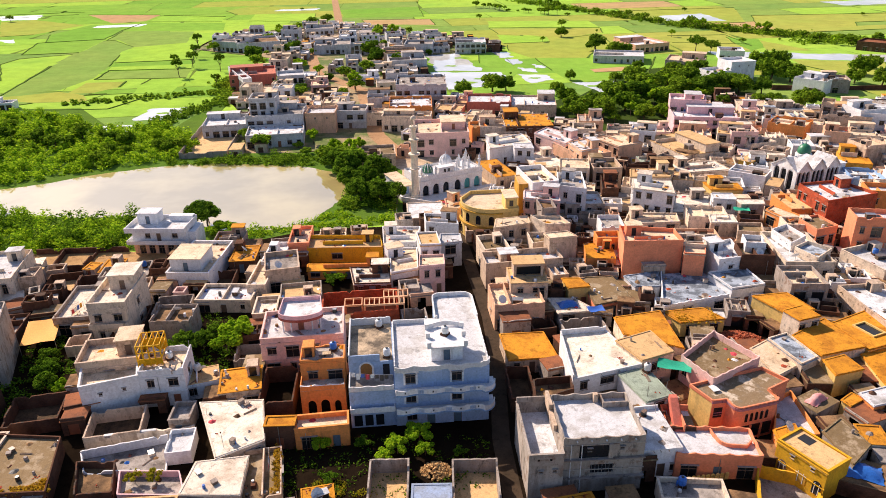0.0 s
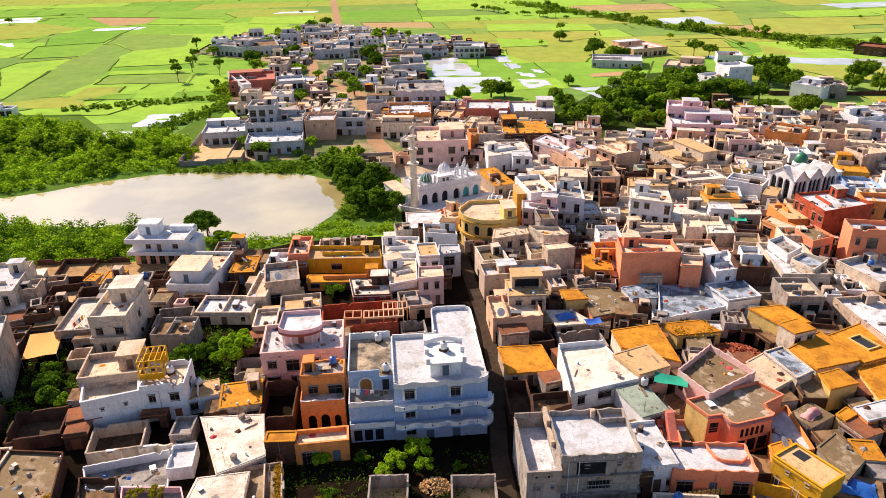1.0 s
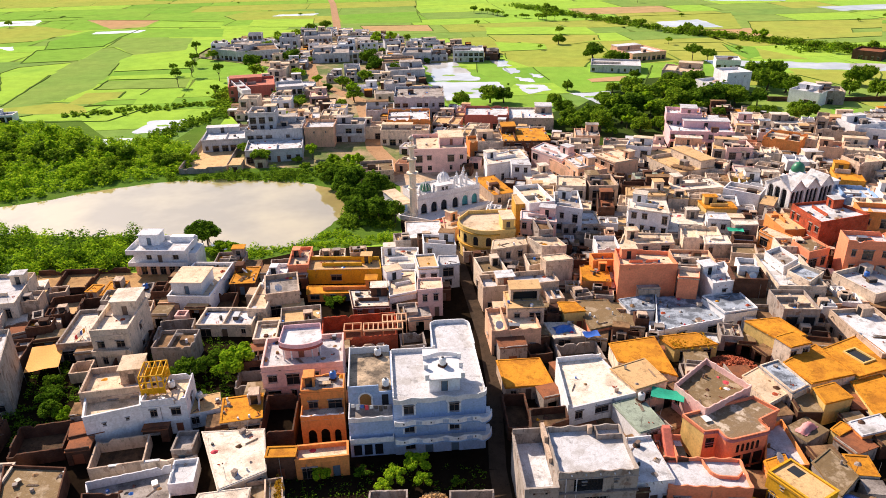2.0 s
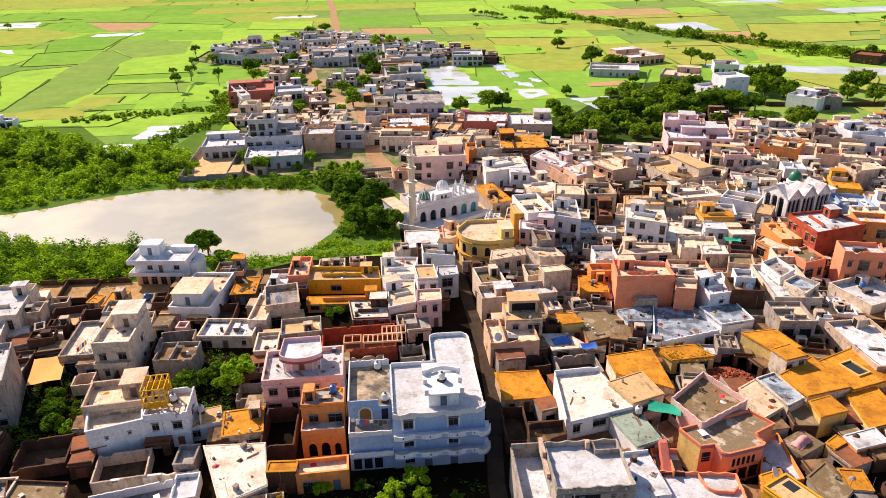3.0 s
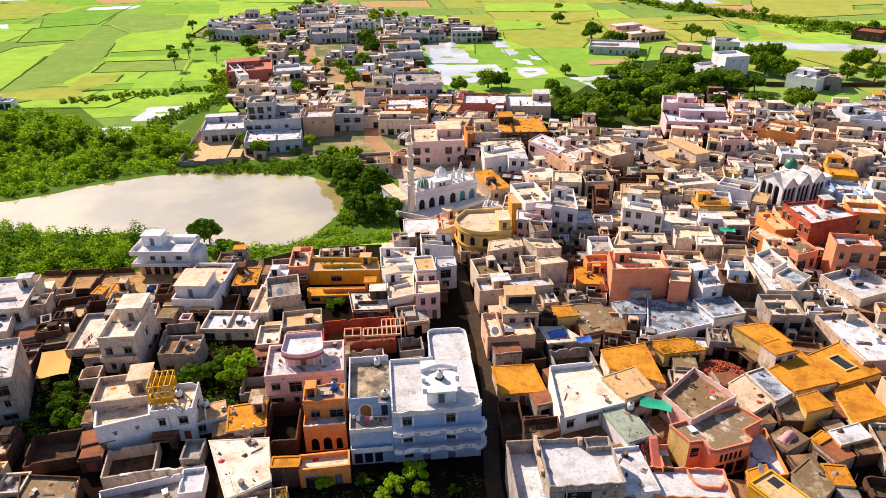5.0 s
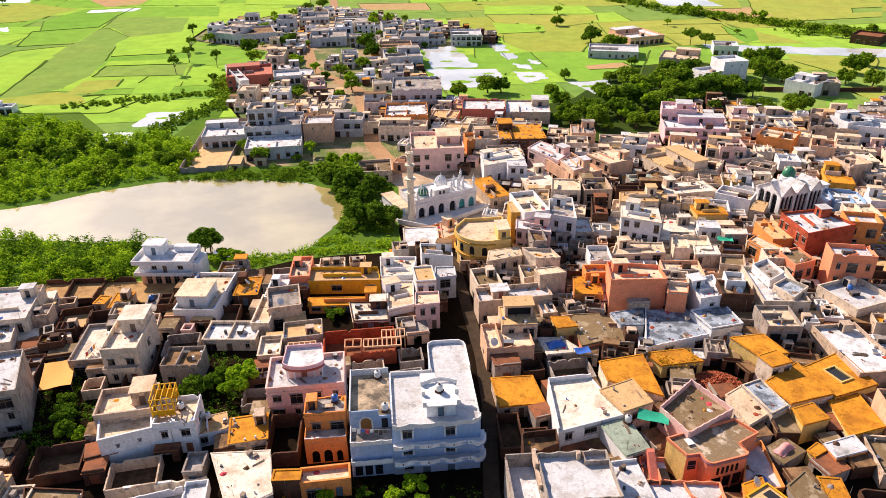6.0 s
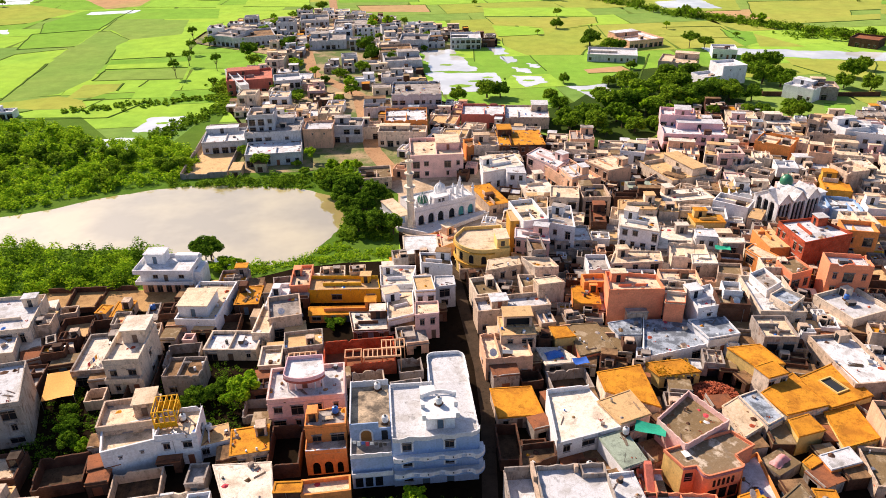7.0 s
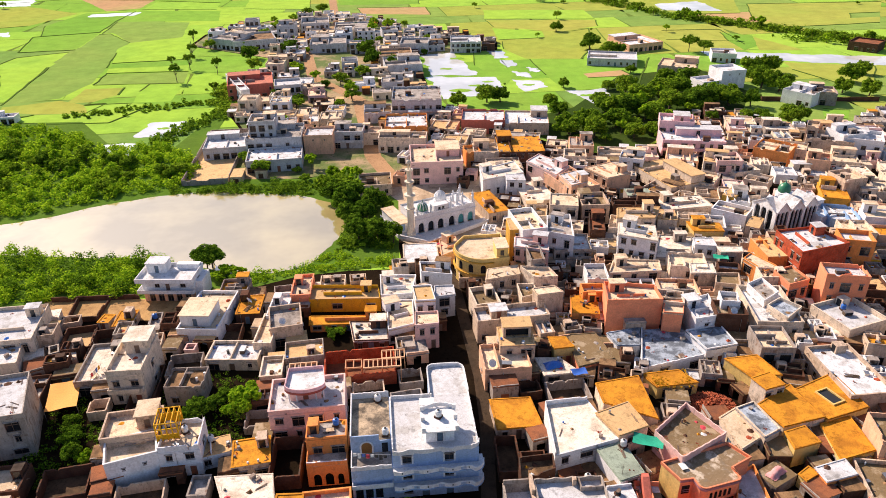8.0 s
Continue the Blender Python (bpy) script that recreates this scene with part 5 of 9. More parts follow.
plot_house((19.2, 87.3), (30.6, 91), (27.1, 101.2), (19.3, 100.1), 6.9, "white", "pale", (0.22, 0.2, 1.0, 0.8), (0, 0, 0, 0), rag=0.3)
plot_house((30.5, 91), (36.1, 93.3), (34.1, 99.6), (27.8, 96.8), 6.8, "cream", "tan", (0.12,) * 4, (0, 0, 0, 0))
plot_house((30.5, 101.8), (39.2, 97.1), (38.7, 109.3), (30.1, 107.3), 4.9, "cream", "mud", (0.12,) * 4, (0, 0, 0, 0))
plot_house((36.7, 91.6), (39.5, 85.3), (48.6, 90.8), (44.2, 98.6), 7.3, "pink", "stain", (1.2,) * 4, (2, 2, 0, 0), crest=0.2)
plot_house((26, 72.8), (31.5, 73.4), (30.5, 81.9), (26.4, 81.4), 5.3, "white", "white", (0.1, 0.1, 0.6, 0.1), (3, 0, 0, 0))
plot_house((28.9, 82.2), (33.1, 83.8), (31.2, 90.9), (26.5, 89.1), 5.6, "white", "tin", (0.1,) * 4, (0, 0, 0, 0))
plot_house((45.3, 76.5), (52.1, 77.5), (52.6, 87.5), (49.7, 86), 3.2, "orange", "white", (0.8,) * 4, (0, 0, 0, 0))
plot_house((52.2, 77.1), (52.9, 70.6), (57.1, 74.2), (56.1, 80), 4.0, "cement", "stain", (0.15,) * 4, (4, 0, 0, 0))
plot_house((59.1, 106), (60.4, 102.6), (64.5, 103.9), (63.1, 107.6), 6.5, "cream", "mud", (0.1,) * 4, (0, 1, 0, 0))
plot_house((57.2, 114), (60.3, 108), (66.2, 108.6), (64, 115), 5.0, "straw", "mud", (0.1,) * 4, (0, 0, 0, 0))
plot_house((58.5, 100.8), (60.6, 94.8), (69, 97.1), (66.7, 106.3), 4.6, "cream", "mud", (0.12,) * 4, (0, 0, 0, 0))
plot_house((53.9, 99.5), (56.1, 92), (59.5, 93.9), (57.7, 101.1), 5.0, "cream", "cool", (0.3,) * 4, (2, 0, 0, 0))
plot_house((50.7, 98.2), (51.7, 90.4), (55.7, 92.9), (54.7, 100.9), 3.9, "cream", "cream", (0.12,) * 4, (2, 1, 0, 0))
plot_house((66.1, 104.6), (69.4, 96.8), (78.4, 99.9), (76.8, 109.9), 4.2, "straw", "mud", (0.12,) * 4, (0, 2, 0, 0), well=(0.0, 0.1, 4.2, 3.0))
plot_house((68.1, 96.4), (67.3, 87.7), (74.2, 89.8), (74.2, 98.2), 3.6, "straw", "mud", (0.12,) * 4, (2, 2, 0, 0))
plot_house((36.7, 129.1), (48.7, 129.1), (48.4, 135), (37.5, 136.9), 9.7, "coral", "cream", (1.0,) * 4, (0, 0, 0, 0), crest=0.12)
plot_house((48.2, 126.6), (52.2, 125.9), (53.8, 130.6), (49.6, 130.8), 8.0, "coral", "cream", (0.3,) * 4, (0, 0, 0, 0))
plot_house((-80.3, 94.2), (-71.9, 96.1), (-76.6, 107.9), (-84.7, 106), 9.8, "grey", "white", (0.9,) * 4, (1, 0, 0, 0))
plot_house((-94.7, 122.3), (-85.3, 123.7), (-88.1, 137.3), (-101.2, 135.8), 6.3, "cream", "white", (0.9,) * 4, (2, 0, 0, 0))
plot_house((-93.7, 115.9), (-85.4, 117.1), (-89.5, 129.4), (-98.8, 128.6), 5.0, "cream", "white", (0.6,) * 4, (0, 0, 0, 0))
plot_house((-31.4, 74.8), (-25.6, 78.4), (-27.8, 87.5), (-37.3, 87.1), 3.2, "cream", "pale", (0.08,) * 4, (0, 0, 0, 0))
plot_house((-34.3, 68.3), (-26.5, 68.1), (-27.1, 75.3), (-33.9, 74.3), 3.0, "cream", "pale", (0.08,) * 4, (0, 0, 0, 0))
plot_house((14.7, 206.1), (28.1, 211.7), (26, 221.7), (14.2, 214.9), 6, "white", "pale", (0.3,) * 4, (0, 0, 0, 0))
plot_house((22.1, 204.6), (27.8, 203.7), (27.7, 208.9), (22, 209.2), 6.5, "white", "white", (0.12,) * 4, (2, 0, 0, 0))
plot_house((29.9, 219.3), (37.8, 206.7), (42.9, 214.1), (34.7, 225.6), 7, "pink", "white", (0.3,) * 4, (0, 2, 0, 0))
plot_house((38.2, 204.6), (40.6, 195.6), (46.1, 199), (43.8, 207.7), 8, "peach", "white", (0.25,) * 4, (1, 2, 0, 0))
plot_house((48.2, 213.6), (53.5, 204.5), (61.6, 208), (57.2, 218.1), 6.5, "peach", "cream", (0.2,) * 4, (0, 0, 0, 0))
plot_house((27.2, 194.1), (36.6, 196.1), (32.8, 210.9), (24.6, 207.9), 3.6, "cream", "pale", (0.12,) * 4, (0, 0, 0, 0))
plot_house((24.9, 177.1), (30.5, 176.8), (31.7, 184), (25.4, 184.4), 7, "cream", "tan", (0.8,) * 4, (2, 0, 0, 0))
plot_house((28.3, 161.2), (34.6, 158.2), (35.7, 171.1), (29.5, 170.6), 10.2, "white", "cement", (1.0,) * 4, (0, 0, 0, 0))
plot_house((29.9, 158.7), (39.5, 159), (39.4, 167.3), (30.3, 167.8), 6, "grey", "white", (0.6,) * 4, (4, 0, 0, 0))
plot_house((19.3, 154.9), (27.4, 152.3), (27.9, 158.1), (19.9, 160), 9.5, "pink", "white", (0.3,) * 4, (4, 0, 0, 0))
plot_house((41.2, 169.7), (45.4, 169.4), (47, 181), (43.2, 181.2), 6, "brick", "brick", (1.0, 0.4, 0.9, 0.6), (0, 0, 0, 0))
plot_house((49.3, 174), (59.5, 173.5), (62.8, 180.5), (50.8, 180.2), 7.5, "cream", "tan", (0.15,) * 4, (0, 0, 0, 0))
plot_house((46.4, 160.2), (55.2, 156.1), (56.8, 164.8), (47.8, 166.9), 9.5, "white", "pale", (0.12,) * 4, (4, 0, 0, 1))
plot_house((41.4, 147.7), (54.4, 148.4), (55.2, 153.4), (44.1, 154.3), 5.5, "cream", "cream", (0.4,) * 4, (0, 0, 0, 0))
plot_house((22.6, 141.9), (28.1, 142), (26.5, 146.5), (19.9, 147.1), 8.3, "cream", "cream", (0.8,) * 4, (0, 0, 0, 0), crest=0.15)
plot_house((11.4, 142.7), (19.7, 145.2), (19.5, 149.4), (12.2, 147.7), 7.2, "beige", "cream", (0.12,) * 4, (2, 0, 0, 1))
plot_house((19.3, 136.7), (22.9, 138), (22.7, 142.4), (18.7, 142.6), 6, "cream", "stain", (1.0,) * 4, (0, 0, 0, 0))
plot_house((22.3, 133.6), (28.2, 134.7), (26.5, 137.4), (21.5, 136.4), 8.5, "beige", "cream", (0.2,) * 4, (0, 0, 0, 0))
plot_house((64.8, 183.3), (80.5, 185.8), (78.6, 193.7), (65, 191.9), 5, "beige", "pale", (0.2,) * 4, (0, 0, 0, 0))
plot_house((69.5, 170.1), (77.4, 169.7), (77.8, 174.6), (69.3, 175.9), 5, "straw", "mud", (0.12,) * 4, (0, 0, 0, 0))
plot_house((65.4, 158.1), (70.6, 157.1), (71.1, 161.5), (66.1, 161.8), 7.2, "white", "white", (0.15,) * 4, (1, 0, 0, 2))
plot_house((55.2, 156.5), (64.2, 156.1), (67.9, 167.4), (60, 169.8), 4.5, "cement", "pale", (0.3,) * 4, (0, 0, 0, 0))
plot_house((70.4, 153.7), (75.7, 153.5), (76.5, 156.3), (70.5, 156.6), 7.4, "cement", "pale", (0.12,) * 4, (0, 0, 0, 0))
plot_house((75.2, 151.3), (77.7, 144.6), (81.4, 147), (77.8, 153.7), 7, "orange", "cream", (0.3,) * 4, (0, 0, 0, 0))
plot_house((60.4, 145.5), (66.3, 145.2), (67, 149.8), (61.6, 150), 6.4, "beige", "pale", (0.15,) * 4, (2, 0, 0, 0))
plot_house((65, 141.5), (70.3, 140.1), (71.9, 145.6), (66.7, 146.1), 6, "beige", "stain", (0.8,) * 4, (0, 0, 0, 0))
plot_house((85.7, 159), (87, 147.3), (100.6, 151.6), (96.2, 160.8), 10.4, "redbrick", "white", (0.7,) * 4, (4, 0, 0, 0))
plot_house((78.9, 143.2), (79.8, 136.8), (85.3, 138.9), (83.9, 145.2), 8, "coral", "stain", (0.5,) * 4, (1, 2, 0, 0))
plot_house((70.4, 137.5), (71.4, 130.4), (75.9, 133.8), (74.6, 140), 8, "white", "cement", (0.8,) * 4, (2, 1, 0, 0))
plot_house((71.4, 128.9), (73.5, 123.7), (78.4, 127.9), (75.3, 131.7), 7.8, "cream", "cool", (0.7,) * 4, (0, 0, 0, 0))
plot_house((40.5, 113.2), (54.5, 117.4), (53.1, 127.7), (44.2, 127.3), 3.6, "white", "cool", (0.7, 0.15, 0.15, 0.7), (3, 0, 0, 0), crest=0.18)
plot_house((37.5, 121.1), (42.3, 121), (43.7, 127.3), (36.3, 125.6), 3.6, "white", "cool", (0.15,) * 4, (0, 0, 0, 0))
plot_house((28.3, 114.4), (36, 116.9), (33.9, 125.9), (27.4, 125.6), 3.4, "coral", "stain", (0.15,) * 4, (2, 0, 0, 0))
plot_house((24, 118.9), (28.2, 119.5), (26.8, 123), (23.3, 123.1), 4.6, "straw", "mud", (0.1,) * 4, (1, 0, 0, 0))
plot_house((21.2, 112.6), (28.5, 113.3), (25, 118.1), (19.9, 118.3), 2.8, "cement", "pale", (0.1,) * 4, (0, 0, 0, 0))
plot_house((42.3, 107.9), (50.5, 109), (47.9, 113), (40.2, 111.9), 3.2, "straw", "mud", (0.12,) * 4, (0, 0, 0, 0))
plot_house((54.9, 117.6), (61.8, 119.2), (60.7, 126.3), (52.7, 124.4), 4.7, "white", "cool", (0.3,) * 4, (2, 0, 0, 0))
plot_house((54.8, 124.9), (60.1, 126.2), (60.6, 134.7), (54, 132), 7.2, "white", "white", (0.8,) * 4, (0, 0, 0, 0))
plot_house((-13.1, 141), (-5.9, 141.6), (-5.2, 150.2), (-14, 150.6), 4.6, "white", "pale", (0.6,) * 4, (0, 0, 0, 0))
plot_house((-10.7, 127.5), (-5.2, 129.6), (-5.7, 139.5), (-11.7, 139.5), 4.2, "white", "cream", (0.4,) * 4, (2, 0, 0, 0))
plot_house((-4.7, 133.8), (-0.4, 134.1), (-1.4, 140.5), (-5.7, 140.1), 7.5, "white", "tan", (0.4,) * 4, (1, 0, 0, 0))
plot_house((-4.8, 125.4), (0.3, 126.2), (0.1, 130.8), (-4.9, 130.5), 6.6, "pink", "cream", (0.5,) * 4, (1, 0, 0, 0))
plot_house((-3.8, 148.2), (3.6, 146.6), (2.9, 152.5), (-4.3, 153.2), 6.6, "white", "dirt", (0.7,) * 4, (2, 0, 0, 0))
plot_house((-0.6, 137.6), (4.1, 138.5), (3.8, 142.6), (-0.6, 142.5), 6, "ash", "white", (0.3,) * 4, (0, 0, 0, 0))
plot_house((-59.3, 68.9), (-51.8, 69.2), (-55, 80), (-64.5, 80.8), 3, "brick", "stain", (0.5,) * 4, (0, 0, 0, 0), rag=0.3)
plot_house((-49.4, 74), (-38.4, 74.1), (-40.3, 81.3), (-51.6, 78), 2, "white", "cement", (1.4, 0.2, 1.5, 1.2), (0, 0, 0, 0), rag=0.5)
plot_house((-48.2, 69.1), (-43.5, 69.5), (-45.4, 75.2), (-50.7, 75.3), 2.5, "brick", "dirt", (1.2,) * 4, (0, 0, 0, 0), rag=0.4)
plot_house((-42.4, 68.7), (-33.6, 68.4), (-35.7, 72.8), (-43.8, 73), 2.8, "rose", "cement", (1.0,) * 4, (0, 0, 0, 0))
plot_house((60.3, 93.6), (60.2, 89.5), (65.3, 91), (64.4, 95), 4.5, "straw", "mud", (0.1,) * 4, (0, 0, 0, 0))
plot_house((62.2, 86.1), (62.7, 83), (68.3, 84.5), (68, 87.9), 3.6, "orange", "white", (0.12,) * 4, (0, 1, 0, 0))
plot_house((59.3, 85.4), (59.9, 83.9), (62.6, 85.4), (61.6, 87), 3, "straw", "mud", (0.1,) * 4, (0, 0, 0, 0))
plot_house((-30, 141.1), (-13.3, 141), (-14, 145.5), (-30.1, 146.1), 4.6, "yellow", "tan", (0.1, 0.3, 0.9, 0.3), (3, 0, 0, 0))
plot_house((-28.7, 132.8), (-11.2, 132.9), (-12.3, 136.2), (-29.2, 136.3), 2.2, "orange", "mud", (0.1,) * 4, (0, 0, 0, 0))
plot_house((-18, 125.3), (-10.6, 125.5), (-11.3, 132.5), (-19.6, 132.8), 3, "brick", "pale", (0.25,) * 4, (2, 0, 0, 0))
plot_house((12.8, 81.3), (18.7, 83.9), (18.7, 87), (13.1, 86.3), 7, "brick", "dirt", (1.3,) * 4, (0, 0, 0, 0), rag=0.3)
plot_house((1.3, 160.8), (5.9, 164.3), (5.1, 171.3), (0.7, 169.5), 4, "peach", "cream", (0.3,) * 4, (1, 0, 0, 0))
plot_house((45.5, 77.4), (45.2, 75.1), (48.7, 76.4), (48.9, 78.6), 4.2, "orange", "mud", (0.12,) * 4, (0, 0, 0, 0))


# Lighter copy of the town earth, for yards in the sun.
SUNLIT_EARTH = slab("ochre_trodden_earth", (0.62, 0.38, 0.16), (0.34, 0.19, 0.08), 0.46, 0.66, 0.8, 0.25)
sheet("pavement", [(-95, 138.5), (-78, 139.5), (-60, 138.5), (-57, 146), (-72, 148.5), (-84, 149.5), (-96, 148)], 0.1, SUNLIT_EARTH, "ochre trodden earth of open yards below the scrub", "ground")
for a, b in (((-94, 147.8), (-73, 148.6)), ((-86, 139), (-87.5, 148.2)), ((-79.5, 140), (-80, 148.4)), ((-95, 138.2), (-79, 139.2))):
    ob = thing("yard_wall", 0, 0, 0, "low broken brick wall of an open yard", "wall", "yard walls")
    s = Shape()
    rail(s, [Vector(a) + (Vector(b) - Vector(a)) * k / 24 for k in range(25)], 0.0, 1.5, 0.24, rag=0.8)
    part("wall", s, WALL["brick"], ob)


def pond_house():
    """The white house by the water: arches below, a gallery round the upper storey, a room on the roof."""
    w, d, mid, zr = 12.6, 7.2, 3.0, 5.9
    ob = thing("house", -64.6, 150.9, -2, "whitewashed two-storey house with a gallery beside the pond", "house", "town houses")
    FOOT.append((-64.6, 150.9, radians(-2), w + 2, d + 3))
    lower = [(1.2 + 2.2 * k, 2.6 + 2.2 * k, 0.05, 2.2, False) for k in range(5)]
    upper = [(3.0, 4.2, mid + 1.0, mid + 2.2, False), (5.6, 6.6, mid + 0.05, mid + 2.15, True), (9.2, 10.5, mid + 1.0, mid + 2.2, False)]
    walls_part(ob, w, d, 0, zr, [lower + upper, [(2.5, 3.6, mid + 0.9, mid + 2.1, False)], [], []], WALL["white"])
    part("lower_facing", plate_of(w, mid - 0.2, lower), WALL["peach"], ob, at=pose(-w / 2, -d / 2 - 0.06, 0))
    for name, z, h in (("gallery", mid, 0.75), ("eaves", zr, 0.95)):
        a, b = w / 2 + (0.15 if name == "eaves" else 0.1), d / 2
        part(name + "_slab", Shape().box(-a - 0.9, -b - 1.3, z - 0.18, a, -b - 0.065, z).box(-a - 0.9, -b - 0.065, z - 0.18, -w / 2 - 0.004, b, z), TRIM, ob)
        s = Shape()
        rail(s, [(-a - 0.8, b), (-a - 0.8, -b - 1.2), (a - 0.1, -b - 1.2)] + ([(a - 0.1, b), (-a - 0.8, b)] if name == "eaves" else [(a - 0.1, -b - 0.1)]), z, h, 0.18, 0.0)
        part(name + "_parapet", s, WALL["white"], ob)
    part("roof", Shape().box(-w / 2 + 0.02, -d / 2 + 0.02, zr - 0.15, w / 2 - 0.02, d / 2 - 0.02, zr + 0.02), ROOF["white"], ob)
    roof_room(ob, -w / 2 + 2.6, d / 2 - 2.0, 4.6, 3.4, zr + 0.02, 2.6, "white", "white")
    part("store", Shape().box(0.5, d / 2 - 1.6, zr + 0.02, w / 2 - 0.2, d / 2 - 0.1, zr + 1.3), WALL["white"], ob)
    part("stair_wing", Shape().box(w / 2 + 0.004, -d / 2 + 1.0, 0, w / 2 + 1.6, d / 2 - 0.5, zr - 0.8), WALL["white"], ob)


def plate_of(w, h, holes):
    s = Shape()
    plate(s, w, h, 0, 0.05, [q[:4] for q in holes])
    return s


pond_house()


def tall_house():
    """The three-storey pale blue house with wavy white balconies."""
    ob = thing("house", -1.0, 91.7, 5, "three-storey pale blue house with wavy white balconies and a limewashed roof", "house", "town houses")
    FOOT.append((-3.4, 93.5, radians(5), 21, 18))
    a, b, zr = 6.95, 6.55, 10.0
    wins = [(x - 0.75, x + 0.75, z, z + 1.6, False) for z in (4.2, 7.6) for x in (2.3, 9.1)] + [(1.6, 3.1, 0.9, 2.4, False), (4.6, 5.8, 0.05, 2.4, True), (8.6, 9.8, 0.05, 2.4, True)]
    side = [(y - 0.6, y + 0.6, z, z + 1.5, False) for z in (1.0, 4.3, 7.7) for y in (3.0, 6.8, 10.4)]
    walls_part(ob, 2 * a, 2 * b, 0, zr, [wins, side, [], []], WALL["sky"])
    for w in wins[:4]:
        s = Shape()
        x0, x1 = w[0] - a, w[1] - a
        for q in ((x0 - 0.28, w[2] - 0.15, x0, w[3] + 0.3), (x1, w[2] - 0.15, x1 + 0.28, w[3] + 0.3), (x0 - 0.45, w[3] + 0.3, x1 + 0.45, w[3] + 0.55)):
            s.box(q[0], -b - 0.12, q[1], q[2], -b - 0.004, q[3])
        part("window_surround", s, TRIM, ob, "raised white window surround")
    part("roof", Shape().box(-a + 0.02, -b + 0.02, zr - 0.2, a - 0.02, b - 0.02, zr + 0.02), ROOF["white"], ob)
    # balconies, rounded at the lane's corner
    for z in (3.45, 6.8, 10.0):
        out = 1.6 if z < 9 else 0.35
        line = [(-a + 0.1 + (2 * a - 1.4) * i / 28, -b - out - 0.16 * math.sin(i * 2 * math.pi / 9.3)) for i in range(29)] + arc(a - 1.2, -b - out + 1.5, 2.0 if z < 9 else 1.35, -80, 0, 7)
        floor = [(-a, -b - 0.004)] + line + [(line[-1][0], -b + 1.6 if z < 9 else -b + 1.2), (a + 0.004, -b + 1.6 if z < 9 else -b + 1.2), (a + 0.004, -b - 0.004)]
        if z < 9:
            s = Shape()
            prism(s, floor, z - 0.2, z)
            slab_ = part("balcony", s, TRIM, ob, "white balcony with a wavy parapet and small openings")
            s = Shape()
            rail(s, line, z, 0.95, 0.12, 0.22, 2.6)
            part("balcony_parapet", s, TRIM, slab_)
            s = Shape()
            rail(s, [(x, y - 0.02) for x, y in line], z - 0.22, 0.2, 0.22)
            part("balcony_edge", s, WALL["blue"], slab_, "blue strip along the balcony's lower edge")
            # panels of upright balusters
            for k in (7, 8, 16, 17, 24, 25):
                (xa, ya), (xb, yb) = line[k], line[k + 1]
                for i in range(3):
                    t = (i + 0.5) / 3
                    px, py = xa + (xb - xa) * t, ya + (yb - ya) * t - 0.09
                    part("baluster", Shape().box(px - 0.035, py - 0.03, z + 0.08, px + 0.035, py, z + 0.62), WALL["blue"], slab_)
            for k in (3, 12, 21, 27):
                px, py = line[k]
                part("opening", Shape().box(px - 0.1, py - 0.075, z + 0.28, px + 0.1, py - 0.063, z + 0.58), PANE_AND_SHADE, slab_, "small dark plate for an opening in the parapet")
        else:
            s = Shape()
            rail(s, line, z - 0.1, 0.95, 0.16, 0.2, 2.6)
            part("parapet", s, TRIM, ob, "wavy white front parapet")
    for x in (-a + 0.1, a - 0.1):
        s = Shape()
        rail(s, [(x, -b + 0.2 + (2 * b - 0.3) * i / 24) for i in range(25)], zr + 0.02, 0.75, 0.2, 0.25, 1.1)
        part("parapet", s, TRIM, ob, "scalloped white side parapet")
    s = Shape()
    rail(s, [(-a + 0.2, b - 0.1), (0.0, b - 0.1)], zr + 0.02, 0.75, 0.2, 0.2, 1.3)
    part("parapet", s, TRIM, ob)
    # the rear wing, with rounded corners
    plan = [(0.0, b + 0.004), (a, b + 0.004)] + arc(a - 1.8, b + 6.4, 1.8, 0, 90, 6) + arc(1.4, b + 7.0, 1.2, 90, 180, 4)
    s = Shape()
    prism(s, plan, 0, zr)
    part("rear_wing", s, WALL["sky"], ob)
    s = Shape()
    prism(s, [(x * 0.985 + 0.05, y * 0.995) for x, y in plan], zr + 0.003, zr + 0.025)
    part("rear_roof", s, ROOF["white"], ob)
    s = Shape()
    rail(s, plan[1:] + [(0.1, b + 0.1)], zr + 0.03, 0.8, 0.2, 0.12, 1.2)
    part("rear_parapet", s, TRIM, ob)
    # the lower west wing
    s = Shape()
    s.box(-13.7, -6.3, 0, -a - 0.004, 8.6, 6.5)
    s.box(-13.7, -2.4, 6.5, -a - 0.004, 8.6, 9.0)
    part("west_wing", s, WALL["sky"], ob)
    part("west_roof", Shape().box(-13.5, -2.2, 9.0, -7.1, 8.4, 9.03), WEST_ROOF, ob, "dusty cream terrace with dark stains")
    part("west_terrace", Shape().box(-13.5, -6.1, 6.5, -7.1, -2.42, 6.53), ROOF["cement"], ob)
    s = Shape()
    rail(s, [(-13.6, -2.3), (-13.6, 8.5)] + [(-13.6 + 6.5 * i / 14, 8.5) for i in range(1, 15)], 9.03, 1.35, 0.2, 0.2, 1.2)
    part("west_parapet", s, TRIM, ob)
    s = Shape()
    rail(s, [(-13.6, -2.3), (-9.0, -2.3)], 9.03, 1.2, 0.2)
    part("west_parapet", s, WALL["sky"], ob)
    s = Shape()
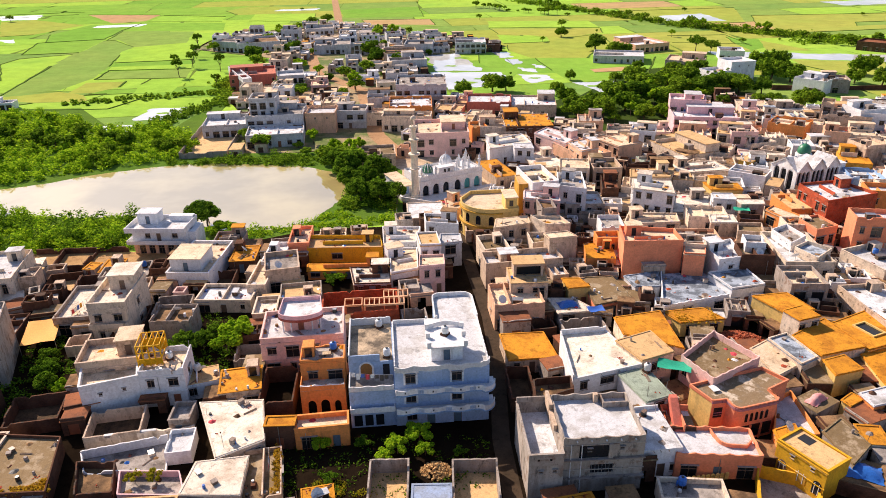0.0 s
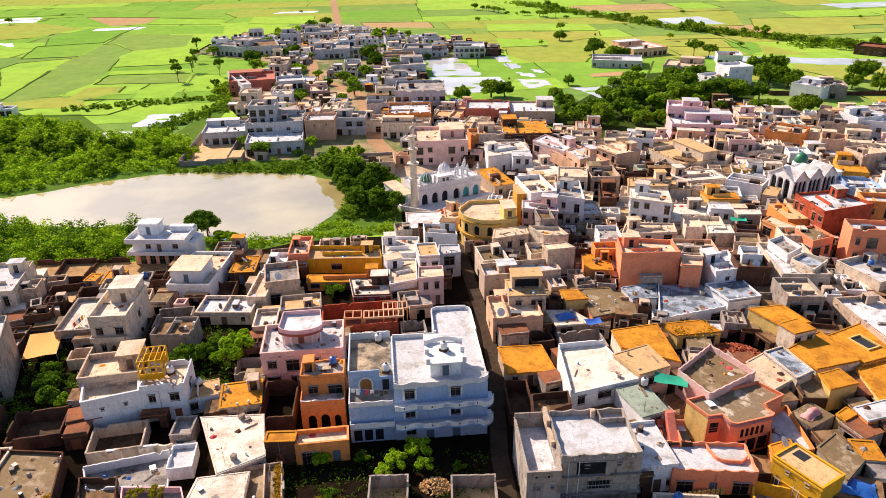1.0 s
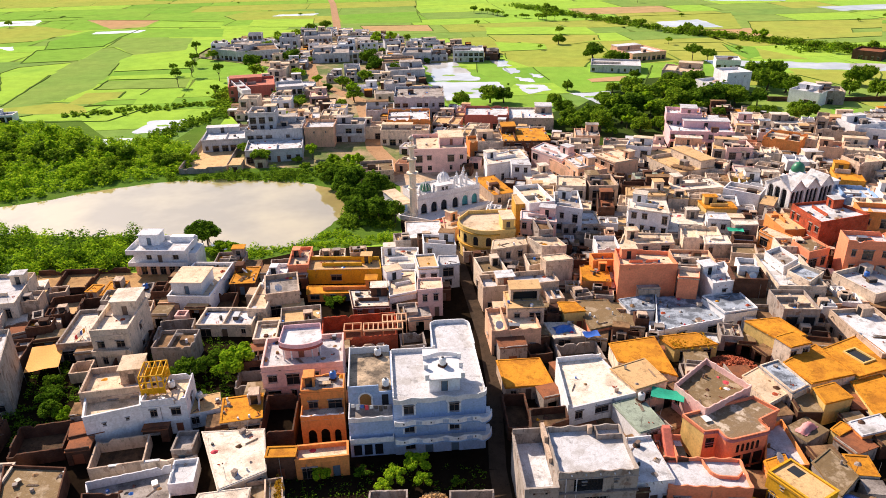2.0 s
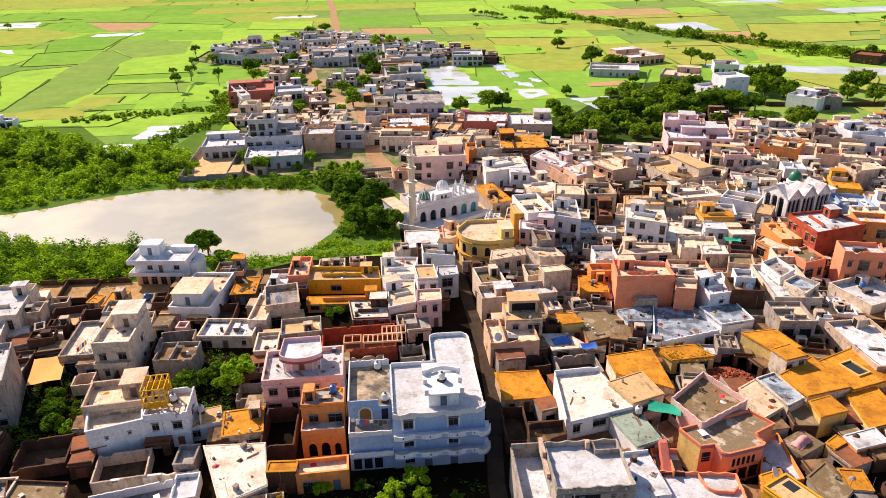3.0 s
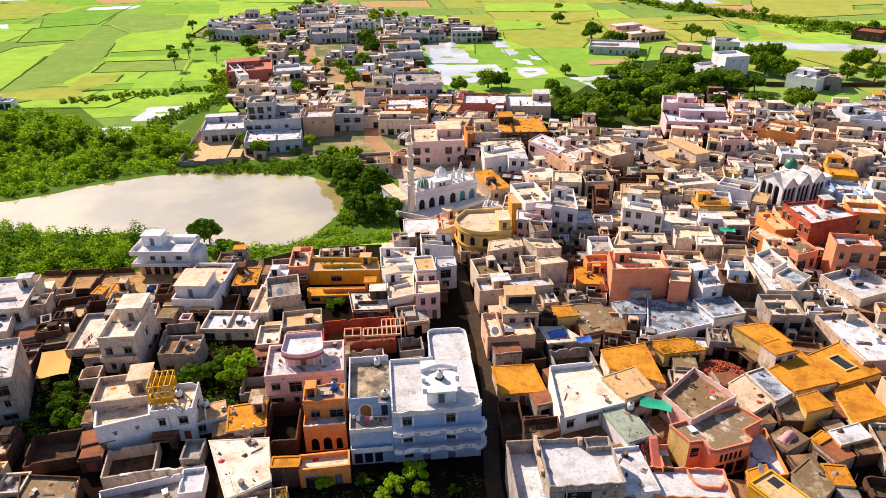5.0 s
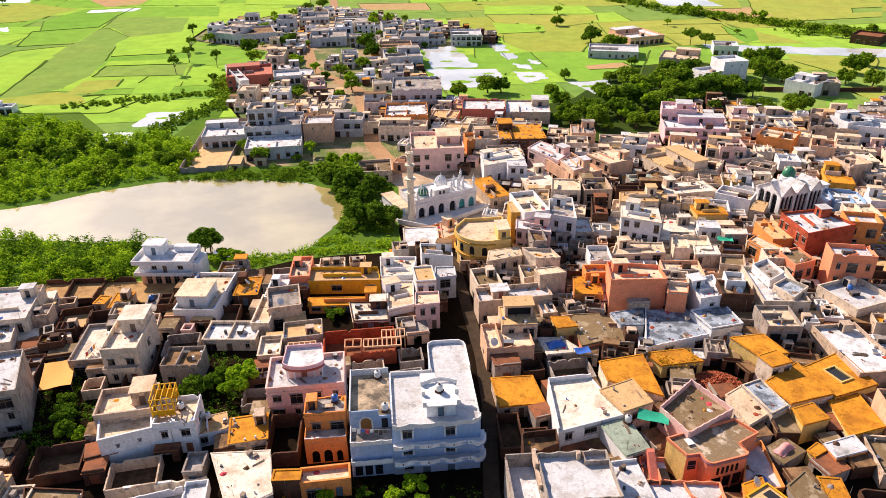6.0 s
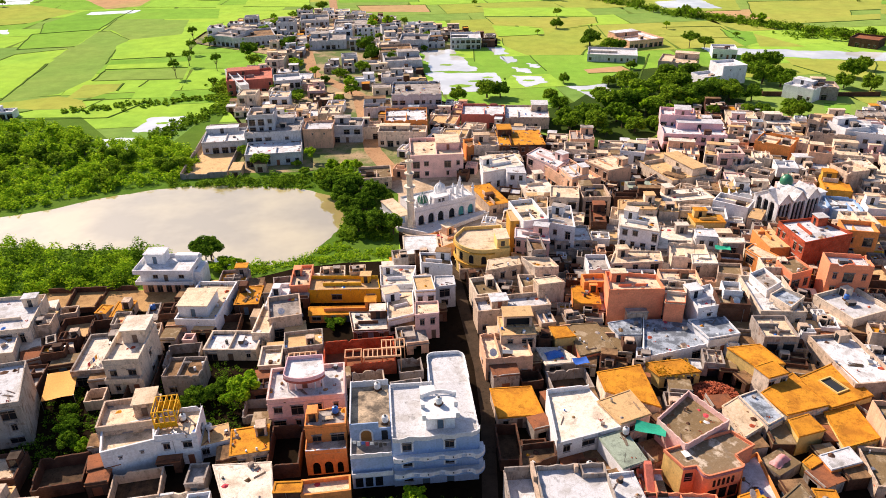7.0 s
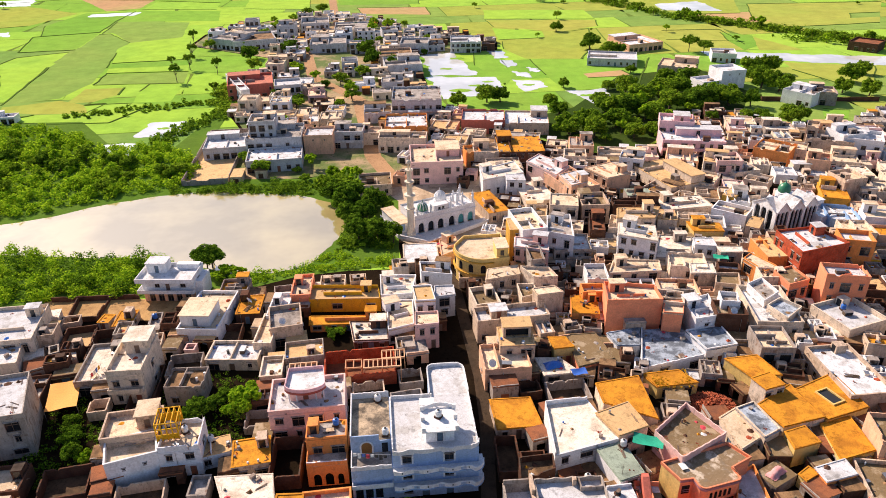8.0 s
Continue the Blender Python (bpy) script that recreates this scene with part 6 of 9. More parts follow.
    rail(s, [(-13.6, -2.5), (-13.6, -6.2)] + [(-13.6 + 6.5 * i / 16, -6.2) for i in range(1, 17)], 6.53, 0.95, 0.16, 0.2, 2.1)
    part("west_parapet", s, TRIM, ob, "wavy white terrace parapet")
    # the arched doorway: a white moulding round a brown leaf
    s = Shape()
    for p, q in zip(arc(-11.1, 8.0, 1.0, 0, 180, 10), arc(-11.1, 8.0, 1.0, 0, 180, 10)[1:]):
        s.bar((p[0], -2.46, p[1]), (q[0], -2.46, q[1]), 0.14, 0, 6)
    s.box(-12.24, -2.56, 6.53, -11.96, -2.404, 8.0)
    s.box(-10.24, -2.56, 6.53, -9.96, -2.404, 8.0)
    part("door_moulding", s, TRIM, ob, "white arched moulding")
    s = Shape()
    prism(s, [(-12.0, 6.53), (-10.2, 6.53), (-10.2, 8.0)] + arc(-11.1, 8.0, 0.9, 10, 170, 9) + [(-12.0, 8.0)], 0, 0.06)
    part("west_doorway", s.moved(pose(0, -2.41, 0, 90, 0, 0)), plain("brown_door", (0.30, 0.13, 0.03)), ob, "brown arched door")
    part("west_side_door", Shape().box(-8.6, -2.46, 6.55, -7.6, -2.404, 8.5), PANE_AND_SHADE, ob)
    m = ob.matrix_basis
    line = thing("clothes_line", 0, 0, 0, "washing line with white and dark clothes on a terrace", "clothes line")
    line.matrix_basis = m @ pose(-10.3, -4.9, 6.53)
    part("cord", Shape().bar((-3.1, 0.8, 2.0), (0, 0.3, 1.75), 0.02).bar((0, 0.3, 1.75), (3.1, -0.4, 2.0), 0.02), STEEL, line)
    crng = random.Random(8)
    for i in range(8):
        u = -2.7 + 0.7 * i
        v, zt = 0.8 - 0.19 * (u + 3.1), 1.76 + 0.025 * abs(u)
        hh = crng.uniform(0.5, 1.0)
        part("cloth", Shape().box(u - 0.27, v - 0.03, zt - hh, u + 0.27, v + 0.03, zt), CLOTH[(1, 1, 2, 0, 1, 2, 1, 0)[i]] if i < 5 else TANK["black"], line)
    for x in (-12.6, -11.0, -9.4):
        part("west_window", Shape().box(x - 0.6, -6.37, 0.4, x + 0.6, -6.304, 2.3), PANE_AND_SHADE, ob)
    s = Shape()
    rail(s, [(-13.6, -6.35)] + [(-13.6 + 6.5 * i / 16, -7.1) for i in range(17)] + [(-7.1, -6.35)], 3.4, 0.85, 0.14, 0.15, 2.1)
    part("west_balcony", s, TRIM, ob)
    part("west_balcony_floor", Shape().box(-13.6, -7.1, 3.2, -7.1, -6.304, 3.4), TRIM, ob)
    # the stair room and its terrace
    roof_room(ob, 0.9, -2.6, 4.6, 4.4, zr + 0.02, 2.5, "white", "white")
    s = Shape()
    for q in ((0.05, 0.3, 0.32, 2.0), (1.48, 0.3, 1.75, 2.0), (-0.15, 2.0, 1.95, 2.22)):
        s.box(q[0], -4.95, zr + q[1], q[2], -4.804, zr + q[3])
    part("door_surround", s, TRIM, ob, "raised white surround")
    top = zr + 2.7
    part("stair_terrace", Shape().box(-2.0, -5.6, top, 3.8, 0.0, top + 0.16), TRIM, ob)
    for x, y in ((-1.8, -5.4), (3.5, -5.4), (-1.8, -2.8), (3.5, -2.8), (-1.8, -0.3), (3.5, -0.3)):
        part("corner_post", Shape().box(x - 0.2, y - 0.2, top + 0.16, x + 0.4, y + 0.2, top + 1.0), TRIM, ob)
    s = Shape()
    rail(s, [(-1.6, -0.15)] + [(-1.2 + 4.6 * i / 12, -0.15 + 0.7 * math.sin(math.pi * i / 12)) for i in range(13)], top + 0.16, 0.75, 0.16)
    part("terrace_parapet", s, TRIM, ob)
    for x, y in ((-1.5, 2.0), (0.2, 2.0), (-1.5, 4.6), (0.2, 4.6)):
        part("post", Shape().box(x - 0.12, y - 0.12, zr, x + 0.12, y + 0.12, zr + 2.2), TRIM, ob)
    part("canopy", Shape().box(-1.9, 1.6, zr + 2.2, 0.6, 3.4, zr + 2.35), TRIM, ob)
    m = ob.matrix_basis
    for x, y, z in ((0.9, -2.2, top + 0.16), (-7.9, -1.2, 9.03), (-9.0, 7.4, 9.03)):
        p = m @ Vector((x, y, z))
        tank(p.x, p.y, p.z, "white")


tall_house()


def dome(s, x, y, z, r, slot=0, tall=1.15):
    s.lathe(x, y, [(r * 0.92, z), (r, z + r * 0.12)] + [(r * 1.03 * math.cos(w), z + r * 0.25 + r * tall * math.sin(w)) for w in (radians(k) for k in (8, 20, 33, 46, 58, 70, 80))] + [(0.06 * r, z + r * (0.25 + tall * 1.12)), (0.04 * r, z + r * (0.25 + tall * 1.5))], 24, slot)


GREEN_DOME = plain("green_dome_paint", (0.03, 0.20, 0.10), 0.35)
TEAL = plain("teal_grille", (0.06, 0.34, 0.36), 0.4)
MARBLE = slab("white_court_paving", (0.80, 0.77, 0.74), (0.6, 0.56, 0.52), 0.55, 0.75, 0.4)


def minaret(ob, x, y, h, r, mat):
    s = Shape().lathe(x, y, [(r * 1.35, 0), (r * 1.35, 1.2), (r * 1.12, 1.4), (r * 1.08, h * 0.34), (r * 1.5, h * 0.35), (r * 1.5, h * 0.36)], 8)
    part("minaret_base", s, mat, ob)
    for k, (z0, z1, q) in enumerate(((0.36, 0.52, 1.0), (0.52, 0.68, 0.85), (0.68, 0.82, 0.7))):
        s = Shape().lathe(x, y, [(r * q, h * z0), (r * q, h * z1 - 0.5), (r * q * 1.7, h * z1 - 0.15), (r * q * 1.7, h * z1 + 0.25), (r * q * 1.5, h * z1 + 0.25)], 10)
        part("minaret_stage", s, mat, ob)
    s = Shape()
    for i in range(6):
        w = math.pi * i / 3
        s.bar((x + 0.5 * r * math.cos(w), y + 0.5 * r * math.sin(w), h * 0.82), (x + 0.5 * r * math.cos(w), y + 0.5 * r * math.sin(w), h * 0.9), 0.09)
    part("lantern", s, mat, ob)
    s = Shape()
    dome(s, x, y, h * 0.9, r * 0.75)
    s.bar((x, y, h * 0.9 + r), (x, y, h), (0.05, 0.02))
    part("minaret_dome", s, mat, ob)


def white_mosque():
    ob = thing("mosque", 0.4, 188.9, 27, "white mosque with arched front, small green domes and a tall minaret", "mosque")
    FOOT.append((-0.5, 188, radians(27), 29, 24))
    w, d, h = 19.5, 10.0, 5.8
    s = Shape()
    arches = [(1.9 + 3.1 * i + (0.5 if i > 2 else 0), 1.9, 0.5, 2.2) for i in range(6)]
    arch_wall(s, pose(-w / 2, -d / 2, 0), w, 0, lambda x: h, arches, 0.6)
    for m, k in ((pose(w / 2, -d / 2, 0, 0, 0, 90), d), (pose(w / 2, d / 2, 0, 0, 0, 180), w), (pose(-w / 2, d / 2, 0, 0, 0, 270), d)):
        wall_side(s, m, k, 0, h, [])
    part("wall", s, TRIM, ob)
    for i, (c, aw, lo, sp) in enumerate(arches):
        part("arch_screen", Shape().box(c - w / 2 - aw / 2, -d / 2 + 0.62, 0.5, c - w / 2 + aw / 2, -d / 2 + 0.7, 4.3), TEAL if i > 3 else PANE_AND_SHADE, ob)
    part("roof", Shape().box(-w / 2 + 0.2, -d / 2 + 0.2, h - 0.7, w / 2 - 0.2, d / 2 - 0.2, h - 0.5), ROOF["white"], ob)
    part("cornice", Shape().box(-w / 2 - 0.2, -d / 2 - 0.25, h - 1.2, w / 2 + 0.2, -d / 2 - 0.004, h - 0.95), TRIM, ob)
    s = Shape()
    rail(s, [(-w / 2, -d / 2 + 0.15)] + [(-w / 2 + w * i / 60, -d / 2 + 0.15) for i in range(1, 61)], h, 0.55, 0.25, 0.35, 0.65)
    part("crest", s, TRIM, ob, "row of small white merlons")
    part("upper_front", Shape().box(-3.6, -d / 2 + 0.4, h - 0.5, 1.2, -d / 2 + 2.6, h + 1.8), TRIM, ob)
    for x in (-1.8, -0.6):
        part("upper_window", Shape().box(x - 0.35, -d / 2 + 0.36, h + 0.2, x + 0.35, -d / 2 + 0.396, h + 1.3), PANE_AND_SHADE, ob)
    for x, y, r, m in ((-6.2, -2.6, 1.5, GREEN_DOME), (1.6, 1.6, 1.7, TRIM)):
        s = Shape().lathe(x, y, [(r * 1.15, h - 0.6), (r * 1.15, h + 0.5), (r, h + 0.6)], 16)
        part("drum", s, TRIM, ob)
        s = Shape()
        dome(s, x, y, h + 0.6, r, 0, 1.25)
        body = smooth(part("dome", s, m, ob, "small ribbed dome with a finial"))
        for k in range(10):
            a = 2 * math.pi * k / 10
            rib = Shape()
            pts = [(x + r * 1.05 * math.cos(t) * math.cos(a), y + r * 1.05 * math.cos(t) * math.sin(a), h + 0.6 + r * 0.25 + r * 1.27 * math.sin(t)) for t in (radians(q) for q in (0, 20, 40, 60, 80))]
            for p, q in zip(pts, pts[1:]):
                rib.bar(p, q, 0.11, 0, 4)
            part("rib", rib, TRIM, body)
    for x, y, k in ((-8.8, -4.4, 2.6), (-4.4, -4.2, 2.6), (2.4, -3.6, 3.6), (5.2, -2.2, 3.4), (5.2, 0.2, 3.4), (7.0, -2.2, 3.4), (7.0, 0.2, 3.4), (-8.8, 1.0, 2.4), (9.2, -4.4, 4.2), (9.2, 3.4, 3.4)):
        s = Shape().lathe(x, y, [(0.34, h - 0.5), (0.3, h + k * 0.5), (0.5, h + k * 0.53), (0.5, h + k * 0.58), (0.26, h + k * 0.62), (0.34, h + k * 0.75), (0.08, h + k * 0.9), (0.03, h + k)], 8)
        part("pinnacle", s, TRIM, ob)
    minaret(ob, -10.9, -4.6, 24.5, 0.95, plaster("cream_stone", (0.88, 0.77, 0.62), 0.3))
    # raised court with a low wall
    court = [(-14.2, 10.0), (-15.0, -4.5), (-9.0, -12.3), (13.2, -8.2), (14.0, -5.2), (w / 2 - 0.2, -d / 2 - 0.01), (-w / 2 - 0.01, -d / 2 - 0.01), (-w / 2 - 0.01, 10.0)]
    s = Shape()
    prism(s, court, 0, 0.5)
    part("court", s, MARBLE, ob, "pale paved courtyard")
    s = Shape()
    rail(s, court[:5], 0.5, 0.9, 0.25)
    part("court_wall", s, TRIM, ob)
    part("side_room", Shape().box(-13.8, -2.6, 0.5, -w / 2 - 0.6, 9.6, 3.4), TRIM, ob)
    part("side_roof", Shape().box(-14.1, -2.8, 3.4, -w / 2 - 0.3, 9.8, 3.6), ROOF["cream"], ob)
    part("blue_panel", Shape().box(-13.4, -2.66, 1.2, -11.9, -2.604, 3.2), WALL["blue"], ob, "pale blue arched panel")


white_mosque()


def gabled_mosque():
    """White hall with three gables on its long front, one on its short front, and a green dome."""
    ob = thing("mosque", 98.6, 181.5, 21, "white gabled mosque with tall dark windows and a green dome", "mosque")
    w, d, e, g = 15.2, 9.0, 7.6, 10.4
    FOOT.append((98.6, 181.5, radians(21), w + 1, d + 1))
    long_top = lambda x: e + (g - e) * (1 - abs((x % (w / 3)) / (w / 6) - 1))
    short_top = lambda x: e + (g - e) * (1 - abs(x / (d / 2) - 1))
    s = Shape()
    arch_wall(s, pose(-w / 2, -d / 2, 0), w, 0, long_top, [(w / 3 * k + o, 1.34, 0.6, 6.4) for k in range(3) for o in (1.1, 2.53, 3.97)], 0.5)
    arch_wall(s, pose(-w / 2, d / 2, 0, 0, 0, 270), d, 0, short_top, [(o, 1.9, 0.6, 6.4) for o in (2.2, 4.5, 6.8)], 0.5)
    arch_wall(s, pose(w / 2, -d / 2, 0, 0, 0, 90), d, 0, lambda x: e, [], 0.5)
    arch_wall(s, pose(w / 2, d / 2, 0, 0, 0, 180), w, 0, lambda x: e, [], 0.5)
    part("wall", s, TRIM, ob)
    for k in range(3):
        for o in (1.1, 2.53, 3.97):
            part("window", Shape().box(-w / 2 + w / 3 * k + o - 0.72, -d / 2 + 0.52, 0.6, -w / 2 + w / 3 * k + o + 0.72, -d / 2 + 0.58, 7.2), PANE_AND_SHADE, ob)
    for o in (2.2, 4.5, 6.8):
        part("window", Shape().box(-w / 2 + 0.52, d / 2 - o - 1.0, 0.6, -w / 2 + 0.58, d / 2 - o + 1.0, 7.9), PANE_AND_SHADE, ob)
    for k in range(3):
        s = Shape()
        x0, x1, xm = -w / 2 + w / 3 * k, -w / 2 + w / 3 * (k + 1), -w / 2 + w / 3 * (k + 0.5)
        for xa, xb in ((x0, xm), (x1, xm)):
            s.face([(xa, -d / 2 - 0.3, e), (xb, -d / 2 - 0.3, g), (xb, 1.6, g), (xa, 1.6, e)])
            s.face([(xa, -d / 2 - 0.3, e - 0.3), (xb, -d / 2 - 0.3, g - 0.3), (xb, -d / 2 - 0.3, g), (xa, -d / 2 - 0.3, e)])
        part("gable_roof", s, ROOF["white"], ob)
    s = Shape()
    for ya, yb in ((-d / 2, 0.0), (d / 2, 0.0)):
        s.face([(-w / 2 - 0.3, ya, e), (-w / 2 - 0.3, yb, g), (-w / 2 + 3.6, yb, g), (-w / 2 + 3.6, ya, e)])
        s.face([(-w / 2 - 0.3, ya, e - 0.3), (-w / 2 - 0.3, yb, g - 0.3), (-w / 2 - 0.3, yb, g), (-w / 2 - 0.3, ya, e)])
    part("gable_roof", s, ROOF["white"], ob)
    part("roof", Shape().box(-w / 2 + 0.1, -d / 2 + 0.6, e - 0.3, w / 2 - 0.1, d / 2 - 0.1, e - 0.05), ROOF["white"], ob)
    s = Shape().lathe(1.0, 2.2, [(2.1, e - 0.1), (2.1, e + 2.2), (1.9, e + 2.3)], 20)
    part("drum", s, TRIM, ob)
    s = Shape()
    dome(s, 1.0, 2.2, e + 2.3, 1.75, 0, 1.25)
    smooth(part("dome", s, GREEN_DOME, ob, "green onion dome with a finial"))


gabled_mosque()


def curved_house():
    """Yellow house with a rounded front of arches on the square."""
    ob = thing("house", 11.5, 157.5, 5, "two-storey pale yellow house with a curved arcaded front", "house", "town houses")
    FOOT.append((11.5, 158, radians(5), 13, 13))
    r, h = 7.0, 8.2
    pts = arc(0, 0, r, 165, 285, 14)
    plan = pts + [(5.6, -6.6), (5.6, 6.0), (-4.0, 6.0)]
    s = Shape()
    prism(s, plan, 0, h - 0.8)
    part("wall", s, WALL["straw"], ob)
    s = Shape()
    prism(s, [(x * 0.97, y * 0.97) for x, y in plan], h - 0.8, h - 0.77)
    part("roof", s, ROOF["cream"], ob)
    s = Shape()
    rail(s, plan + plan[:1], h - 0.79, 0.9, 0.25)
    part("parapet", s, WALL["straw"], ob)
    for z in (3.6, 7.0):
        s = Shape()
        rail(s, [(x * 1.03, y * 1.03) for x, y in pts], z, 0.3, 0.4)
        part("band", s, WALL["ochre"], ob)
    for k in (2, 5, 8, 11):
        for z in (0.4, 4.3):
            (xa, ya), (xb, yb) = pts[k], pts[k + 1]
            ang = math.degrees(math.atan2(ya + yb, xa + xb))
            s = Shape().box(-0.06, -0.6, z, 0.05, 0.6, z + 1.6).bar((-0.06, 0, z + 1.6), (0.05, 0, z + 1.6), 0.6, 0, 14)
            part("arched_window", s, PANE_AND_SHADE, ob, at=pose((xa + xb) / 2, (ya + yb) / 2, 0, 0, 0, ang))
    part("tower", Shape().box(2.6, -6.2, h - 0.75, 5.4, -1.0, h + 2.4), WALL["straw"], ob)
    part("tower_roof", Shape().box(2.4, -6.4, h + 2.4, 5.6, -0.8, h + 2.6), ROOF["cream"], ob)
    part("tower_window", Shape().box(3.5, -6.26, h + 0.4, 4.4, -6.204, h + 1.8), PANE_AND_SHADE, ob)


curved_house()


def pink_house():
    """Pink house with a terrace and an oval-fronted room on its roof."""
    ob = house(-24.0, 103.5, 6, 13.6, 9.1, 7.2, "pink", "white", par=0.9)[0]
    z = 6.32
    roof_room(ob, -0.3, 1.0, 5.6, 4.4, z, 2.5, "pink", "cream")
    plan = [(2.9, 3.9), (-3.4, 3.9)] + [(-3.8 + 7.2 * i / 14, -1.2 - 1.6 * math.sin(math.pi * i / 14) ** 0.6) for i in range(15)]
    s = Shape()
    prism(s, plan, z + 2.66, z + 2.9)
    part("terrace_slab", s, ROOF["white"], ob, "pale terrace slab with a rounded front")
    s = Shape()
    rail(s, plan + plan[:1], z + 2.9, 0.75, 0.16)
    part("terrace_parapet", s, WALL["rose"], ob)
    part("terrace_band", (lambda q: (rail(q, plan[2:], z + 2.45, 0.45, 0.3), q)[1])(Shape()), plain("dark_red_band", (0.35, 0.07, 0.05)), ob, "dark red band under the terrace")
    for x in (-3.2, -1.9, 1.6, 3.0):
        part("pillar", Shape().bar((x, -1.6, z), (x, -1.6, z + 2.66), 0.13, 0, 10), TRIM, ob)


pink_house()


def steel_frame(name, x, y, yaw, w, d, z, bars, colour, label, h=0.35):
    """An open frame of beams on posts."""
    ob = thing(name, x, y, yaw, label, "pergola")
    mat = plain("frame_paint", colour, 0.45)
    for px in (-w / 2, w / 2):
        for py in (-d / 2, d / 2):
            part("post", Shape().box(px - 0.09, py - 0.09, 0, px + 0.09, py + 0.09, z), mat, ob)
    for py in (-d / 2, d / 2):
        part("beam", Shape().box(-w / 2 - 0.1, py - 0.12, z, w / 2 + 0.1, py + 0.12, z + h), mat, ob)
    for i in range(bars + 1):
        px = -w / 2 + w * i / bars
        part("rafter", Shape().box(px - 0.1, -d / 2 + 0.12, z + 0.02, px + 0.1, d / 2 - 0.12, z + h - 0.04), mat, ob)
    return ob


red = (0.44, 0.07, 0.03)
yard(-16.0, 117.6, 6.6, 14.4, 8.6, 3.3, "redbrick", ROOF["brick"])
steel_frame("pergola", -11.2, 115.6, 4, 7.4, 2.6, 4.0, 8, (0.75, 0.42, 0.22), "pale orange beams of an unfinished roof over a red yard")
steel_frame("pergola", -9.2, 118.6, 4, 4.6, 2.6, 4.0, 5, (0.75, 0.42, 0.22), "pale orange beams of an unfinished roof over a red yard")
steel_frame("pergola", -17.0, 115.6, 4, 3.2, 2.6, 3.9, 2, (0.62, 0.3, 0.14), "pale orange beams of an unfinished roof over a red yard")
steel_frame("pergola", -27.0, 114.6, 6, 5.4, 3.0, 4.0, 5, (0.66, 0.4, 0.22), "cream beams of an unfinished roof behind the pink house")


def scaffold(x, y, yaw, w, d, z0, z1):
    ob = thing("stair_frame", x, y, yaw, "bright yellow steel frame over the roof stairs", "frame", z=z0)
    mat = plain("yellow_paint", (0.85, 0.44, 0.0), 0.8)
    n, h = 4, z1 - z0
    for i in range(n + 1):
        for py in (-d / 2, d / 2):
            px = -w / 2 + w * i / n
            part("post", Shape().box(px - 0.1, py - 0.1, 0, px + 0.1, py + 0.1, h), mat, ob)
    for k in range(1, 4):
        for py in (-d / 2, d / 2):
            part("rail", Shape().bar((-w / 2, py, h * k / 3), (w / 2, py, h * k / 3), 0.1), mat, ob)
        for px in (-w / 2, w / 2):
            part("rail", Shape().bar((px, -d / 2, h * k / 3), (px, d / 2, h * k / 3), 0.1), mat, ob)
    for i in range(1, n):
        px = -w / 2 + w * i / n
        part("rail", Shape().bar((px, -d / 2, h), (px, d / 2, h), 0.1), mat, ob)
    part("panel", Shape().box(-w / 2 + 0.1, d / 2 - 0.1, 0.1, w / 2 - 0.1, d / 2 - 0.06, h * 0.66), mat, ob)
    part("panel", Shape().box(-w / 2 + 0.1, -d / 2 + 0.06, 0.1, w / 2 - 0.1, -d / 2 + 0.1, h * 0.33), mat, ob)


scaffold(-46.6, 95.0, 9, 3.6, 4.2, 6.0, 9.6)
yard(-62.6, 87.4, 12, 8.0, 7.0, 2.5, "brick")
yard(11.9, 91.8, 2, 3.9, 8.7, 2.6, "brick")
yard(16.2, 89.3, 4, 4.3, 5.1, 3.0, "brick")
# The near-black floor here stands for the yard's shade.
yard(-26.2, 91.6, 4, 5.4, 9.6, 3.2, "brick", SHADED_EARTH)
yard(-7.7, 70.6, 1, 5.4, 8.5, 2.5, "cement", ROOF["tan"])
yard(3.8, 70.4, 0, 6.2, 8.4, 2.5, "cement", ROOF["tan"])
house(-2.0, 68.0, 0, 5.2, 4.8, 2.1, "brick", "blue", blind=True, par=0.1, bare=True)
yard(44.0, 68.5, -20, 7.5, 6.5, 2.2, "yellow", ROOF["cement"])
yard(-58.0, 112.0, 8, 5.0, 14.0, 2.2, "brick")
yard(-73.0, 127.0, 10, 4.5, 11.0, 2.4, "brick")
yard(-79.5, 130.5, 12, 6.5, 8.0, 2.0, "brick", ROOF["tan"])
yard(-46.0, 130.0, 4, 5.0, 8.0, 2.2, "brick")


def rubble(x, y, r, h, n, seed, mat, label):
    """A heap of broken bricks that nobody could count."""
    rr = random.Random(seed)
    s = Shape()
    for _ in range(n):
        a, k = rr.uniform(0, 6.283), math.sqrt(rr.random())
        z = h * (1 - k) * rr.uniform(0.4, 1.0)
        t = Shape().box(-0.2, -0.13, -0.1, 0.2, 0.13, 0.1)
        t.moved(pose(x + r * k * math.cos(a), y + r * k * math.sin(a) * 0.8, z + 0.12, rr.uniform(-40, 40), rr.uniform(-40, 40), rr.uniform(0, 360)))
        k0 = len(s.v)
        s.v += t.v
        s.f += [tuple(i + k0 for i in f) for f in t.f]
        s.s += t.s
    return tagged(new("rubble", s.mesh("rubble", mat)), label, "rubble", "", "stuff")


rubble(52.5, 106.0, 4.5, 1.6, 700, 1, plain("broken_brick", (0.42, 0.10, 0.04), 0.9), "heap of broken red bricks in a courtyard")
